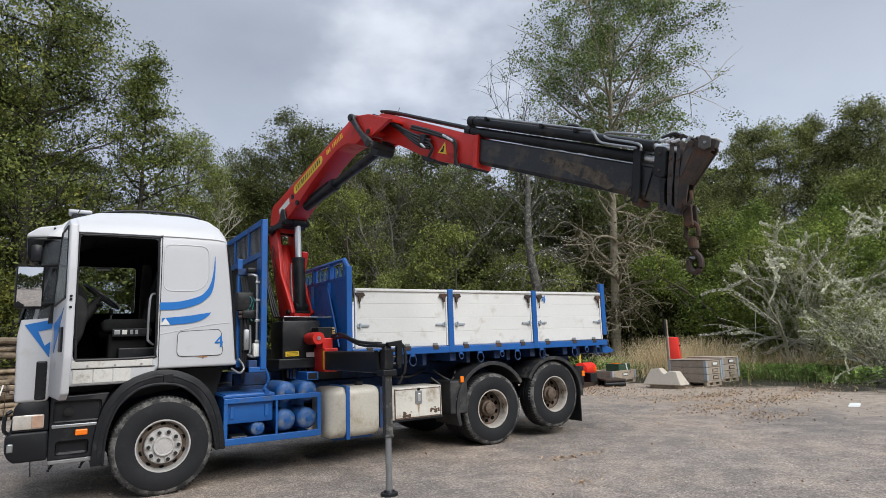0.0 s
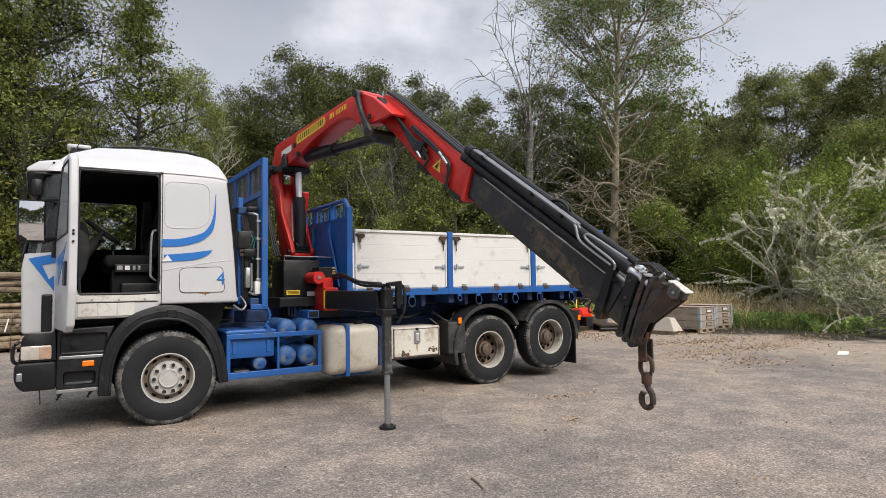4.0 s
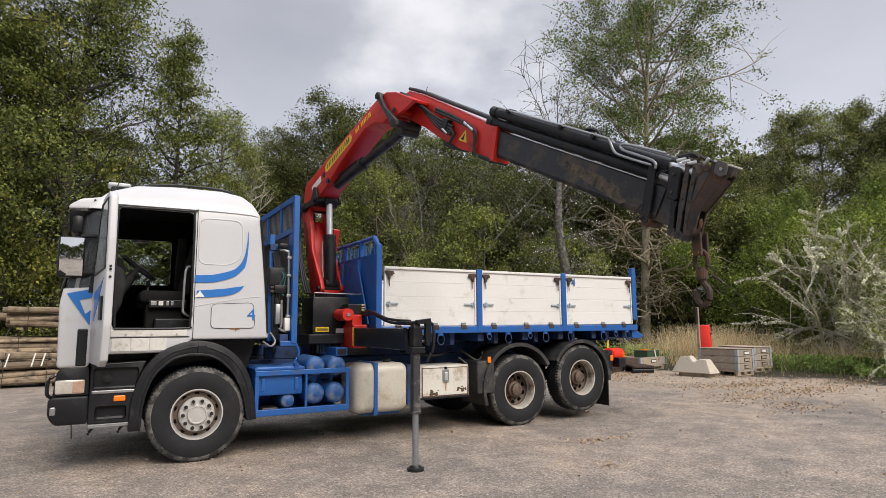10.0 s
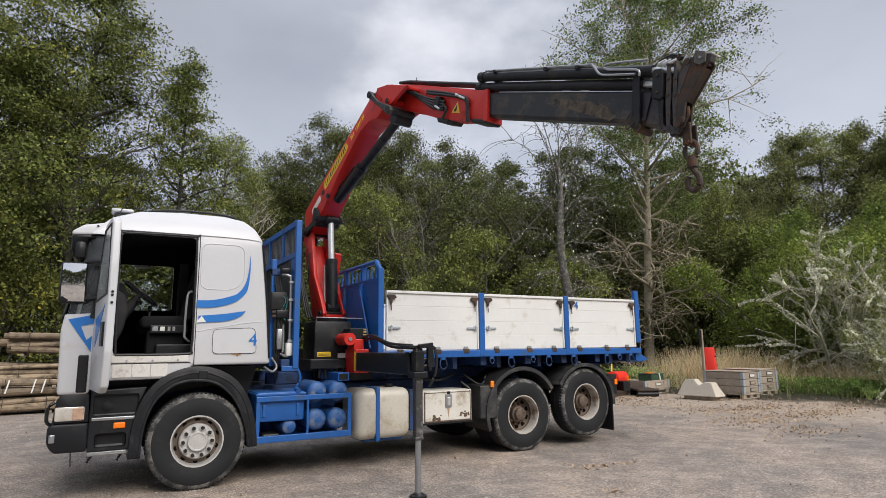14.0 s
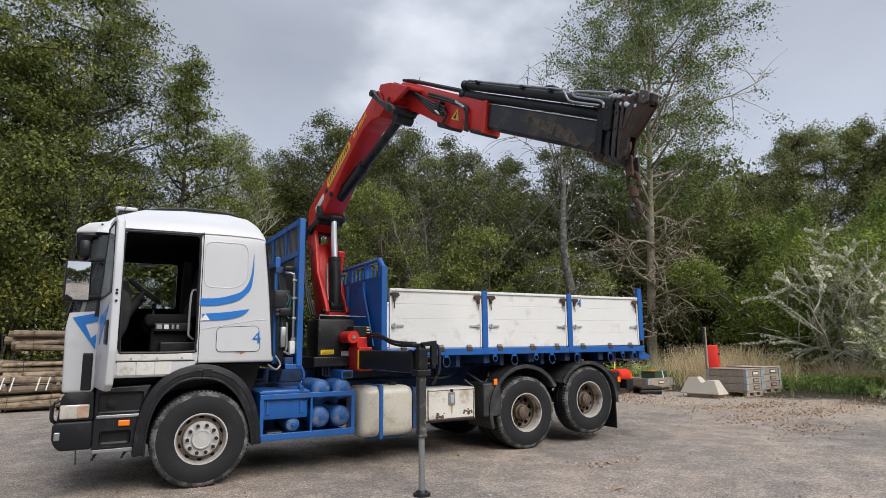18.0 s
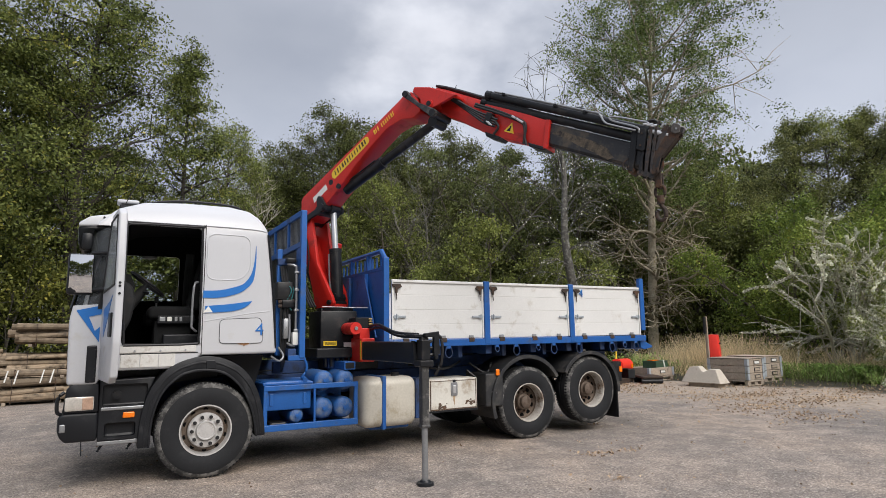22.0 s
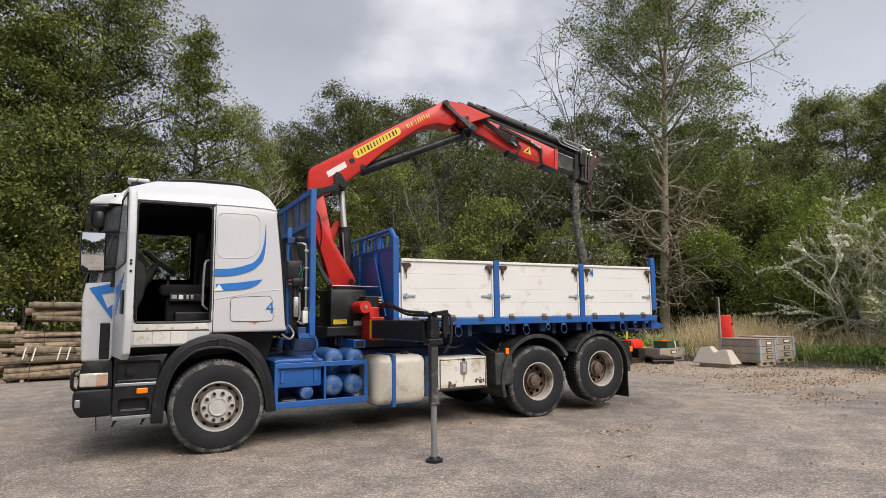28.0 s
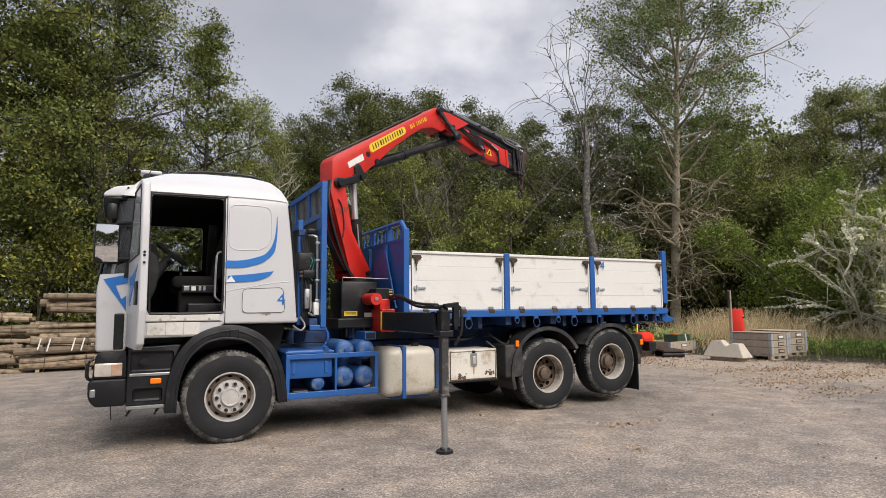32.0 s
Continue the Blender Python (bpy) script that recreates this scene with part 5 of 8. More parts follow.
for y in (-0.73, -0.48):
    part("control_stalk", rod((-0.7, -0.6, 2.08), (-0.62, y, 2.06), 0.012, 8), BLACK, dash)
for k in range(3):
    part("dash_switch", box(-0.775, -0.755, -0.3 + 0.07 * k, -0.25 + 0.07 * k, 1.96, 2.0, 0.004), STEEL, dash)
sw = B()
sw.verts.ensure_lookup_table()
ring = [(0.22 * math.cos(2 * math.pi * k / 24), 0.22 * math.sin(2 * math.pi * k / 24), 0) for k in range(25)]
tube(ring, 0.016, 7, sw)
rod((-0.2, 0, 0), (0.2, 0, 0), 0.014, 6, bm=sw)
rod((0, 0, -0.3), (0, 0, 0.01), 0.03, 10, bm=sw)
sw.transform(pose(-0.63, -0.6, 2.17, 0, 38, 0))
part("steering_wheel", sw, BLACK, truck, "black steering wheel")
part("gear_lever", rod((-0.52, -0.15, 1.5), (-0.5, -0.2, 1.98), 0.012, 8), STEEL, truck)
smooth(part("gear_knob", rod((-0.5, -0.2, 1.97), (-0.5, -0.2, 2.05), 0.024, 10), GREY_PLASTIC, truck))
part("bunk", box(0.05, 0.6, -1.1, 1.1, 1.6, 1.8, 0.05), SEAT, truck)
CURTAIN = mat("grey_curtain", (0.1, 0.1, 0.1), 0.95, 0, 5, 0.25, 120, 0.3)
for k in range(4):
    part("curtain", tube(soft([(-0.06 + 0.035 * k, 0.98, 1.98), (-0.055 + 0.03 * k, 1.02, 2.3), (-0.03 + 0.02 * k, 1.04, 2.76)], 3), 0.03, 8), CURTAIN, truck, "grey gathered curtain")
part("seat_belt", prism([(-0.075, 1.7), (-0.03, 1.7), (0.03, 2.6), (-0.01, 2.6)], -1.15, -1.14), CURTAIN, truck, "grey seat belt")
part("belt_anchor", box(-0.03, 0.05, -1.16, -1.12, 2.56, 2.68, 0.015), BLACK, truck)
smooth(part("ceiling_lamp", rod((-0.58, 0.3, 2.585), (-0.58, 0.3, 2.61), 0.09, 18), STEEL, truck, "round cab lamp"))

# on the roof
bar = smooth(part("roof_beacon", box(-1.0, -0.77, -0.75, -0.5, 3.105, 3.145, 0.018), WHITE, truck, "white roof beacon housing"))
part("beacon_mount", box(-0.97, -0.78, -0.72, -0.53, 3.02, 3.09, 0.01), GREY_PLASTIC, bar)
part("roof_hatch", prism([(-0.62, 3.1), (-0.4, 3.145), (0.2, 3.14), (0.4, 3.09), (0.38, 3.07), (-0.6, 3.08)], -0.5, 0.5, 0.01), BLACK, truck, "black roof hatch")
for p, q in (((-0.98, -0.95, 2.9), (-0.62, -0.8, 3.75)), ((-0.5, 0.3, 3.1), (-0.2, 0.5, 3.5)), ((0.35, 0.2, 3.08), (0.25, 0.3, 3.6))):
    part("antenna", rod(p, q, 0.005, 6), HOSE, truck, "thin whip antenna")

# lamp bracket behind the last wheel
lb = part("rear_lamp_box", box(6.3, 6.5, -1.1, -0.92, 0.71, 1.03, 0.012), BLACK, truck, "black rear lamp bracket")
part("side_marker", box(6.44, 6.505, -1.115, -1.09, 0.86, 0.95, 0.008), ORANGE, lb, "orange marker lens")


# ---- the loader crane ----
crane = thing("loader_crane", SLEW[0], SLEW[1], 0, label="red knuckle-boom loader crane mounted behind the truck cab", category="crane")
CRANE_PARTS = {}


def cbox(x0, x1, y0, y1, z0, z1, bevel=0.01):
    """A box given in the truck's space, for the crane's space."""
    return box(x0 - SLEW[0], x1 - SLEW[0], y0, y1, z0, z1, bevel)


# base, cabinet and outrigger
base = part("base_frame", cbox(1.5, 2.35, -0.55, 0.55, 1.06, 1.5), BLACK, crane, "black crane base frame")
smooth(part("slew_housing", rod((0, 0, 1.4), (0, 0, 1.92), 0.27, 28), BLACK, base))
part("base_beam", cbox(1.55, 1.72, -0.75, 0.75, 1.1, 1.3), NAVY, base)
part("square_tube", cbox(1.63, 1.78, -1.16, -0.6, 1.1, 1.2, 0.006), BLUE, base, "blue square tube")
part("tube_mouth", cbox(1.645, 1.765, -1.162, -1.15, 1.112, 1.188, 0), BLACK, base)
cab_ = smooth(part("oil_tank", cbox(1.42, 1.93, -0.82, -0.3, 1.36, 1.86, 0.02), BLACK, crane, "black hydraulic oil tank"))
part("tank_foot", cbox(1.36, 1.98, -0.86, -0.3, 1.24, 1.37, 0.015), BLACK, cab_)
part("tank_rail", tube([(1.43 - SLEW[0], -0.84, 1.86), (1.43 - SLEW[0], -0.84, 1.91), (1.95 - SLEW[0], -0.84, 1.9), (2.3 - SLEW[0], -0.84, 1.9)], 0.007, 6), STEEL, cab_)
part("yellow_label", cbox(1.46, 1.64, -0.829, -0.81, 1.4, 1.46, 0), YELLOW, cab_, "yellow label")
for k in range(3):
    part("label_line", cbox(1.475, 1.625, -0.832, -0.82, 1.413 + 0.015 * k, 1.418 + 0.015 * k, 0), BLACK, cab_)
part("white_label", cbox(1.74, 1.89, -0.829, -0.81, 1.38, 1.44, 0), PALE, cab_, "white label")
for k in range(6):
    part("hose_end", rod((1.5 + 0.08 * k - SLEW[0], -0.8, 1.24), (1.5 + 0.08 * k - SLEW[0], -0.8, 1.13), 0.018, 8), BLACK, cab_)
sleeve = part("outrigger_sleeve", cbox(1.845, 2.03, -1.2, 1.0, 1.19, 1.49, 0.012), RED, crane, "red outrigger sleeve")
part("warning_edge", cbox(1.84, 1.852, -1.19, -1.155, 1.22, 1.46, 0), YELLOW, sleeve)
smooth(part("slew_motor", rod((1.77 - SLEW[0], -1.2, 1.62), (1.77 - SLEW[0], -0.85, 1.62), 0.078, 24), RED, crane, "red slew motor"))
part("motor_bolt", rod((1.77 - SLEW[0], -1.215, 1.62), (1.77 - SLEW[0], -1.2, 1.62), 0.025, 8), STEEL, crane)
part("motor_bracket", cbox(1.84, 1.98, -1.15, -0.9, 1.48, 1.62), RED, crane)
vb = part("valve_block", cbox(1.8, 2.02, -1.1, -0.85, 1.62, 1.76, 0.008), BLACK, crane, "valve block with brass spools")
for k in range(5):
    part("valve_spool", cbox(1.98, 2.03, -1.12, -1.02, 1.6 + 0.033 * k, 1.62 + 0.033 * k, 0.004), mat("brass", (0.45, 0.33, 0.14), 0.4, 0.8, 6, 0.1, 60, 0) if k == 0 else bpy.data.materials["brass"], vb)
beam = part("outrigger_beam", cbox(1.85, 2.03, -2.72, -1.1, 1.22, 1.45, 0.012), BLACK, crane, "black outrigger beam")
leg = part("support_leg", cbox(1.876, 1.96, -2.842, -2.758, 0.585, 1.5, 0.012), mat("scuffed_leg", (0.06, 0.06, 0.06), 0.5, 0.4, 5, 0.3, 60, 0.15, (0.25, 0.24, 0.22), 0.35, 9), crane, "scuffed grey support leg")
part("leg_collar", cbox(1.838, 1.998, -2.88, -2.72, 1.195, 1.26, 0.01), BLACK, leg)
part("leg_head", cbox(1.868, 1.968, -2.86, -2.735, 1.26, 1.47, 0.008), BLACK, leg)
part("leg_cover", prism([(2.0 - SLEW[0], 1.3), (1.995 - SLEW[0], 1.36), (2.0 - SLEW[0], 1.5), (1.9 - SLEW[0], 1.5), (1.89 - SLEW[0], 1.54), (2.06 - SLEW[0], 1.56), (2.07 - SLEW[0], 1.32)], -2.89, -2.84, 0.006), BLACK, leg, "black hose cover")
part("leg_cap", cbox(1.79, 2.06, -2.84, -2.62, 1.5, 1.53, 0.006), BLACK, leg)
part("leg_wedge", prism([(1.845 - SLEW[0], 1.22), (1.815 - SLEW[0], 1.46), (1.85 - SLEW[0], 1.46), (1.878 - SLEW[0], 1.22)], -2.74, -2.7, 0.004), BLACK, leg)
for z in (1.31, 1.38, 1.45):
    part("leg_fitting", rod((1.955 - SLEW[0], -2.83, z), (2.005 - SLEW[0], -2.84, z + 0.01), 0.017, 8), BLACK, leg)
part("leg_valve", rod((2.03 - SLEW[0], -2.87, 1.27), (2.03 - SLEW[0], -2.87, 1.33), 0.022, 10), BLACK, leg)
part("leg_bracket", cbox(1.87, 1.966, -2.85, -2.752, 0.57, 0.605), leg.data.materials[0], leg)
smooth(part("leg_rod", rod((-0.014, -2.8, 0.03), (-0.014, -2.8, 0.62), 0.032, 18), STEEL, leg, "grey steel ram"))
smooth(part("foot_plate", lathe([(0.0, 0.05), (0.05, 0.05), (0.06, 0.035), (0.088, 0.028), (0.092, 0.0), (0.0, 0.0)], 28), BLACK, leg, "round black foot plate")).matrix_basis = pose(-0.014, -2.8, 0.0) @ Matrix.Rotation(radians(90), 4, "X")
for k, pts in enumerate(([(0.06, -1.1, 1.64), (0.02, -1.5, 1.66), (0.02, -2.0, 1.56), (0.02, -2.6, 1.53)], [(0.06, -1.1, 1.6), (0.05, -1.5, 1.62), (0.05, -2.0, 1.52), (0.06, -2.6, 1.5)], [(0.1, -2.6, 1.52), (0.16, -2.85, 1.5), (0.17, -2.85, 1.25), (0.12, -2.8, 1.1)])):
    part("hydraulic_hose", tube(soft(pts, 5), 0.017, 7), HOSE, crane)

# column
colp = [(-0.6, 3.33), (-0.5, 3.4), (-0.4, 3.34), (-0.36, 3.2), (-0.24, 2.6), (0.06, 2.1), (0.1, 2.0), (0.04, 1.92), (-0.28, 1.92), (-0.3, 2.1), (-0.46, 2.6), (-0.63, 3.18)]
cb = prism(colp, -0.19, -0.13, 0.01)
prism(colp, 0.13, 0.19, 0.01, bm=cb)
prism([(-0.62, 3.1), (-0.57, 3.1), (-0.4, 2.6), (-0.22, 2.1), (-0.3, 2.05), (-0.46, 2.6)], -0.14, 0.14, 0.004, bm=cb)
box(-0.28, 0.06, -0.14, 0.14, 1.9, 2.0, 0.004, bm=cb)
column = CRANE_PARTS["column"] = smooth(part("column", cb, RED, crane, "red slewing column"))
part("turntable", rod((-0.02, 0, 1.86), (-0.02, 0, 1.93), 0.29, 32), BLACK, column)
for u, z, r in ((0.03, 2.01, 0.035), (-0.483, 3.287, 0.06)):
    part("column_pin", rod((u, -0.225, z), (u, 0.225, z), r, 18), BLACK, column)
part("guide_lug", prism([(-0.3, 2.7), (-0.18, 2.95), (-0.1, 2.92), (-0.2, 2.6)], 0.1, 0.2, 0.01), RED, column)
for k in range(6):
    y = -0.25 + 0.022 * k if k < 3 else -0.09 + 0.06 * (k - 3)
    part("column_hose", tube(soft([(-0.66, y, 3.3), (-0.69 + 0.01 * k, y, 3.0), (-0.6, y, 2.6), (-0.42 + 0.02 * k, y, 2.15), (-0.3 + 0.03 * k, y, 1.95)], 5), 0.017, 7), HOSE, column)
part("column_pipe", tube(soft([(-0.5, -0.2, 3.05), (-0.44, -0.205, 2.95), (-0.4, -0.205, 2.7), (-0.42, -0.2, 2.5)], 4), 0.01, 6), HOSE, column)

# main boom
mb = prism([(-0.08, -0.04), (-0.1, 0.06), (0.05, 0.33), (0.12, 0.365), (1.3, 0.385), (2.3, 0.405), (2.45, 0.42), (2.53, 0.36), (2.56, 0.2), (2.5, 0.02), (2.36, 0.02), (2.2, 0.14), (1.95, 0.2), (1.6, 0.17), (1.2, 0.115), (0.8, 0.02), (0.5, -0.03), (0.2, -0.06)], -0.195, 0.125, 0.014, 2)
main = CRANE_PARTS["main_boom"] = smooth(part("main_boom", mb, RED, crane, "red main boom with decals"))
LINK_GREY = mat("worn_link_steel", (0.032, 0.033, 0.036), 0.42, 0.3, 5, 0.3, 60, 0.15, (0.13, 0.12, 0.11), 0.34, 7)
for y0, y1 in ((-0.235, -0.197), (0.127, 0.165)):
    part("foot_linkage", prism([(-0.1, 0.0), (-0.08, 0.06), (-0.02, 0.09), (0.1, 0.03), (0.3, 0.0), (0.35, 0.12), (0.41, 0.15), (0.46, 0.1), (0.47, -0.06), (0.42, -0.12), (0.3, -0.1), (0.1, -0.06), (-0.04, -0.07)], y0, y1, 0.01), BLACK, main, "black foot linkage plate")
    part("elbow_link", prism([(2.41, 0.34), (2.42, 0.385), (2.45, 0.405), (2.49, 0.395), (2.51, 0.36), (2.505, 0.3), (2.565, 0.1), (2.7, -0.13), (2.725, -0.18), (2.71, -0.23), (2.665, -0.245), (2.62, -0.22), (2.605, -0.17), (2.52, 0.07), (2.44, 0.28)], y0 - 0.03 if y0 < 0 else 0.085, y1 - 0.02 if y0 < 0 else 0.115, 0.01), LINK_GREY, main, "worn dark steel elbow link")
for x, z, r in ((-0.01, 0.0, 0.05), (0.4, -0.06, 0.05), (2.46, 0.35, 0.045), (2.67, -0.19, 0.05)):
    part("link_pin", rod((x, -0.28, z), (x, 0.18 if x < 2 else 0.12, z), r, 16), BLACK, main)
part("cross_tube", rod((0.3, -0.23, -0.05), (0.3, 0.16, -0.05), 0.07, 16), BLACK, main)
part("boom_hole", rod((0.7, -0.2, 0.195), (0.7, -0.19, 0.195), 0.042, 20), BLACK, main)
part("boom_bolt", rod((0.8, -0.215, 0.04), (0.8, -0.19, 0.04), 0.04, 16), BLACK, main)
part("white_plate", prism([(0.27, 0.13), (0.28, 0.215), (0.6, 0.235), (0.59, 0.145)], -0.1985, -0.19), PALE, main, "white blank plate")
yp = part("yellow_plate", prism([(0.79, 0.19), (0.76, 0.23), (0.77, 0.29), (0.81, 0.32), (1.56, 0.355), (1.6, 0.33), (1.6, 0.27), (1.56, 0.235)], -0.1985, -0.19), YELLOW, main, "yellow oval plate with dark lettering bars")
PLATE_DARK_INK = mat("plate_dark", (0.05, 0.035, 0.01), 0.5, 0, 40, 0.5, 90, 0)


def bars(n, x, z, w, h, slope, material, owner, seed):
    """Plain upright bars of mixed breadth, the size of a row of letters that is not spelt out."""
    br = random.Random(seed)
    for k in range(n):
        x0, z0, g = x + k * w, z + k * w * slope, w * br.choice((0.3, 0.4, 0.55))
        part("letter_bar", prism([(x0, z0), (x0 + g, z0), (x0 + g + 0.14 * w, z0 + h), (x0 + 0.14 * w, z0 + h)], -0.2012, -0.19), material, owner)


bars(13, 0.83, 0.222, 0.0565, 0.075, 0.055, PLATE_DARK_INK, yp, 4)
bars(3, 1.72, 0.268, 0.04, 0.066, 0.03, YELLOW, main, 6)
bars(7, 1.88, 0.273, 0.04, 0.066, 0.03, YELLOW, main, 8)
part("boom_top_hose", tube(soft([(0.1, -0.02, 0.4), (1.2, -0.02, 0.42), (2.4, 0.0, 0.45)], 4), 0.015, 6), HOSE, main)

# outer boom
ob_ = prism([(-0.22, 0.14), (-0.2, 0.24), (-0.15, 0.27), (0.0, 0.275), (0.4, 0.255), (1.62, 0.185), (1.69, 0.19), (1.71, 0.18), (1.79, -0.145), (1.74, -0.157), (1.5, -0.145), (1.2, -0.165), (0.8, -0.14), (0.4, -0.085), (0.15, -0.07), (-0.04, -0.07)], 0.015, 0.215, 0.012, 2)
outer = CRANE_PARTS["outer_boom"] = smooth(part("outer_boom", ob_, RED, crane, "red outer boom"))
for y0, y1 in ((-0.2, -0.15), (0.24, 0.28)):
    part("elbow_ear", prism([(-0.36, 0.1), (-0.35, 0.17), (-0.1, 0.215), (0.38, 0.2), (0.05, -0.06), (-0.06, -0.12), (-0.14, -0.06), (-0.18, 0.03)], y0, y1, 0.008), RED, outer, "red pointed elbow ear")
part("ear_web", prism([(-0.34, 0.12), (-0.34, 0.17), (-0.1, 0.213), (0.36, 0.2), (0.36, 0.17)], -0.16, 0.25, 0.004), RED, outer)
part("elbow_pin", rod((0, -0.215, 0), (0, 0.29, 0), 0.055, 20), RED, outer)
part("pin_cap", rod((0, -0.225, 0), (0, -0.2, 0), 0.035, 12), BLACK, outer)
smooth(part("knuckle_joint", rod((0.09, -0.13, -0.2), (0.09, 0.12, -0.2), 0.075, 20), BLACK, outer, "black cylinder knuckle"))
part("housing_rim", prism([(1.65, 0.185), (1.71, 0.197), (1.8, -0.148), (1.745, -0.166)], 0.0, 0.23, 0.006), RED, outer)
part("wear_shoe", prism([(0.86, -0.14), (1.12, -0.155), (1.09, -0.2), (0.9, -0.195)], 0.0, 0.23, 0.01), BLACK, outer)
part("wear_shoe", prism([(1.52, -0.135), (1.8, -0.135), (1.77, -0.178), (1.55, -0.178)], 0.0, 0.23, 0.01), BLACK, outer)
w_ = part("warning_triangle", prism([(1.13, -0.075), (1.28, -0.075), (1.205, 0.055)], 0.009, 0.016), YELLOW, outer, "yellow warning triangle")
part("triangle_mark", prism([(1.19, -0.06), (1.22, -0.06), (1.212, 0.01), (1.198, 0.01)], 0.007, 0.012), BLACK, w_)
part("triangle_mark", prism([(1.165, -0.06), (1.19, -0.06), (1.2, -0.03), (1.19, -0.02)], 0.007, 0.012), BLACK, w_)
part("side_valve", box(0.83, 0.92, -0.06, 0.02, -0.04, 0.1, 0.008), BLACK, outer)
for k in range(4):
    part("outer_hose", tube(soft([(-0.1, -0.13 + 0.03 * k, 0.22), (0.25, -0.09 + 0.02 * k, 0.17 - 0.012 * k), (0.6, -0.045, 0.09 - 0.02 * k), (0.85, -0.04, 0.06 - 0.035 * k), (1.0, -0.02, 0.04 - 0.03 * k)], 4), 0.015, 6), HOSE, outer)
for pts in ([(0.6, -0.03, 0.17), (0.95, -0.02, 0.15), (1.3, -0.015, 0.11), (1.42, -0.015, 0.06), (1.46, -0.015, -0.08), (1.52, -0.01, -0.17)], [(0.6, -0.03, 0.14), (1.0, -0.02, 0.12), (1.34, -0.015, 0.08), (1.43, -0.015, 0.0), (1.48, -0.01, -0.17)], [(0.95, -0.02, 0.02), (1.05, -0.02, -0.04), (1.02, -0.02, -0.15)]):
    part("outer_hose", tube(soft(pts, 4), 0.017, 7), HOSE, outer)
for x in (1.2, 1.27, 1.33):
    part("hose_coupling", rod((x, -0.035, 0.125 - 0.25 * (x - 1.2)), (x + 0.055, -0.035, 0.11 - 0.25 * (x - 1.2)), 0.014, 8), CHROME, outer)
for x in (0.88, 0.9):
    part("hose_coupling", rod((x, -0.07, -0.02), (x + 0.07, -0.06, -0.05), 0.01, 8), CHROME, outer)
for y in (0.03, 0.09, 0.15):
    part("top_rail", tube(soft([(-0.17, y, 0.295), (0.1, y, 0.305), (0.6, y, 0.285), (1.7, y, 0.245)], 3), 0.021, 7), HOSE, outer)
part("whip_wire", rod((0.1, 0.1, 0.28), (0.1, 0.1, 0.38), 0.004, 5), HOSE, outer)

# first extension, with the cylinders on its back
eb = bmesh.new()
prof = [(0.035, -0.07), (0.055, -0.103), (0.175, -0.103), (0.195, -0.07), (0.195, 0.15), (0.18, 0.165), (0.05, 0.165), (0.035, 0.15)]
va = [eb.verts.new((-2.15, y, z)) for y, z in prof]
vb_ = [eb.verts.new((0.0, y, z)) for y, z in prof]
for i in range(8):
    eb.faces.new((va[i], va[(i + 1) % 8], vb_[(i + 1) % 8], vb_[i]))
eb.faces.new(va)
eb.faces.new(vb_)
bmesh.ops.recalc_face_normals(eb, faces=eb.faces[:])
ext = CRANE_PARTS["extension"] = part("extension", eb, BOOM_BLACK, crane, "black telescopic extension with worn patches")
part("worn_patch", prism([(-1.15, 0.05), (-1.05, 0.1), (-0.85, 0.09), (-0.6, 0.075), (-0.4, 0.03), (-0.3, -0.05), (-0.36, -0.09), (-0.55, -0.05), (-0.75, -0.02), (-0.95, 0.03)], 0.0335, 0.036), mat("worn_steel", (0.13, 0.1, 0.066), 0.55, 0.2, 7, 0.5, 60, 0.2, (0.03, 0.03, 0.031), 0.62, 7), ext, "ochre worn paint patch")
part("bright_edge", box(-1.9, -0.15, 0.04, 0.06, 0.164, 0.17), CHROME, ext)
part("collar", prism([(-0.1, -0.145), (-0.125, -0.03), (-0.155, 0.1), (-0.2, 0.29), (-0.19, 0.3), (-0.13, 0.3), (-0.12, 0.26), (-0.085, 0.12), (-0.07, 0.08), (-0.045, -0.03), (-0.03, -0.145)], 0.0, 0.22, 0.008), BLACK, ext, "black extension collar")
part("collar_lug", rod((-0.05, 0.01, -0.14), (-0.05, 0.2, -0.14), 0.036, 14), RUST, ext)
part("lug_hole", rod((-0.05, 0.005, -0.14), (-0.05, 0.0101, -0.14), 0.014, 10), HOSE, ext)
part("chain_loop", tube(soft([(-0.12, -0.01, -0.02), (-0.15, -0.02, -0.1), (-0.11, -0.02, -0.16), (-0.08, -0.01, -0.1)], 3), 0.008, 6), RUST, ext)
for a, b, y, z, r, n in ((-2.2, -0.02, 0.02, 0.325, 0.048, "extension_cylinder"), (-2.25, -0.1, 0.06, 0.225, 0.05, "extension_cylinder"), (-2.1, -0.05, 0.15, 0.35, 0.042, "extension_cylinder"), (-2.15, -0.1, 0.18, 0.24, 0.046, "extension_cylinder")):
    c = smooth(part(n, rod((a, y, z), (b, y, z), r, 18), BLACK, ext, "black extension cylinder"))
    part("cylinder_end", rod((a - 0.03, y, z), (a + 0.05, y, z), r + 0.008, 14), BLACK, c)
    part("cylinder_rod", rod((b - 0.02, y, z), (b + 0.22, y, z), r * 0.55, 12), CHROME, c, "chrome rod")
for dy in (0.0, 0.045):
    part("steel_pipe", tube(soft([(-2.1, -0.03 + dy, 0.375), (-0.75, -0.03 + dy, 0.385), (-0.62, -0.04 + dy, 0.375), (-0.52, -0.045 + dy, 0.3 + dy * 0.6), (-0.42, -0.045 + dy, 0.285 + dy * 0.6), (-0.14, -0.045 + dy, 0.285 + dy * 0.6)], 4), 0.011, 7), STEEL, ext, "bent steel pipe")
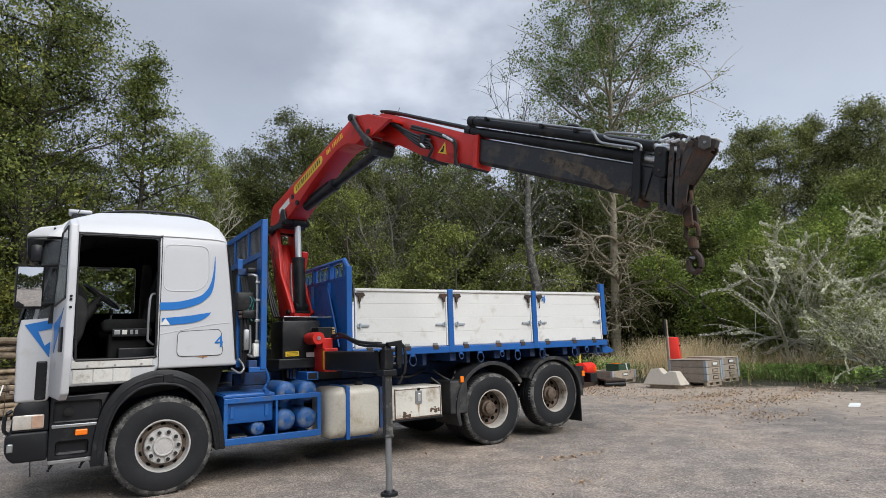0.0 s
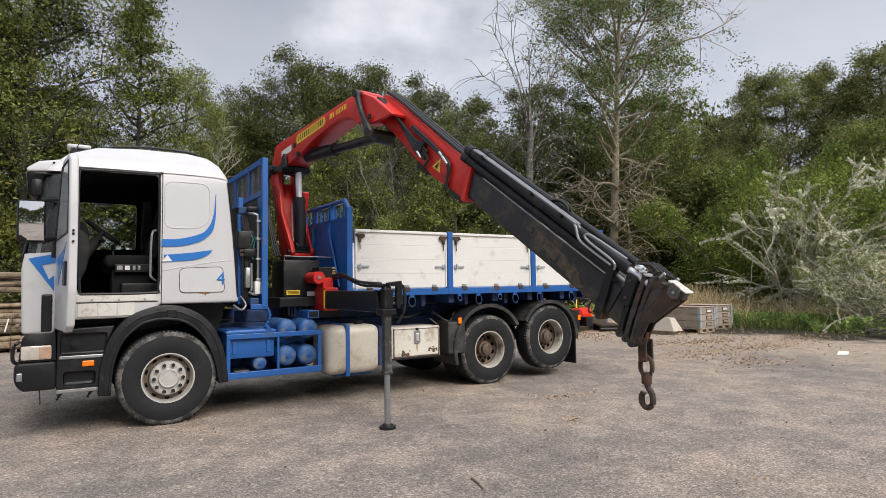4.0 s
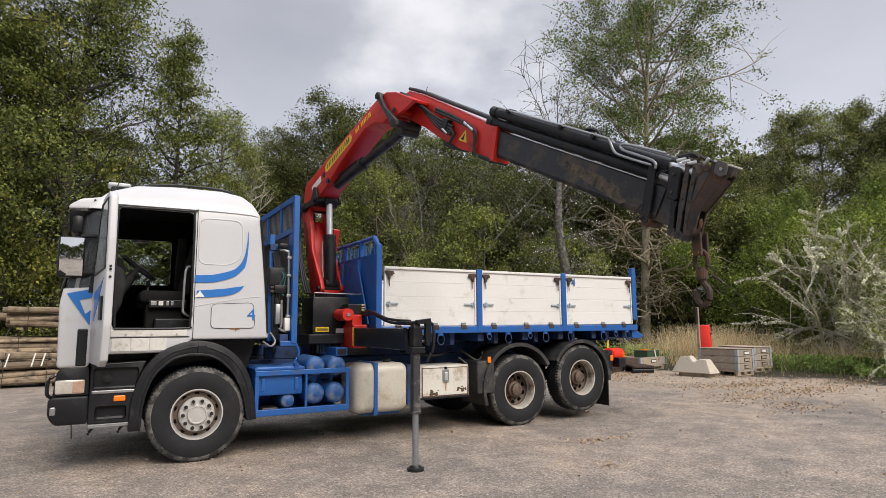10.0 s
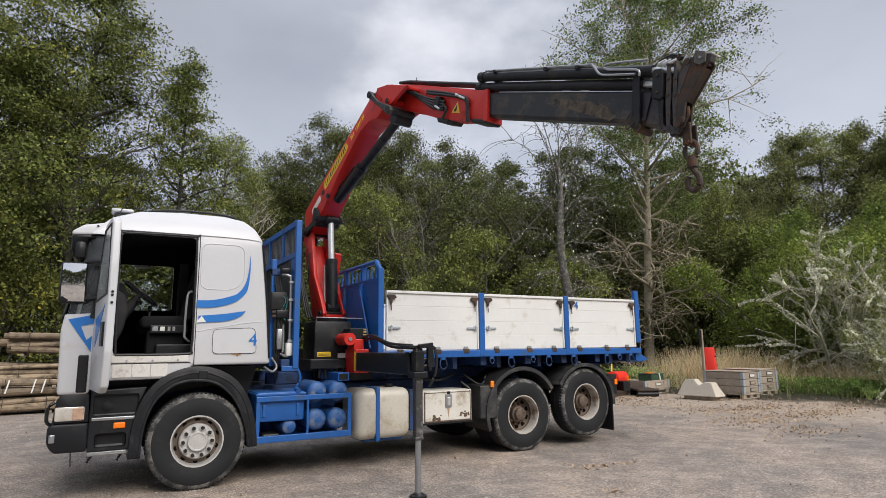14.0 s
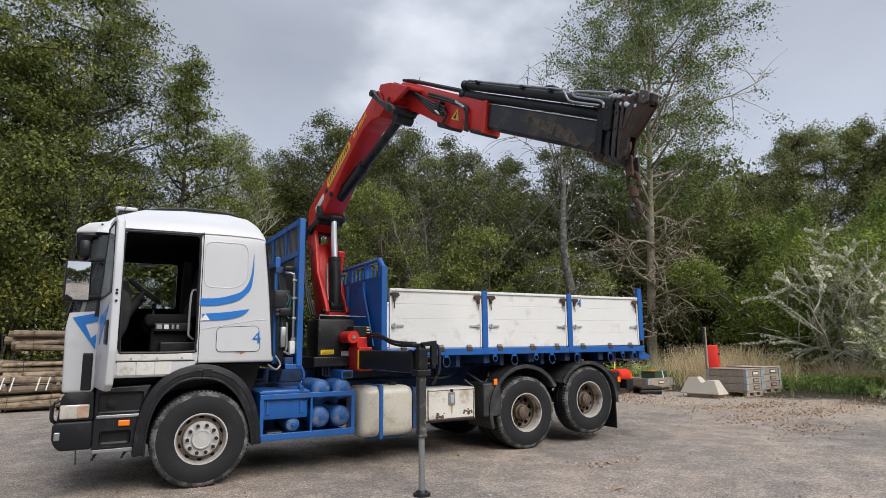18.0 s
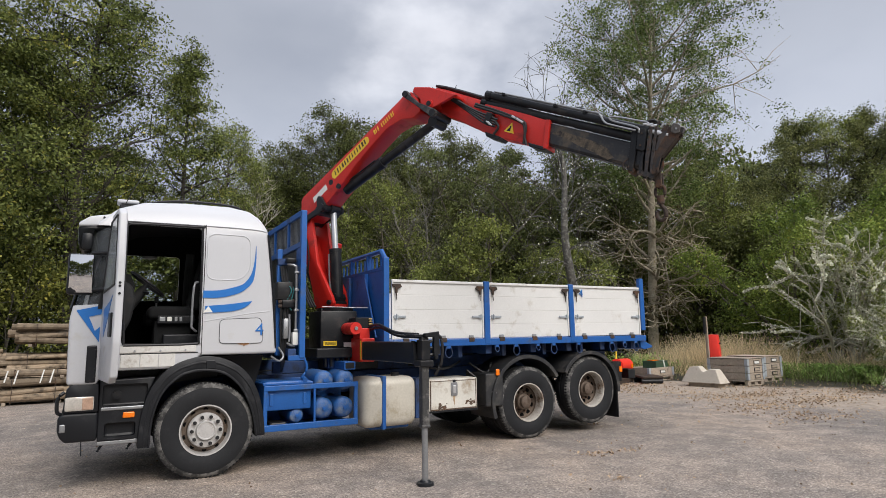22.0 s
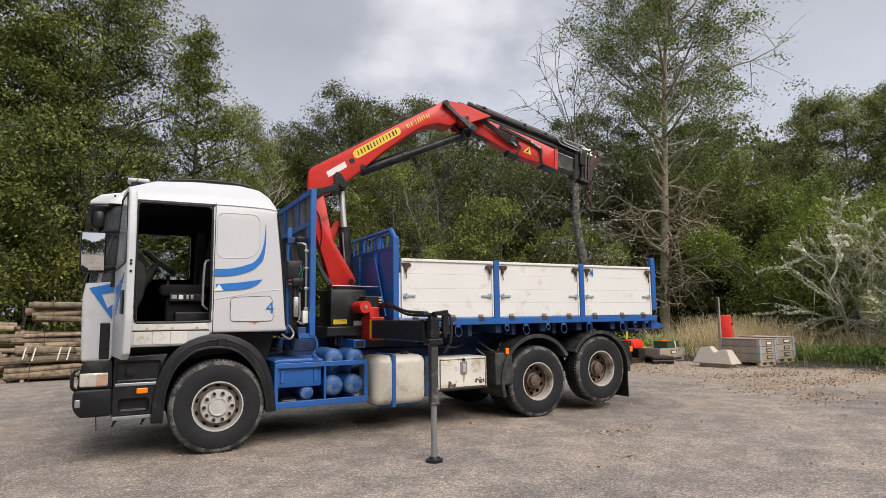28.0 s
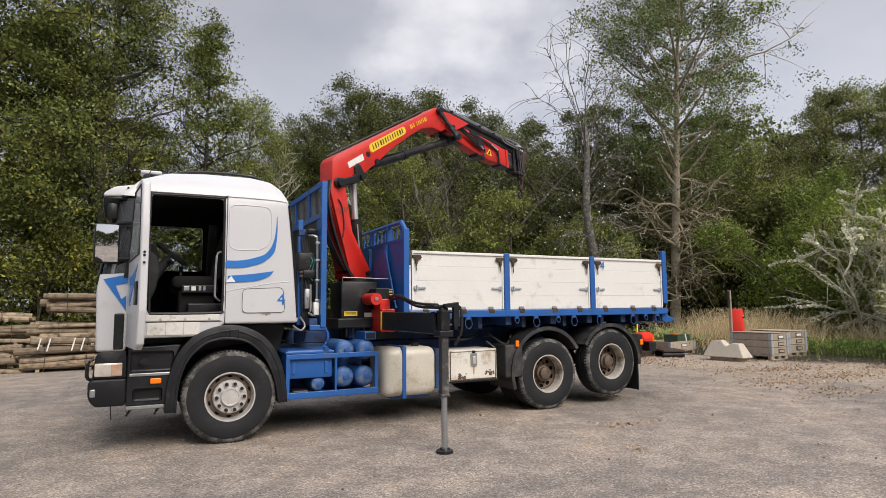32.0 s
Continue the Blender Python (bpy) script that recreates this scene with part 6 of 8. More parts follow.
part("steel_pipe", tube(soft([(-0.1, -0.04, 0.27), (-0.14, -0.045, 0.32), (-0.42, -0.045, 0.33), (-0.48, -0.045, 0.36), (-0.4, -0.04, 0.385), (-0.05, -0.04, 0.4)], 4), 0.011, 7), STEEL, ext, "bent steel pipe")
for k in range(2):
    part("hose_arch", tube(soft([(-1.05, 0.1 + 0.04 * k, 0.38), (-0.98, 0.1 + 0.04 * k, 0.42), (-0.88, 0.1 + 0.04 * k, 0.42), (-0.84, 0.1 + 0.04 * k, 0.38)], 4), 0.015, 7), HOSE, ext)
for x in (-1.95, -1.2, -0.8):
    part("pipe_clip", box(x - 0.02, x + 0.02, -0.045, 0.02, 0.35, 0.384, 0.004), BLACK, ext)
for x in (-0.95, -0.72):
    part("wear_pad", box(x - 0.05, x + 0.05, 0.045, 0.09, 0.163, 0.19, 0.006), PALE, ext, "white wear pad")

# head with the inner extension
hb = box(-0.4, 0.06, 0.05, 0.18, -0.11, 0.13, 0.01)
head = CRANE_PARTS["boom_head"] = part("boom_head", hb, BOOM_BLACK, crane, "black boom head with rusty plates")


def raked(x, z):
    """A point of the head's plates, which lean back."""
    return (x - 0.25 * z, z)


PLATE_DARK = mat("scuffed_plate", (0.045, 0.042, 0.042), 0.5, 0.25, 9, 0.4, 60, 0.3, (0.12, 0.075, 0.05), 0.4, 10)
for x0, x1, zt, m in ((-0.1, -0.052, 0.1, BLACK), (-0.035, 0.012, 0.42, PLATE_DARK), (0.026, 0.062, 0.4, PLATE_DARK)):
    hc = part("head_collar", prism([raked(x0 + 0.006, -0.12), raked(x0 + 0.002, -0.03), raked(x0 - 0.004, 0.07), raked(x0 + 0.006, zt - 0.04), raked(x0 + 0.02, zt), raked(x1 - 0.004, zt - 0.01), raked(x1, 0.07), raked(x1 - 0.008, 0.03), raked(x1 - 0.004, -0.12)], -0.008, 0.22, 0.005), m, head, "black scuffed head collar")
    for y in (-0.004, 0.17):
        part("collar_lug", rod((x0 + 0.06, y, -0.135), (x0 + 0.06, y + 0.05, -0.135), 0.033, 14), PLATE_DARK, hc)
    part("lug_hole", rod((x0 + 0.06, -0.008, -0.135), (x0 + 0.06, -0.004, -0.135), 0.014, 10), HOSE, hc)
    part("collar_hole", rod((x0 + 0.03, -0.0105, -0.03), (x0 + 0.03, -0.008, -0.03), 0.01, 8), HOSE, hc)
    if zt > 0.2:
        for z in (0.12, 0.25, 0.36):
            part("collar_bolt", rod((*raked(x0 + 0.02, z)[:1], -0.02, z), (*raked(x0 + 0.02, z)[:1], -0.006, z), 0.012, 8), RUST, hc)
part("valve_block", prism([raked(-0.145, 0.09), raked(-0.15, 0.3), raked(-0.13, 0.325), raked(-0.06, 0.33), raked(-0.05, 0.3), raked(-0.05, 0.105), raked(-0.07, 0.085)], -0.03, 0.05, 0.008), BLACK, head, "black hose bracket")
for z in (0.14, 0.27):
    part("valve_bolt", rod((-0.1 - 0.25 * z, -0.04, z), (-0.1 - 0.25 * z, -0.028, z), 0.011, 8), RUST, head)
for y0, y1 in ((-0.002, 0.02), (0.1, 0.122)):
    hp = part("head_plate", prism([(0.062, -0.13), (0.047, 0.0), (0.024, 0.1), (0.004, 0.3), (0.014, 0.385), (0.1, 0.42), (0.19, 0.425), (0.222, 0.37), (0.17, 0.22), (0.118, 0.07), (0.132, -0.03), (0.146, -0.09), (0.13, -0.135), (0.09, -0.15)], y0, y1, 0.005), RUST, head, "dark rusty head plate")
    part("plate_slot", prism([(0.085, 0.06), (0.1, 0.085), (0.114, 0.06), (0.122, -0.02), (0.11, -0.05), (0.092, -0.04)], y0 - 0.002, y1 + 0.002), HOSE, hp)
    part("plate_hole", rod((0.07, y0 - 0.002, -0.01), (0.07, y1 + 0.002, -0.01), 0.011, 8), HOSE, hp)
    part("plate_band", prism([(0.03, 0.13), (0.012, 0.3), (0.05, 0.36), (0.085, 0.36), (0.05, 0.13)], y0 - 0.005, y0 - 0.001, 0.002), PLATE_DARK, hp)
part("head_web", prism([(0.05, 0.36), (0.08, 0.41), (0.18, 0.41), (0.2, 0.36)], 0.018, 0.102, 0.006), PLATE_DARK, head)
part("nose_web", prism([(0.1, 0.09), (0.19, 0.34), (0.2, 0.33), (0.112, 0.08)], 0.02, 0.1), RUST, head)
END_GREY = mat("dull_plate", (0.1, 0.092, 0.085), 0.6, 0.2, 8, 0.3, 60, 0.2, (0.05, 0.035, 0.03), 0.35, 9)
part("end_plate", prism([(0.12, 0.36), (0.105, 0.43), (0.115, 0.455), (0.185, 0.45), (0.2, 0.43), (0.21, 0.37), (0.17, 0.345)], -0.022, -0.004, 0.005), END_GREY, head, "grey end plate")
part("end_box", box(0.17, 0.235, 0.0, 0.07, 0.375, 0.435, 0.006), PLATE_DARK, head)
part("end_strip", box(0.075, 0.236, -0.002, 0.118, 0.4345, 0.446, 0.004), mat("chalky_strip", (0.55, 0.53, 0.49), 0.7, 0, 9, 0.3, 60, 0.2, (0.2, 0.16, 0.12), 0.3, 9), head, "pale worn end strip")
for k in range(3):
    part("head_nipple", rod((-0.2 + 0.045 * k, 0.0, 0.37), (-0.14 + 0.045 * k, 0.0, 0.4), 0.014, 8), CHROME, head, "bright hose nipple")
part("end_bolt", rod((0.165, -0.034, 0.4), (0.165, -0.02, 0.4), 0.011, 8), STEEL, head)
part("head_lug", rod((0.05, -0.012, 0.38), (0.05, 0.2, 0.38), 0.026, 14), RUST, head)
for k in range(4):
    part("head_fitting", rod((-0.06 + 0.035 * k, 0.02 + 0.045 * k, 0.4), (-0.04 + 0.035 * k, 0.02 + 0.045 * k, 0.45), 0.013, 8), CHROME if k % 2 else RUST, head)
    part("head_hose", tube(soft([(-0.22, 0.03 + 0.04 * k, 0.4), (-0.12, 0.03 + 0.04 * k, 0.45), (-0.05 + 0.03 * k, 0.04 + 0.04 * k, 0.43)], 3), 0.012, 6), HOSE, head)
part("head_pin", rod((0.105, -0.02, -0.1), (0.105, 0.15, -0.1), 0.026, 14), RUST, head)
part("link_loop", tube(soft([(0.16, -0.02, 0.03), (0.18, -0.02, -0.03), (0.155, -0.02, -0.1), (0.13, -0.02, -0.04)], 3), 0.012, 7), RUST, head)

# lift and knuckle cylinders
lift = CRANE_PARTS["lift_cylinder"] = smooth(part("lift_cylinder", rod((0, 0, 0), (0.72, 0, 0), 0.088, 22), BLACK, crane, "black lift cylinder barrel"))
part("gland", rod((0.68, 0, 0), (0.74, 0, 0), 0.094, 22), BLACK, lift)
part("cylinder_eye", rod((0.0, -0.1, 0), (0.0, 0.1, 0), 0.075, 16), BLACK, lift)
part("lift_pipe", tube(soft([(0.1, -0.1, 0.03), (0.3, -0.11, 0.04), (0.66, -0.1, 0.04)], 3), 0.012, 6), STEEL, lift)
lrod = CRANE_PARTS["lift_rod"] = smooth(part("lift_rod", rod((0, 0, 0), (0.95, 0, 0), 0.046, 18), CHROME, crane, "bright chrome lift rod"))
part("rod_eye", rod((0.0, -0.09, 0), (0.0, 0.09, 0), 0.07, 16), BLACK, lrod)
kb = CRANE_PARTS["knuckle_cylinder"] = smooth(part("knuckle_cylinder", rod((0, -0.03, 0), (0.74, -0.03, 0), 0.078, 22), BLACK, crane, "black knuckle cylinder barrel"))
part("gland", rod((0.7, -0.03, 0), (0.78, -0.03, 0), 0.088, 22), BLACK, kb)
part("cylinder_pipe", tube([(0.1, -0.1, 0.06), (0.7, -0.1, 0.06)], 0.011, 6), BLACK, kb)
krod = CRANE_PARTS["knuckle_rod"] = smooth(part("knuckle_rod", rod((0, -0.03, 0), (1.25, -0.03, 0), 0.06, 20), BLACK, crane, "black knuckle rod"))
part("rod_band", rod((0.42, -0.03, 0), (0.56, -0.03, 0), 0.0615, 20), HOSE, krod)
part("rod_eye", rod((0, -0.12, 0), (0, 0.1, 0), 0.075, 16), BLACK, krod)

# hook on its chain
hk = B()
for y in (-0.045, 0.045):
    prism([(-0.035, 0.03), (0.035, 0.03), (0.035, -0.17), (-0.035, -0.17)], y - 0.012, y + 0.012, 0.008, bm=hk)
chain = CRANE_PARTS["hook_chain"] = part("hook_chain", hk, RUST, crane, "rusty hook chain")
chain_y = 0.11
for v in chain.data.vertices:
    v.co.y += chain_y
part("chain_pin", rod((0, chain_y - 0.07, -0.15), (0, chain_y + 0.07, -0.15), 0.02, 12), RUST, chain)
part("chain_link", tube(soft([(0.0, chain_y, -0.12), (0.045, chain_y, -0.17), (0.045, chain_y, -0.26), (0.0, chain_y, -0.3), (-0.045, chain_y, -0.26), (-0.045, chain_y, -0.17), (0.0, chain_y, -0.12)], 4), 0.018, 8), RUST, chain)
part("swivel", rod((0, chain_y, -0.27), (0, chain_y, -0.37), 0.04, 16), RUST, chain)
part("hook", tube(soft([(0, chain_y, -0.34), (0.008, chain_y, -0.4), (0.042, chain_y, -0.46), (0.042, chain_y, -0.54), (0.0, chain_y, -0.585), (-0.042, chain_y, -0.55), (-0.046, chain_y, -0.48), (-0.03, chain_y, -0.45)], 4), 0.024, 9, radii=None), RUST, chain, "rusty lifting hook")
part("hook_latch", box(-0.05, 0.0, chain_y - 0.008, chain_y + 0.008, -0.46, -0.44, 0.003), STEEL, chain)
for o in (chain, *chain.children):
    for v in o.data.vertices:
        v.co.z *= 0.86


# ---- ground ----
def ground_mat():
    m = bpy.data.materials.new("worn_asphalt")
    m.use_nodes = True
    N, L = m.node_tree.nodes, m.node_tree.links
    bsdf = N["Principled BSDF"]
    co = N.new("ShaderNodeTexCoord")

    def noise_(scale, detail=6, rough=0.55):
        n = N.new("ShaderNodeTexNoise")
        n.inputs["Scale"].default_value, n.inputs["Detail"].default_value, n.inputs["Roughness"].default_value = scale, detail, rough
        L.new(co.outputs["Object"], n.inputs["Vector"])
        return n.outputs["Fac"]

    def ramp(fac, stops):
        r = N.new("ShaderNodeValToRGB")
        e = r.color_ramp.elements
        e[0].position, e[0].color = stops[0][0], (*stops[0][1], 1)
        e[1].position, e[1].color = stops[-1][0], (*stops[-1][1], 1)
        for p, c in stops[1:-1]:
            e.new(p).color = (*c, 1)
        L.new(fac, r.inputs["Fac"])
        return r.outputs[0]

    def mix(fac, a, b, kind="MIX"):
        x = N.new("ShaderNodeMix")
        x.data_type, x.blend_type = "RGBA", kind
        if isinstance(fac, float):
            x.inputs["Factor"].default_value = fac
        else:
            L.new(fac, x.inputs["Factor"])
        for k, v in (("A", a), ("B", b)):
            if isinstance(v, tuple):
                x.inputs[k].default_value = (*v, 1)
            else:
                L.new(v, x.inputs[k])
        return x.outputs["Result"]

    grit = N.new("ShaderNodeTexVoronoi")
    grit.inputs["Scale"].default_value = 70
    L.new(co.outputs["Object"], grit.inputs["Vector"])
    hue = N.new("ShaderNodeSeparateColor")
    L.new(grit.outputs["Color"], hue.inputs[0])
    stones = ramp(hue.outputs[0], [(0.0, (0.155, 0.137, 0.123)), (0.45, (0.27, 0.239, 0.213)), (0.86, (0.36, 0.32, 0.286)), (1.0, (0.52, 0.47, 0.425))])
    tone = ramp(noise_(0.35, 5), [(0.34, (0.7, 0.7, 0.705)), (0.5, (0.95, 0.92, 0.895)), (0.66, (1.14, 1.055, 0.975))])
    asphalt = mix(1.0, stones, tone, "MULTIPLY")
    wear = ramp(noise_(2.3, 8, 0.65), [(0.42, (0.78, 0.78, 0.78)), (0.62, (1.15, 1.12, 1.08))])
    asphalt = mix(1.0, asphalt, wear, "MULTIPLY")
    # trodden earth along the edge of the yard
    sep = N.new("ShaderNodeSeparateXYZ")
    L.new(co.outputs["Object"], sep.inputs[0])
    edge = N.new("ShaderNodeMath")
    edge.operation = "MULTIPLY_ADD"
    L.new(sep.outputs["Y"], edge.inputs[0])
    edge.inputs[1].default_value = 0.22
    L.new(sep.outputs["X"], edge.inputs[2])
    rag = N.new("ShaderNodeMath")
    rag.operation = "MULTIPLY_ADD"
    L.new(noise_(0.7, 7, 0.6), rag.inputs[0])
    rag.inputs[1].default_value = 6.0
    L.new(edge.outputs[0], rag.inputs[2])
    far = N.new("ShaderNodeMapRange")
    far.interpolation_type = "SMOOTHSTEP"
    far.inputs["From Min"].default_value, far.inputs["From Max"].default_value = 12.2, 15.5
    L.new(rag.outputs[0], far.inputs["Value"])
    earth = ramp(noise_(5.5, 9, 0.7), [(0.3, (0.19, 0.148, 0.115)), (0.5, (0.33, 0.272, 0.216)), (0.7, (0.45, 0.38, 0.305))])
    col = mix(far.outputs[0], asphalt, earth)
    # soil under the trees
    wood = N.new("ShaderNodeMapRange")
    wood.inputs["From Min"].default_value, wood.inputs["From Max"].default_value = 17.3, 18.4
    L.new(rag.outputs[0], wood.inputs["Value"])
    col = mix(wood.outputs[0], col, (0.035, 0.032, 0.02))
    # behind the yard the ground turns near-black as well, from y = 11 on
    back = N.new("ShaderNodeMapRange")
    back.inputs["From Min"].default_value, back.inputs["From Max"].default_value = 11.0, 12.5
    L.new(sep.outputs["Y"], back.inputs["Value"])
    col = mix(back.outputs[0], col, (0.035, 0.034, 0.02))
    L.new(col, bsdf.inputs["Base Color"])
    bsdf.inputs["Roughness"].default_value = 0.88
    bsdf.inputs["Specular IOR Level"].default_value = 0.35
    bp, bp2 = N.new("ShaderNodeBump"), N.new("ShaderNodeBump")
    bp.inputs["Strength"].default_value, bp.inputs["Distance"].default_value = 0.7, 0.006
    L.new(grit.outputs["Distance"], bp.inputs["Height"])
    bp2.inputs["Strength"].default_value, bp2.inputs["Distance"].default_value = 0.5, 0.04
    L.new(noise_(4.0, 6), bp2.inputs["Height"])
    L.new(bp2.outputs[0], bp.inputs["Normal"])
    L.new(bp.outputs[0], bsdf.inputs["Normal"])
    return m


gb = bmesh.new()
bmesh.ops.create_grid(gb, x_segments=40, y_segments=40, size=400)
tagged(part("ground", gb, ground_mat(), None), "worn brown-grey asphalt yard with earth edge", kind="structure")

# ---- trees ----
rng = np.random.default_rng(7)


def quads_mesh(name, verts, material):
    """A mesh of loose quads from an (n, 4, 3) array."""
    n = len(verts)
    me = bpy.data.meshes.new(name)
    me.vertices.add(4 * n)
    me.vertices.foreach_set("co", verts.reshape(-1).astype(np.float32))
    me.loops.add(4 * n)
    me.loops.foreach_set("vertex_index", np.arange(4 * n, dtype=np.int32))
    me.polygons.add(n)
    me.polygons.foreach_set("loop_start", np.arange(0, 4 * n, 4, dtype=np.int32))
    me.polygons.foreach_set("loop_total", np.full(n, 4, dtype=np.int32))
    me.update(calc_edges=True)
    me.materials.append(material)
    return me


def leaves(centres, size, up=0.5, slim=0.55):
    """Leaf quads at the centres, each turned its own way."""
    n = len(centres)
    a = rng.normal(size=(n, 3))
    a /= np.linalg.norm(a, axis=1)[:, None]
    nrm = rng.normal(size=(n, 3)) + np.array([0, 0, up * 2])
    nrm -= (nrm * a).sum(1)[:, None] * a
    nrm /= np.linalg.norm(nrm, axis=1)[:, None]
    b = np.cross(nrm, a)
    s = size * rng.uniform(0.6, 1.3, n)[:, None]
    fold = nrm * s * 0.15
    return np.stack([centres - a * s * 0.5, centres + b * s * slim * 0.5 + fold, centres + a * s * 0.5, centres - b * s * slim * 0.5 + fold], 1)


class Limbs:
    """Gathers tapered tubes for one mesh."""

    def __init__(self):
        self.v, self.f, self.n = [], [], 0

    def tube(self, pts, r0, r1, seg=5):
        pts = np.asarray(pts, float)
        k = len(pts)
        t = np.gradient(pts, axis=0)
        t /= np.linalg.norm(t, axis=1)[:, None] + 1e-9
        side = np.cross(t, [0.31, 0.17, 0.93])
        side /= np.linalg.norm(side, axis=1)[:, None] + 1e-9
        up = np.cross(side, t)
        ang = np.arange(seg) * 2 * np.pi / seg
        r = np.linspace(r0, r1, k)[:, None, None]
        ring = pts[:, None] + r * (side[:, None] * np.cos(ang)[None, :, None] + up[:, None] * np.sin(ang)[None, :, None])
        self.v.append(ring.reshape(-1, 3))
        for i in range(k - 1):
            for j in range(seg):
                a, b = self.n + i * seg + j, self.n + i * seg + (j + 1) % seg
                self.f.append((a, b, b + seg, a + seg))
        self.n += k * seg

    def mesh(self, name, material):
        me = bpy.data.meshes.new(name)
        me.from_pydata(np.concatenate(self.v).tolist(), [], self.f)
        me.polygons.foreach_set("use_smooth", [True] * len(me.polygons))
        me.materials.append(material)
        return me


def wander(p, d, length, n, bend, rise=0.0):
    """A wavering line of n points from p along d."""
    d = np.asarray(d, float) / np.linalg.norm(d)
    out = [np.asarray(p, float)]
    for _ in range(n - 1):
        d = d + rng.normal(size=3) * bend + np.array([0, 0, rise])
        d /= np.linalg.norm(d)
        out.append(out[-1] + d * length / (n - 1))
    return np.array(out)


def make_tree(name, h, r, base, trunk_r, limbs, leaf_n, leaf_size, leaf_m, bark_m, label, profile="round", rise=0.5, spread=0.33, subs=6, bend=0.16, stems=1, dead=0, lichen=0, twig=0.17, sag=0.05, group="trees", twig_r=0.004, tuft=0.085, per=60, sway=0.04, seed=1, flat=0.6, withered=0):
    global rng
    rng = np.random.default_rng(seed)
    tree = thing(name, label=label, category="shrub" if name == "shrub" else "tree", group=group)
    wood, tips, bare = Limbs(), [], []
    for st in range(stems):
        lean = rng.normal(size=2) * (sway if stems == 1 else 0.28)
        trunk = wander((rng.normal() * 0.25 * (stems > 1), rng.normal() * 0.25 * (stems > 1), -0.2), (lean[0], lean[1], 1), h * 0.96, 12, min(0.035, 0.008 + sway) if stems == 1 else 0.1)
        wood.tube(trunk, trunk_r, trunk_r * 0.12, 8)
        cnt = max(3, limbs // stems)
        for i in range(cnt):
            f = (i + rng.uniform(0, 0.9)) / cnt
            z = base + (h * 0.93 - base) * f
            k = np.interp(z / (h * 0.96), np.linspace(0, 1, 12), np.arange(12))
            p = trunk[int(k)] + (trunk[min(int(k) + 1, 11)] - trunk[int(k)]) * (k - int(k))
            prof = {"round": math.sin(math.pi * (0.16 + 0.77 * f)) ** 0.6, "cone": 1.0 - 0.92 * f, "tall": 0.65 + 0.35 * math.sin(math.pi * f) - 0.35 * f ** 3, "top": 0.35 + 0.65 * math.sin(math.pi * min(1, 0.25 + 0.7 * f)), "bush": 0.9 - 0.45 * f}[profile]
            ln = max(0.5, r * prof * rng.uniform(0.65, 1.15))
            az = i * 2.4 + rng.uniform(-0.5, 0.5) + st
            limb = wander(p, (math.cos(az), math.sin(az), rise * rng.uniform(0.3, 1.5)), ln, 6, bend, 0.04)
            lr = trunk_r * 0.32 * (1 - 0.6 * f) + 0.012
            wood.tube(limb, lr, 0.008, 5)
            for s in range(subs):
                g = 0.3 + 0.7 * (s + rng.uniform(0, 0.8)) / subs
                q = limb[min(5, int(g * 5))]
                dd = limb[-1] - limb[0]
                dd = dd / np.linalg.norm(dd) + rng.normal(size=3) * 0.7
                sub = wander(q, dd, ln * spread * rng.uniform(0.6, 1.2), 5, 0.22, sag)
                wood.tube(sub if twig_r > 0.004 else sub[[0, 2, 4]], 0.01 + lr * 0.2, twig_r, 3)
                if rng.uniform() < 0.45:
                    bare.append(sub)
                tips += [(sub[1], sub[2]), (sub[2], sub[3]), (sub[3], sub[4])]
            tips += [(limb[4], limb[5]), (limb[3], limb[4])]
            bare.append(limb[2:])
        tips += [(trunk[-2], trunk[-1])] * 2
    for i in range(dead):
        z = base * rng.uniform(0.28, 0.85)
        az = 2.4 * i + rng.uniform(-0.5, 0.5)
        long = rng.uniform() < 0.3
        limb = wander((0, 0, z), (math.cos(az), math.sin(az), rng.uniform(0.2, 1.0) if long else rng.uniform(-0.1, 0.45)), (rng.uniform(0.5, 0.72) if long else rng.uniform(0.25, 0.6)) * r, 11, 0.27, 0.02 if long else -0.03)
        wood.tube(limb, 0.075 if long else 0.045, 0.014, 5)
        bare.append(limb)
        for s in range(9 if long else 6):
            sub = wander(limb[rng.integers(2, 11)], rng.normal(size=3) + np.array([math.cos(az), math.sin(az), -0.3]), rng.uniform(0.5, 1.7), 8, 0.34, -0.05)
            wood.tube(sub, 0.024, 0.009, 4)
            bare.append(sub)
    part("trunk", wood.mesh("trunk", bark_m), None, tree, "trunk and limbs")
    if leaf_n:
        tips = np.array(tips)
        # leaves gather in flat pads round the twig ends, so that gaps stay
        pads = max(8, leaf_n // per)
        w = rng.uniform(0.15, 1, len(tips))
        k = rng.choice(len(tips), pads, p=w / w.sum())
        mid = tips[k, 0] + (tips[k, 1] - tips[k, 0]) * rng.uniform(0.3, 1.2, (pads, 1))
        girth = rng.uniform(0.55, 1.45, pads)
        q = rng.choice(pads, leaf_n, p=girth ** 2 / (girth ** 2).sum())
        off = rng.normal(size=(leaf_n, 3)) * np.array([twig, twig, twig * flat]) * girth[q][:, None]
        off[:, 2] -= 0.2 * (off[:, 0] ** 2 + off[:, 1] ** 2) / twig
        c = mid[q] + off
        part("crown", quads_mesh("crown", leaves(c, leaf_size), leaf_m), None, tree, "crown of small leaves")
    if withered:
        seg = np.concatenate([np.stack([b[:-1], b[1:]], 1) for b in bare if b[0][2] < base * 1.15])
        k = rng.integers(0, len(seg), withered)
        part("withered_leaves", quads_mesh("withered_leaves", leaves(seg[k, 0] + rng.normal(size=(withered, 3)) * 0.16, 0.1), LEAF_DRY), None, tree, "brown and olive withered leaves")
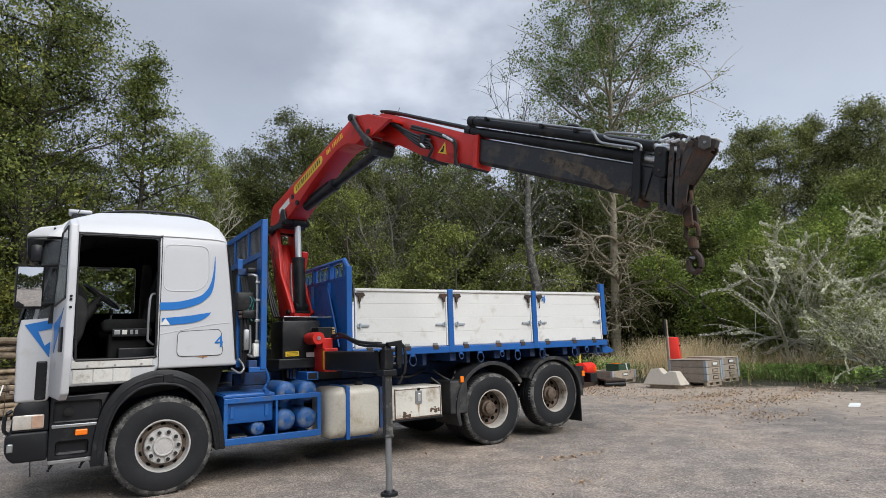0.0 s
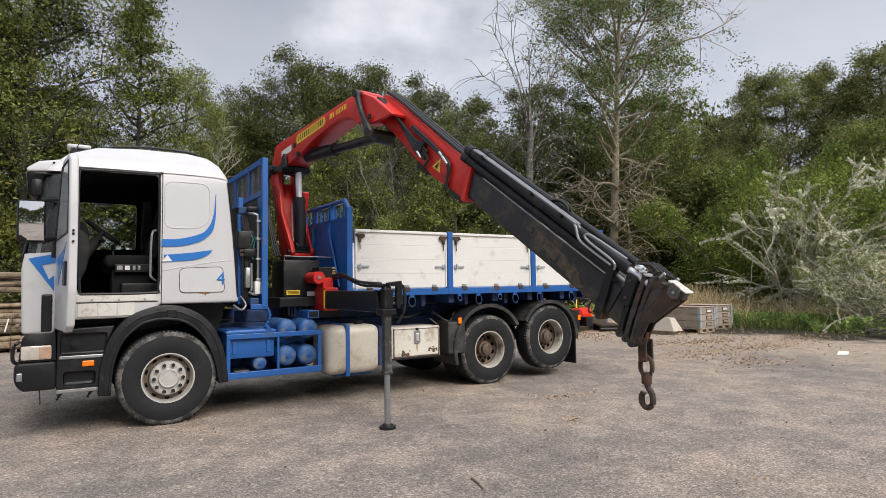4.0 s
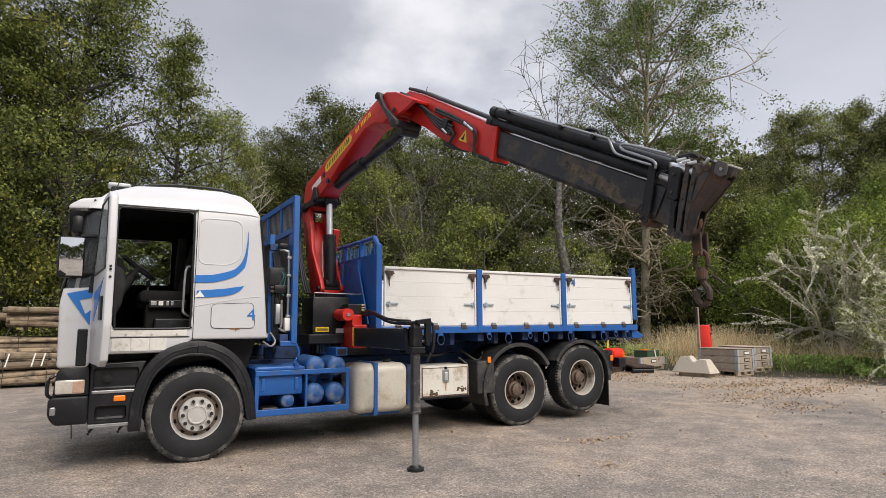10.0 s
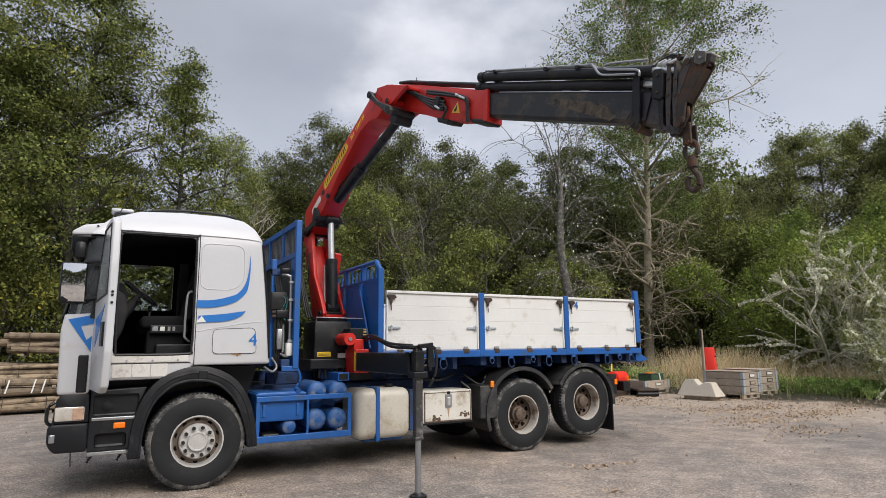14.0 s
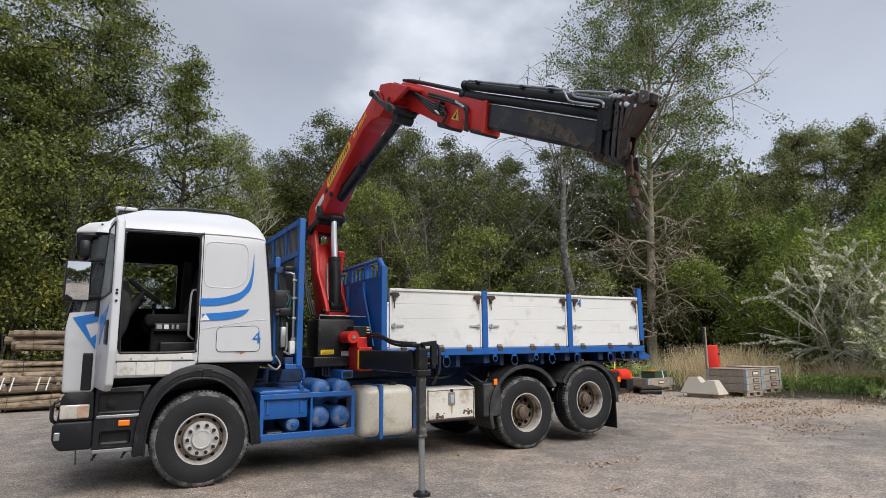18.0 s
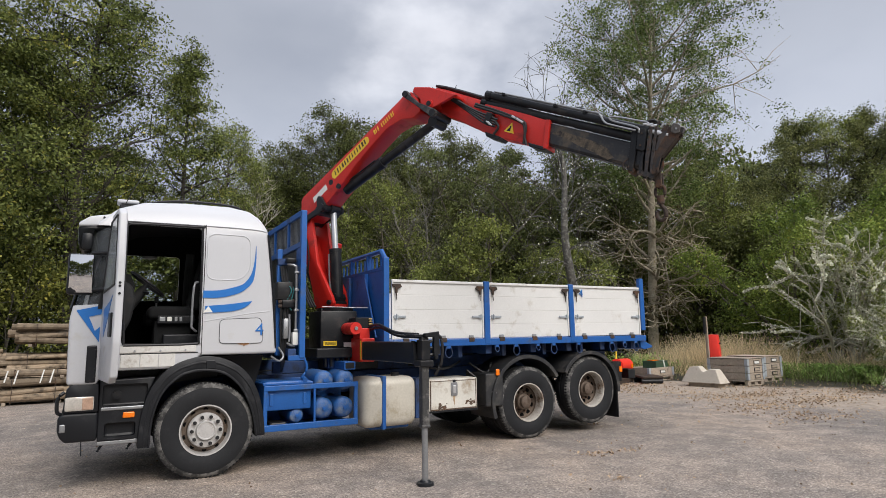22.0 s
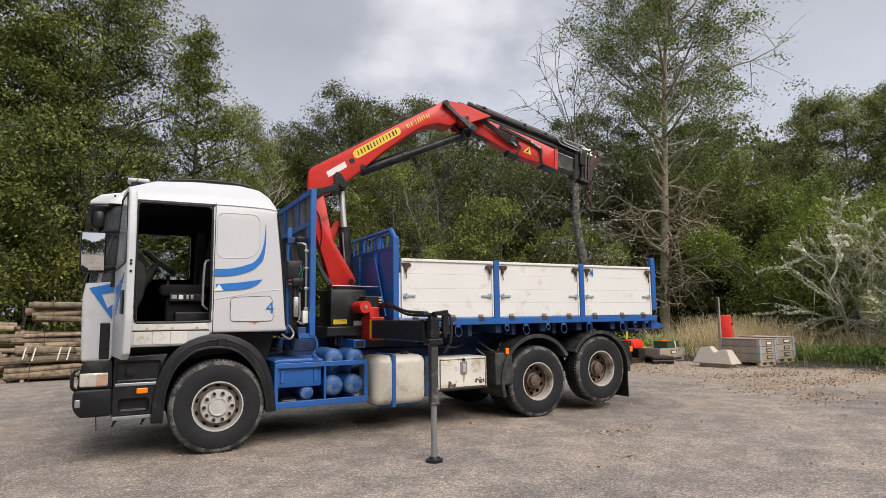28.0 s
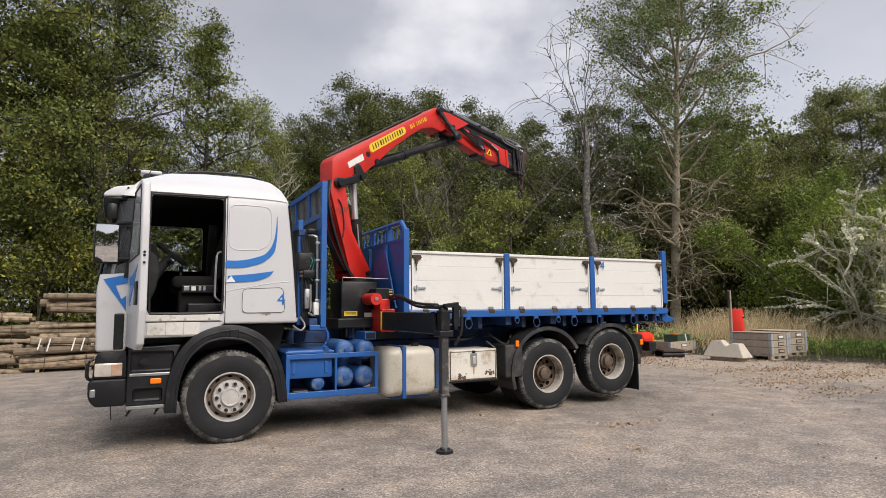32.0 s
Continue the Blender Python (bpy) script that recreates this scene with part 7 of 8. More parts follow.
    if lichen:
        seg = np.concatenate([np.stack([b[:-1], b[1:]], 1) for b in bare])
        k = rng.integers(0, len(seg), lichen)
        pts = seg[k, 0] + (seg[k, 1] - seg[k, 0]) * np.round(rng.uniform(0, 1, (lichen, 1)) * 9) / 9
        part("lichen", quads_mesh("lichen", leaves(pts + rng.normal(size=(lichen, 3)) * 0.02, tuft, 0.2, 0.8), LICHEN), None, tree, "pale grey lichen tufts")
    return tree


def put(tree, x, y, turn=0, s=1.0, sz=None):
    tree.matrix_basis = pose(x, y, 0, 0, 0, turn) @ Matrix.Diagonal((s, s, sz or s, 1))
    return tree


def again(tree, x, y, turn, s=1.0, sz=None):
    return copy_thing(tree, pose(x, y, 0, 0, 0, turn) @ Matrix.Diagonal((s / tree.scale.x, s / tree.scale.y, (sz or s) / tree.scale.z, 1)))


# tall alders behind the timber
alder = put(make_tree("alder_tree", 16.6, 3.6, 1.4, 0.27, 52, 64000, 0.118, LEAF_A, DARK_BARK, "tall alder with dark green and yellowing leaves", "tall", 0.4, 0.5, 10, twig=0.4, per=100, sway=0.015, seed=11, flat=0.34), -2.3, 15.6, 40)
again(alder, -6.4, 14.6, 170, 1.12, 1.05)
again(alder, -4.4, 18.6, 250, 1.1, 0.8)
again(alder, -1.2, 19.6, 90, 0.8, 0.62)
spire = put(make_tree("alder_tree", 14.6, 3.3, 4.6, 0.15, 46, 22000, 0.11, LEAF_A, DARK_BARK, "slender alder with a ragged pointed top", "cone", 0.45, 0.36, 8, twig=0.26, per=45, sway=0.0, seed=12, flat=0.34), 1.25, 17.4, 10)
again(spire, -4.6, 23.5, 200, 1.0, 0.8)
thin = put(make_tree("alder_tree", 12.6, 2.3, 3.8, 0.12, 24, 12500, 0.1, LEAF_E, BARK, "thin-leaved yellowing alder with open crown", "round", 0.8, 0.5, 7, twig=0.3, per=70, sway=0.005, seed=13, flat=0.4), 3.2, 21.2, 0)
again(thin, 4.6, 21.6, 120, 0.8, 0.93)
put(make_tree("birch_tree", 11.2, 1.9, 4.0, 0.09, 30, 1500, 0.1, LEAF_E, TWIG, "small nearly leafless birch with pale twigs", "round", 0.9, 0.6, 10, per=12, seed=14), 5.0, 20.8, 60)
# round dark trees in the middle
oak = put(make_tree("broadleaf_tree", 14.0, 3.7, 2.5, 0.26, 50, 46000, 0.125, LEAF_B, DARK_BARK, "dense dark green broadleaf tree", "round", 0.5, 0.42, 9, twig=0.38, per=110, sway=0.01, seed=15, flat=0.5), 9.9, 23.9, 0, 1.0, 1.04)
again(oak, 8.0, 25.0, 130, 0.85, 0.93)
again(oak, 12.2, 24.6, 80, 0.95, 1.0)
again(oak, 15.0, 24.4, 190, 0.9, 1.08)
again(oak, 7.4, 29.0, 300, 0.95, 0.86)
again(oak, 18.6, 25.0, 20, 1.0, 1.06)
willow = put(make_tree("willow_tree", 12.4, 2.7, 1.8, 0.12, 48, 20000, 0.12, LEAF_C, BARK, "fine-twigged willow with dull olive leaves", "tall", 1.3, 0.42, 9, 0.12, 3, twig=0.2, per=45, seed=16), 15.4, 18.0, 0, 1.0, 0.98)
again(willow, 17.6, 16.6, 100, 1.0, 1.0)
again(willow, 18.6, 14.6, 330, 1.0, 0.95)
again(willow, 21.0, 17.0, 60, 1.1, 1.06)
again(willow, 23.4, 13.6, 200, 1.0, 0.9)
again(willow, 25.4, 12.6, 20, 1.0, 0.96)
grey = put(make_tree("willow_tree", 10.6, 2.2, 1.5, 0.1, 44, 6500, 0.1, LEAF_G, TWIG_GREY, "half-bare grey willow with fine upright twigs", "tall", 1.5, 0.5, 11, 0.12, 4, twig=0.2, per=30, seed=17), 12.9, 16.6, 0)
again(grey, 14.2, 19.4, 120, 1.15, 1.1)
golden = put(make_tree("willow_tree", 9.6, 2.4, 1.2, 0.1, 40, 16000, 0.12, LEAF_E, BARK, "yellow-green willow in front of dark trees", "round", 1.0, 0.42, 8, 0.12, 3, twig=0.22, per=50, seed=18), 10.6, 17.6, 0)
# bushes in front of them
bush = put(make_tree("shrub", 6.6, 2.6, 0.3, 0.09, 44, 17000, 0.12, LEAF_E, BARK, "broad green roadside bush", "bush", 0.9, 0.36, 6, 0.16, 5, group="bushes", twig=0.22, seed=19), 12.8, 11.8, 0)
for x, y, a, s, z in ((15.6, 11.4, 70, 0.9, 0.85), (7.6, 18.6, 150, 1.0, 0.9), (10.6, 13.6, 220, 0.8, 0.72), (4.6, 19.0, 290, 0.9, 0.75), (17.6, 12.0, 20, 0.9, 0.85)):
    again(bush, x, y, a, s, z)
dark_bush = put(make_tree("shrub", 7.0, 3.4, 0.2, 0.09, 34, 8600, 0.195, LEAF_B, DARK_BARK, "dark undergrowth bush beneath trees", "bush", 0.8, 0.36, 6, 0.16, 5, group="bushes", twig=0.3, seed=20), 8.6, 21.0, 0)
for k, (x, y) in enumerate(((13.0, 21.5), (17.0, 20.0), (20.6, 13.6), (24.5, 10.5), (28.0, 8.0), (30.0, 4.5), (5.0, 24.5), (29.0, 15.0), (2.4, 18.8), (22.6, 11.2), (18.4, 15.6), (26.0, 7.6))):
    again(dark_bush, x, y, 50 * k, 1.0 + 0.12 * (k % 3), 0.9 + 0.1 * (k % 2))
for k, (x, y) in enumerate(((11.0, 30.0), (16.0, 29.0), (21.0, 27.0), (25.5, 24.0), (29.5, 20.0), (33.5, 16.0), (23.0, 20.5))):
    again(dark_bush, x, y, 70 * k, 1.7, 1.75 + 0.12 * (k % 3))
maple = put(make_tree("shrub", 4.6, 2.2, 0.3, 0.06, 26, 9000, 0.125, LEAF_Y, DARK_BARK, "yellow-green maple saplings behind the timber", "bush", 0.9, 0.4, 6, 0.16, 4, group="bushes", twig=0.26, per=40, seed=21), -3.6, 12.9, 0)
again(maple, -6.6, 12.5, 100, 1.1, 1.0)
again(maple, -0.6, 14.2, 220, 0.8, 0.62)
# the ash
ash = put(make_tree("ash_tree", 17.9, 5.4, 6.8, 0.23, 46, 64000, 0.105, LEAF_F, ASH_BARK, "tall ash with full green crown and dead lower limbs", "round", 0.75, 0.42, 9, 0.14, 1, dead=36, twig=0.26, per=80, sway=0.0, seed=22, flat=0.5, withered=4500), 0, 0, 170, 1.05, 1.0)
ash.matrix_basis = Matrix.Translation((19.45, 9.75, 0)) @ Matrix.Rotation(radians(4.2), 4, (0.77, 0.64, 0)) @ ash.matrix_basis


def make_birch(h, lean, label):
    """A bare birch: a leaning trunk, limbs that rise and arch over, and hanging twigs."""
    global rng
    rng = np.random.default_rng(5)
    tree = thing("birch_tree", label=label, category="tree", group="trees")
    wood = Limbs()
    n = 16
    f = np.linspace(0, 1, n)
    trunk = np.stack([lean[0] * f ** 1.4 + 0.22 * np.sin(8 * f), lean[1] * f ** 1.4 + 0.1 * np.sin(5 * f + 1), -0.1 + h * f], 1)
    wood.tube(trunk, 0.24, 0.085, 9)
    seg = []
    for i in range(26):
        g = 0.42 + 0.58 * i / 25
        p = trunk[int(g * (n - 1))]
        az = 2.4 * i + rng.uniform(-0.4, 0.4)
        ln = (1.2 + 3.4 * max(0, g - 0.5) * 2) * rng.uniform(0.75, 1.15)
        limb = wander(p, (math.cos(az), math.sin(az), 0.9 + 3.0 * max(0, g - 0.5) * 2 * rng.uniform(0.6, 1.1)), ln, 9, 0.14, -0.085)
        wood.tube(limb, 0.036 - 0.012 * g, 0.008, 5)
        seg.append(limb)
        for t in range(13):
            q = limb[2 + int(rng.integers(0, 7))]
            d = limb[-1] - limb[0]
            d = d / np.linalg.norm(d) * 0.9 + rng.normal(size=3) * 0.45
            sub = wander(q, d, rng.uniform(0.6, 1.7), 7, 0.16, -0.2)
            wood.tube(sub, 0.012, 0.006, 4)
            seg.append(sub)
    part("trunk", wood.mesh("trunk", LICHEN_BARK), None, tree, "pale trunk with bare limbs")
    seg = np.concatenate([np.stack([b[:-1], b[1:]], 1) for b in seg])
    k = rng.integers(0, len(seg), 700)
    part("crown", quads_mesh("crown", leaves(seg[k, 0] + rng.normal(size=(700, 3)) * 0.05, 0.07), LEAF_E), None, tree, "last few yellow leaves")
    k = rng.integers(0, len(seg), 900)
    part("lichen", quads_mesh("lichen", leaves(seg[k, 0] + rng.normal(size=(900, 3)) * 0.02, 0.07, 0.2, 0.8), LICHEN), None, tree, "pale grey lichen tufts")
    return tree


put(make_birch(8.6, (-0.5, 0.3), "nearly bare birch with pale lichened bark"), 14.45, 8.7, 0)
# right-hand woods
wood_tree = put(make_tree("broadleaf_tree", 14.6, 3.3, 3.0, 0.22, 44, 38000, 0.12, LEAF_W, DARK_BARK, "tall grey-green tree at the wood's edge", "tall", 0.7, 0.5, 9, 0.18, twig=0.26, per=60, seed=23), 31.6, 11.0, 0, 0.95)
for x, y, a, s, z in ((34.2, 7.0, 80, 1.0, 1.02), (30.4, 13.4, 200, 0.95, 0.86), (36.0, 4.0, 140, 1.05, 1.04), (27.5, 16.5, 260, 0.9, 0.8), (38.0, 9.0, 330, 1.0, 0.98), (28.6, 11.6, 20, 0.8, 0.74)):
    again(wood_tree, x, y, a, s, z * 0.95)
again(thin, 33.2, 9.0, 40, 1.2, 1.14)
mellow = put(make_tree("broadleaf_tree", 9.8, 2.4, 1.5, 0.12, 36, 18000, 0.115, LEAF_E, BARK, "yellow-green young tree before the wood", "round", 0.9, 0.4, 8, twig=0.24, per=50, seed=24), 26.6, 10.0, 0)
again(mellow, 29.0, 4.4, 130, 1.0, 0.9)
fresh = put(make_tree("shrub", 6.9, 2.7, 0.3, 0.1, 42, 28000, 0.115, LEAF_D, BARK, "fresh green bushy sapling clump", "bush", 0.9, 0.36, 6, 0.16, 5, group="bushes", twig=0.24, seed=25), 21.9, 4.9, 0)
again(fresh, 25.0, 2.8, 100, 1.05, 1.0)
lich = put(make_tree("shrub", 5.0, 3.9, 0.3, 0.07, 50, 8500, 0.085, LEAF_E, TWIG, "bare spreading shrub covered in pale lichen", "bush", 0.8, 0.46, 7, 0.26, 8, lichen=34000, sag=-0.07, group="bushes", twig_r=0.008, tuft=0.066, per=20, seed=26), 20.3, 2.2, 0)
again(lich, 22.4, -1.2, 130, 1.05, 1.05)
again(lich, 18.4, -0.6, 250, 0.62, 0.5)


# ---- grasses and litter ----
def blades(n, cx, cy, sx, sy, h, width, lean=0.25):
    """Upright blades over an ellipse."""
    p = np.stack([cx + rng.normal(size=n) * sx, cy + rng.normal(size=n) * sy, np.zeros(n)], 1)
    hh = h * rng.uniform(0.5, 1.15, n)[:, None]
    az = rng.uniform(0, 6.28, n)
    w = np.stack([np.cos(az), np.sin(az), 0 * az], 1) * width * 0.5
    top = p + np.stack([rng.normal(size=n) * lean, rng.normal(size=n) * lean, np.ones(n)], 1) * hh
    return np.stack([p - w, p + w, top + w * 0.25, top - w * 0.25], 1)


heap = Limbs()
for k in range(190):
    a, d = rng.uniform(0, 6.28), rng.uniform(0, 0.95)
    p = (0.8 * d * math.cos(a), 1.0 * d * math.sin(a), rng.uniform(0.02, 1.15) * (1 - d * d) + 0.02)
    b = rng.uniform(0, 6.28)
    heap.tube(wander(p, (math.cos(b), math.sin(b), rng.uniform(-0.1, 0.5)), rng.uniform(0.4, 1.1), 6, 0.2, -0.03), 0.014, 0.004, 4)
brush = thing("brush_heap", 16.5, -2.35, 0, label="heap of dark cut twigs at the yard edge", category="brush", kind="stuff")
part("twig_pile", heap.mesh("twig_pile", mat("cut_twig", (0.09, 0.08, 0.066), 0.9, 0, 9, 0.3, 60, 0.4, (0.2, 0.19, 0.16), 0.3, 9)), None, brush)
reed = np.concatenate([blades(2600, 17.7, 5.4, 0.7, 0.9, 1.25, 0.013, 0.3), blades(800, 18.5, 3.9, 0.7, 0.7, 1.1, 0.013, 0.4), blades(500, 17.2, 7.2, 0.6, 0.8, 1.0, 0.013, 0.45), blades(1500, 19.6, 0.8, 0.8, 1.8, 0.9, 0.013, 0.6)])
tagged(new("dry_reeds", quads_mesh("dry_reeds", reed, REED)), "stand of dry straw-coloured reeds", "reeds", kind="stuff")
pts = []
for k in range(15000):
    t = rng.uniform(0, 1)
    x = np.interp(t, [0, 0.3, 0.55, 0.8, 1], [16.0, 16.8, 17.5, 17.0, 18.2]) + abs(rng.normal()) * 1.1
    y = np.interp(t, [0, 0.3, 0.55, 0.8, 1], [9.0, 5.9, 2.3, -0.2, -4.5]) + rng.normal() * 0.3
    pts.append((x, y, rng.uniform(0.02, 0.4) * (0.35 + 0.8 * math.sin(1.1 * x + 2.3 * y) ** 2)))
for k in range(1700):
    pts.append((17.1 + rng.normal() * 0.5, 8.2 + rng.normal() * 0.8, rng.uniform(0.05, 0.7) * rng.uniform(0.4, 1)))
tagged(new("nettles", quads_mesh("nettles", leaves(np.array(pts), 0.13, 1.2, 0.7), NETTLE)), "low green nettles along the yard edge", "weeds", kind="stuff")
tagged(new("rough_grass", quads_mesh("rough_grass", np.concatenate([blades(5000, 19.0, 2.5, 1.4, 3.6, 0.45, 0.02, 0.35), blades(2500, -3.5, 12.0, 4.0, 0.7, 0.35, 0.02, 0.35)]), LEAF_C)), "tufts of rough yellow-green grass", "grass", kind="stuff")
LITTER = leaf_mat("dead_leaves", (0.3, 0.2, 0.125), (0.46, 0.33, 0.21), (0.6, 0.47, 0.31), 0.1)
heaps = [(10.6, -1.0, 0.7, 0.25, 330), (12.0, 0.4, 0.8, 0.22, 420), (11.0, 2.4, 0.4, 0.8, 260), (12.6, -1.0, 0.5, 0.2, 220), (11.6, 4.0, 0.8, 0.3, 420), (15.0, -0.6, 1.0, 0.3, 300), (14.2, 2.2, 0.6, 0.4, 220), (14.0, 0.2, 1.2, 0.7, 160), (9.7, -2.3, 0.5, 0.18, 170), (4.47, -2.6, 0.12, 0.05, 26), (3.73, -3.66, 0.05, 0.03, 9), (5.0, -2.66, 0.09, 0.03, 10), (6.1, -0.8, 0.1, 0.04, 10), (13.0, 1.8, 2.0, 2.0, 260), (11.5, 0.5, 2.5, 1.8, 160)]
lp = np.concatenate([np.stack([x + rng.normal(size=n + n // 2) * sx * 1.15, y + rng.normal(size=n + n // 2) * sy * 1.5, np.abs(rng.normal(size=n + n // 2)) * 0.01 + 0.006], 1) for x, y, sx, sy, n in heaps])
tagged(new("fallen_leaves", quads_mesh("fallen_leaves", leaves(lp, 0.047, 9.0, 0.75), LITTER)), "scattered heaps of brown fallen leaves", "leaves", kind="stuff")
sp = np.stack([rng.uniform(-6, 13, 900), rng.uniform(-7.5, 7, 900), np.full(900, 0.007)], 1)
tagged(new("yard_litter", quads_mesh("yard_litter", leaves(sp, 0.032, 3.0, 0.8), LITTER)), "small leaves and chips on the asphalt", "litter", kind="stuff")
chips = bmesh.new()
for k in range(420):
    x, y = rng.uniform(-5, 9), rng.uniform(-7.2, 6)
    s = rng.uniform(0.006, 0.02)
    bmesh.ops.create_icosphere(chips, subdivisions=1, radius=s, matrix=Matrix.Translation((x, y, s * 0.3)) @ Matrix.Diagonal((1.3, 0.9, 0.5, 1)))
stones_ = part("pebbles", chips, mat("pale_gravel", (0.4, 0.36, 0.31), 0.9, 0, 8, 0.3, 60, 0.3), None)
tagged(stones_, "pale pebbles strewn over the asphalt", "gravel", kind="stuff")
scrap = part("paper_scrap", prism([(-0.2, 0.0), (-0.14, 0.03), (0.05, 0.012), (0.18, 0.035), (0.17, 0.0)], -0.09, 0.09), PALE, None)
scrap.matrix_basis = pose(12.19, -2.67, 0.003, 0, 0, 20)
tagged(scrap, "crumpled white sheet on the ground", "litter")
stick = part("stick", tube(soft([(0.0, 0, 0.012), (0.12, 0.006, 0.014), (0.26, -0.004, 0.012)], 3), 0.011, 6), WOOD, None)
stick.matrix_basis = pose(1.72, -4.63, 0, 0, 0, -104)
tagged(stick, "short grey stick lying on the asphalt", "stick")

# ---- things at the edge of the yard ----
BOARD = {}


def board_mesh(lx, ly, lz):
    key = (lx, ly, lz)
    if key not in BOARD:
        BOARD[key] = as_mesh(box(-lx / 2, lx / 2, -ly / 2, ly / 2, -lz / 2, lz / 2, 0.006, 1), "board", CRATE_WOOD)
    return BOARD[key]


def crate(x, y, rz, rows, lx, ly, rise, label, top=True):
    c = thing("pallet_crate", x, y, 0, rz, label, "crate", "wooden pallet crates")
    for py in (-ly / 2 + 0.07, 0, ly / 2 - 0.07):
        part("pallet_skid", board_mesh(lx, 0.1, 0.022), None, c).matrix_basis = pose(0, py, 0.011)
        for px in (-lx / 2 + 0.07, 0, lx / 2 - 0.07):
            part("pallet_block", board_mesh(0.14, 0.1, 0.08), None, c).matrix_basis = pose(px, py, 0.062)
    part("pallet_deck", board_mesh(lx, ly, 0.04), None, c).matrix_basis = pose(0, 0, 0.122)
    for k in range(rows):
        z = 0.145 + rise * (k + 0.5)
        for s in (-1, 1):
            part("side_board", board_mesh(lx, 0.02, rise - 0.01), None, c).matrix_basis = pose(0, s * (ly / 2 - 0.01), z)
            e = part("end_board", board_mesh(0.02, ly - 0.045, rise - 0.01), None, c)
            e.matrix_basis = pose(s * (lx / 2 - 0.01), 0, z)
        f = part("label_holder", box(-0.13, 0.13, -0.006, 0.006, -0.05, 0.05, 0.003), BLACK, c)
        f.matrix_basis = pose(0.05, -ly / 2 - 0.004, z)
        part("label_card", box(-0.105, 0.105, -0.004, 0.004, -0.033, 0.033), PALE if k == rows - 1 else CRATE_WOOD, f).matrix_basis = pose(0, -0.006, 0)
        for sx in (-1, 1):
            for sy in (-1, 1):
                part("corner_hinge", box(-0.045, 0.045, -0.008, 0.008, -rise / 2 + 0.006, rise / 2 - 0.006, 0.003), GALV, c).matrix_basis = pose(sx * (lx / 2 - 0.03), sy * (ly / 2 + 0.005), z)
                part("corner_hinge", box(-0.008, 0.008, -0.045, 0.045, -rise / 2 + 0.006, rise / 2 - 0.006, 0.003), GALV, c).matrix_basis = pose(sx * (lx / 2 + 0.005), sy * (ly / 2 - 0.03), z)
    if top:
        part("lid", board_mesh(lx + 0.02, ly + 0.02, 0.02), None, c).matrix_basis = pose(0, 0, 0.16 + rise * rows)
    return c


crate(14.6, 2.5, 2, 3, 0.76, 1.2, 0.19, "grey weathered pallet-collar crate, three boards high")
crate(16.15, 2.95, -2, 3, 0.8, 1.2, 0.19, "grey weathered pallet-collar crate beside another")
low = crate(13.95, 5.0, 5, 1, 1.2, 0.82, 0.26, "low grey wooden crate holding green box", False)
gbx = thing("green_box", 14.1, 4.92, 0.145, 5, "dark green metal box in a low crate", "box")
part("box_body", box(-0.3, 0.3, -0.25, 0.25, 0, 0.42, 0.015), GREEN_BOX, gbx)
part("box_lid", box(-0.31, 0.31, -0.26, 0.26, 0.42, 0.45, 0.01), GREEN_BOX, gbx)
part("paper_strip", prism([(0.1, 0.2), (0.14, 0.2), (0.08, 0.47), (0.02, 0.47)], -0.27, -0.262), PALE, gbx)
part("orange_cloth", box(-0.25, 0.05, -0.1, 0.1, 0.45, 0.475, 0.01), ORANGE, gbx, "orange cloth")
blk = thing("concrete_block", 13.3, 2.5, 0, -82, "pale grey wedge-shaped concrete footing block", "block")
bb = prism([(-0.6, 0.1), (-0.4, 0.52), (-0.14, 0.55), (-0.01, 0.41), (0.05, 0.4), (0.16, 0.47), (0.36, 0.47), (0.54, 0.1)], -0.25, 0.25, 0.02)
for v in bb.verts:
    v.co.y *= 1.0 - 0.55 * max(0, (v.co.z - 0.12) / 0.4)
part("block_body", bb, CONCRETE, blk)
part("block_skid", box(-0.42, 0.42, -0.18, 0.18, 0.0, 0.1, 0.01), WOOD, blk, "dark timber bearers")
stk = thing("wooden_stake", 14.45, 3.24, 0, 10, "grey upright wooden stake beside a crate", "stake")
part("stake_post", box(-0.035, 0.035, -0.035, 0.035, 0.0, 1.92, 0.006), WOOD, stk)
part("stake_board", box(-0.14, -0.04, -0.02, 0.02, 1.42, 1.9, 0.004), BLACK, stk, "dark board")
can = thing("red_marker", 15.1, 3.5, 0, 30, "bright red plastic road marker behind a crate", "marker")
cn = box(-0.31, 0.31, -0.2, 0.2, 0.0, 1.38, 0.04, 2)
for v in cn.verts:
    k = 1.0 - 0.3 * max(0, v.co.z - 0.2)
    v.co.x *= k
    v.co.y *= k
smooth(part("marker_body", cn, RED_PLASTIC, can))
part("marker_slot", box(-0.1, 0.1, -0.19, -0.13, 1.1, 1.14, 0.004), BLACK, can)
drum = thing("red_roller", 12.2, 4.75, 0, 25, "faded red roller drum on steel frame", "machine")
smooth(part("drum", rod((-0.15, -0.1, 0.52), (0.75, -0.1, 0.5), 0.2, 24), RED_PLASTIC, drum, "orange-red drum"))
part("frame", box(-0.6, 0.8, -0.3, 0.3, 0.12, 0.2, 0.01), RUST, drum)
part("motor", box(-0.55, -0.15, -0.22, 0.2, 0.2, 0.6, 0.03), RED, drum)
part("skid", box(-0.5, 0.7, -0.28, -0.2, 0.0, 0.12, 0.01), RUST, drum)
part("skid", box(-0.5, 0.7, 0.2, 0.28, 0.0, 0.12, 0.01), RUST, drum)
part("handle", tube([(0.1, 0.0, 0.6), (0.3, 0.05, 0.95), (0.2, 0.3, 1.0)], 0.022, 7), YELLOW, drum, "yellow handle")
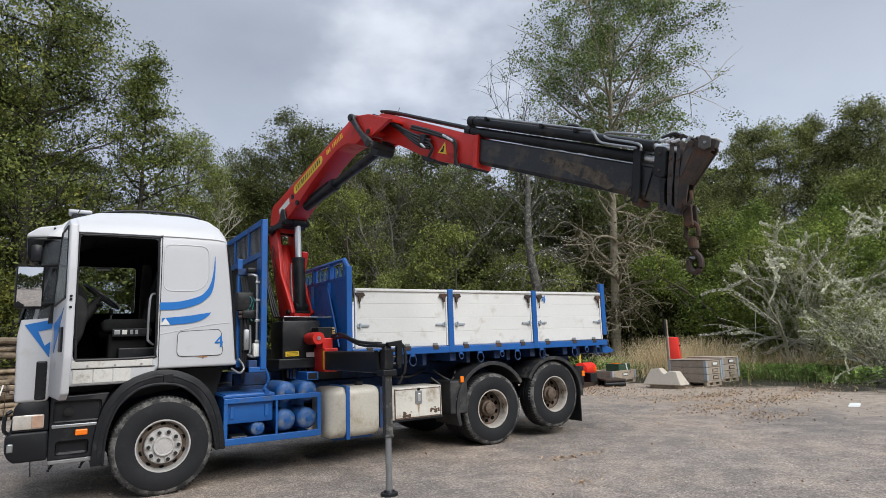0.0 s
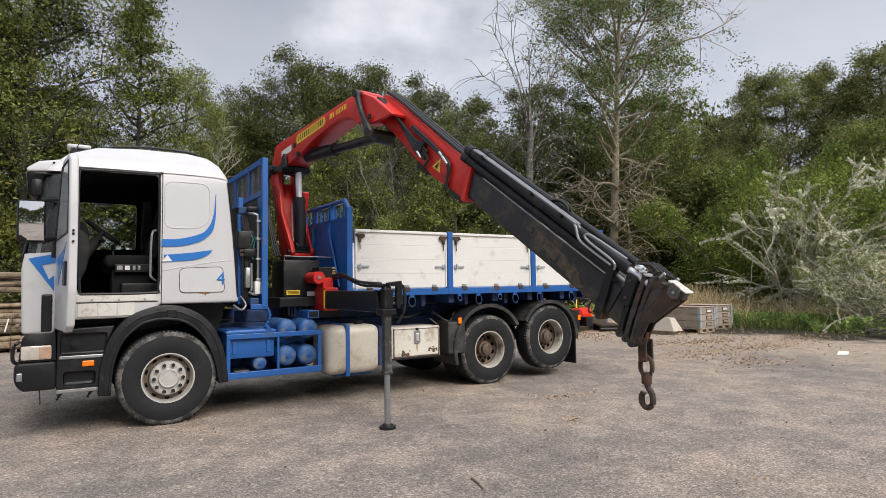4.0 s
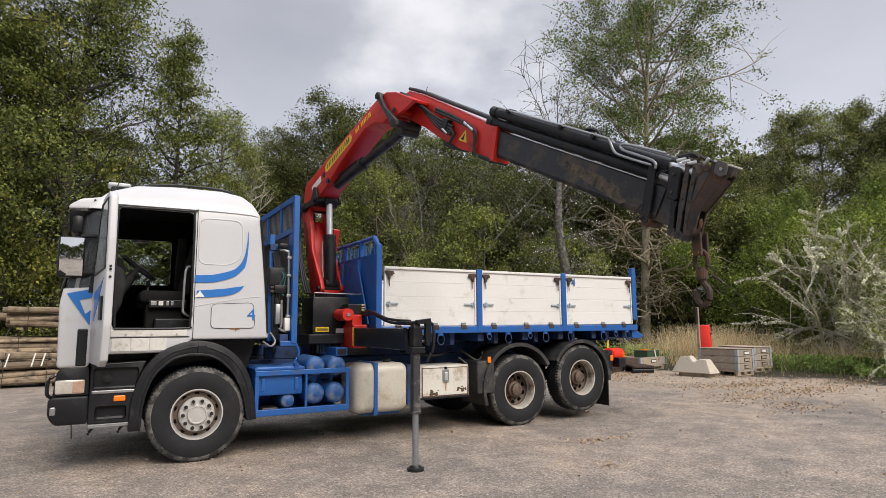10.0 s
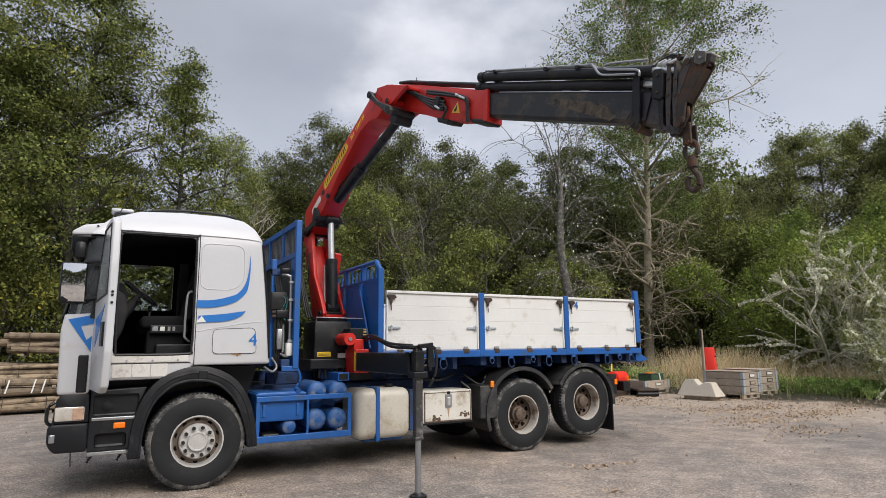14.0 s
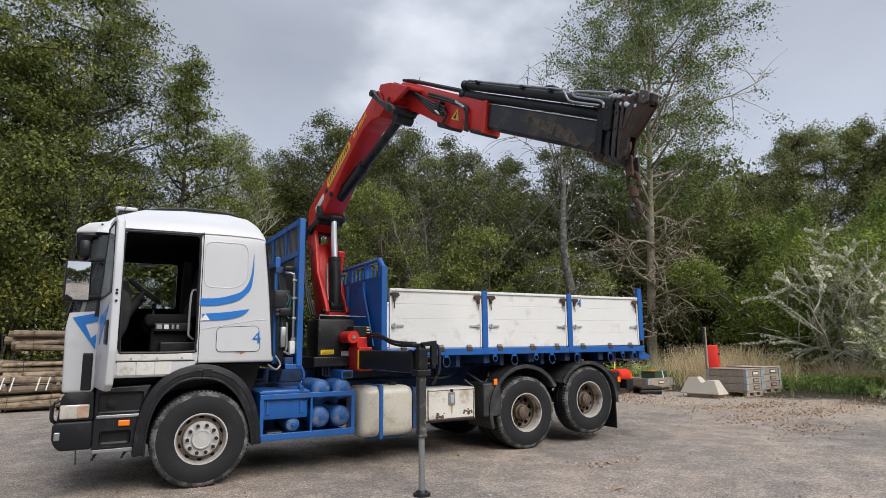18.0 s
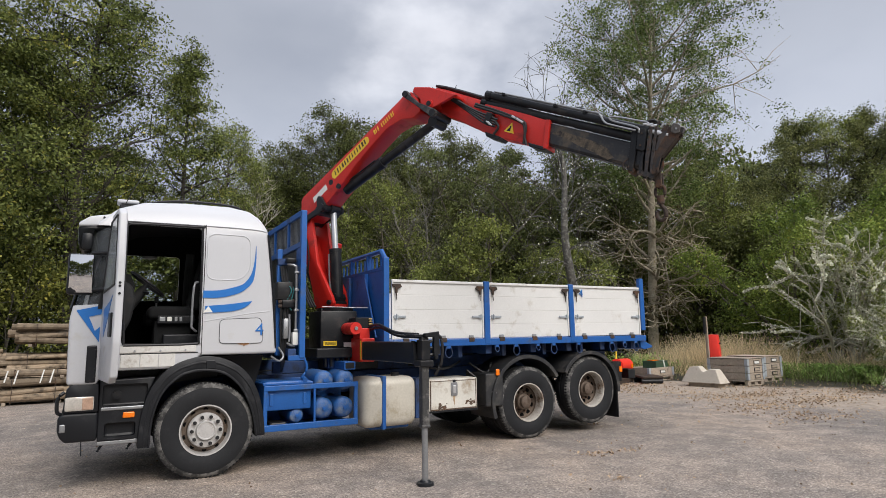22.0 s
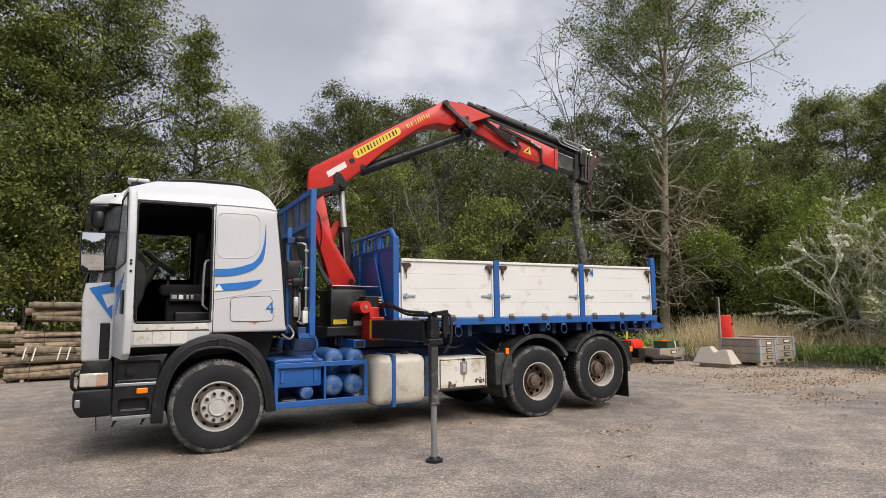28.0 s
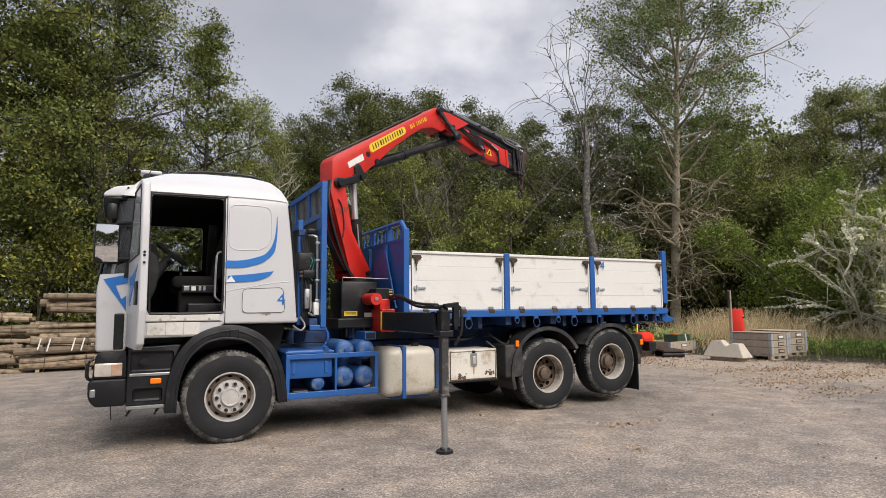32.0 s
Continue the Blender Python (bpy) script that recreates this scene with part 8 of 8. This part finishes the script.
part("lamp", box(0.55, 0.62, -0.34, -0.28, 0.42, 0.55, 0.01), ORANGE, drum)
tank_far = thing("steel_trolley", 13.0, 4.25, 0, 60, "low rusty steel trolley on the ground", "trolley")
part("deck", box(-0.45, 0.45, -0.3, 0.3, 0.16, 0.22, 0.01), RUST, tank_far)
for sx in (-0.35, 0.35):
    part("roller", rod((sx, -0.3, 0.08), (sx, 0.3, 0.08), 0.08, 14), BLACK, tank_far)

# ---- timber stacks ----
LOGS = []
for k in range(6):
    r0 = (0.05, 0.062, 0.07, 0.078, 0.088, 0.1)[k]
    LOGS.append([as_mesh(tube(wander((-ln / 2, 0, 0), (1, 0, 0), ln, 6, 0.02), r0, 9, radii=[r0 * f for f in (1.1, 1.0, 1.06, 0.95, 1.02, 0.9)]), "log", LOGWOOD) for ln in (1.55, 1.8, 2.05)])


def bundle(x, y, z, rz, width, height, label, straps=0):
    """A banded bundle of logs of mixed girth, laid in uneven rows on two bearers."""
    b = thing("log_bundle", x, y, z, rz, label, "logs", "stacked log bundles")
    for s in (-0.55, 0.55):
        part("bearer", box(s - 0.04, s + 0.04, -width / 2, width / 2, 0.0, 0.07, 0.008), WOOD, b)
    h = 0.07
    while h < height:
        y0, tall = -width / 2 + rng.uniform(0, 0.06), 0.0
        while y0 < width / 2:
            k = int(rng.integers(0, 6))
            r = (0.05, 0.062, 0.07, 0.078, 0.088, 0.1)[k]
            o = part("log", LOGS[k][int(rng.integers(0, 3))], None, b)
            o.matrix_basis = pose(rng.normal() * 0.11, y0 + r, h + r + rng.uniform(0, 0.015), rng.uniform(0, 360), rng.normal() * 1.2, rng.normal() * 1.5)
            y0 += 2 * r + rng.uniform(0, 0.03)
            tall = max(tall, 2 * r)
        h += tall * 0.86
    for s in (-0.42, 0.45):
        part("wire_band", tube([(s, -width / 2 - 0.07, 0.02), (s + 0.02, -width / 2 - 0.08, h * 0.5), (s, -width / 2 - 0.06, h + 0.02), (s, width / 2 + 0.08, h + 0.02), (s, width / 2 + 0.1, 0.05)], 0.008, 5), RUST, b)
    for k in range(straps):
        s = -0.62 + 0.2 * k + 0.32 * (k // 2)
        part("white_strap", prism([(s, h - 0.3), (s + 0.03, h - 0.3), (s + 0.1, h + 0.02), (s + 0.07, h + 0.02)], -width / 2 - 0.09, -width / 2 - 0.082), PALE, b, "pale plastic strap")
    return b


bundle(-2.55, 9.5, 0, 2, 0.8, 0.42, "banded bundle of split pale logs")
bundle(-2.5, 9.55, 0.6, -1, 0.75, 0.18, "small strapped bundle of pale logs", 4)
bundle(-2.35, 10.75, 0, -2, 0.9, 0.5, "banded bundle of grey-brown logs")
bundle(-2.4, 10.8, 0.66, 1, 0.9, 0.5, "banded bundle of grey-brown logs")
bundle(-2.2, 10.7, 1.36, -3, 0.85, 0.42, "loose bundle of weathered logs on the stack")
bundle(-4.5, 9.6, 0, -2, 0.8, 0.4, "low bundle of grey logs")
bundle(-4.4, 10.9, 0, 3, 0.9, 0.45, "banded bundle of grey-brown logs")
bundle(-4.3, 10.9, 0.62, 0, 0.9, 0.45, "banded bundle of brown logs")
bundle(-4.55, 10.9, 1.22, 2, 0.8, 0.15, "top bundle of weathered logs")
bundle(-6.5, 9.9, 0, 4, 0.8, 0.42, "low bundle of grey logs")
bundle(-6.4, 10.9, 0, 1, 0.9, 0.45, "banded bundle of brown logs")
bundle(-6.5, 10.9, 0.62, 3, 0.9, 0.4, "banded bundle of brown logs")


# ---- woods across the field behind the camera ----
n = 15000
px = rng.uniform(-110, 110, n)
hh = 21 + 4.5 * np.sin(px * 0.07) + 2.5 * np.sin(px * 0.23 + 1)
far_p = np.stack([px, -64 - rng.uniform(0, 10, n), rng.uniform(0, 1, n) ** 0.7 * hh], 1)
tagged(new("far_woods", quads_mesh("far_woods", leaves(far_p, 1.9, 0.3, 0.8), LEAF_B)), "distant dark green belt of woods", "woods", kind="stuff")

motions()
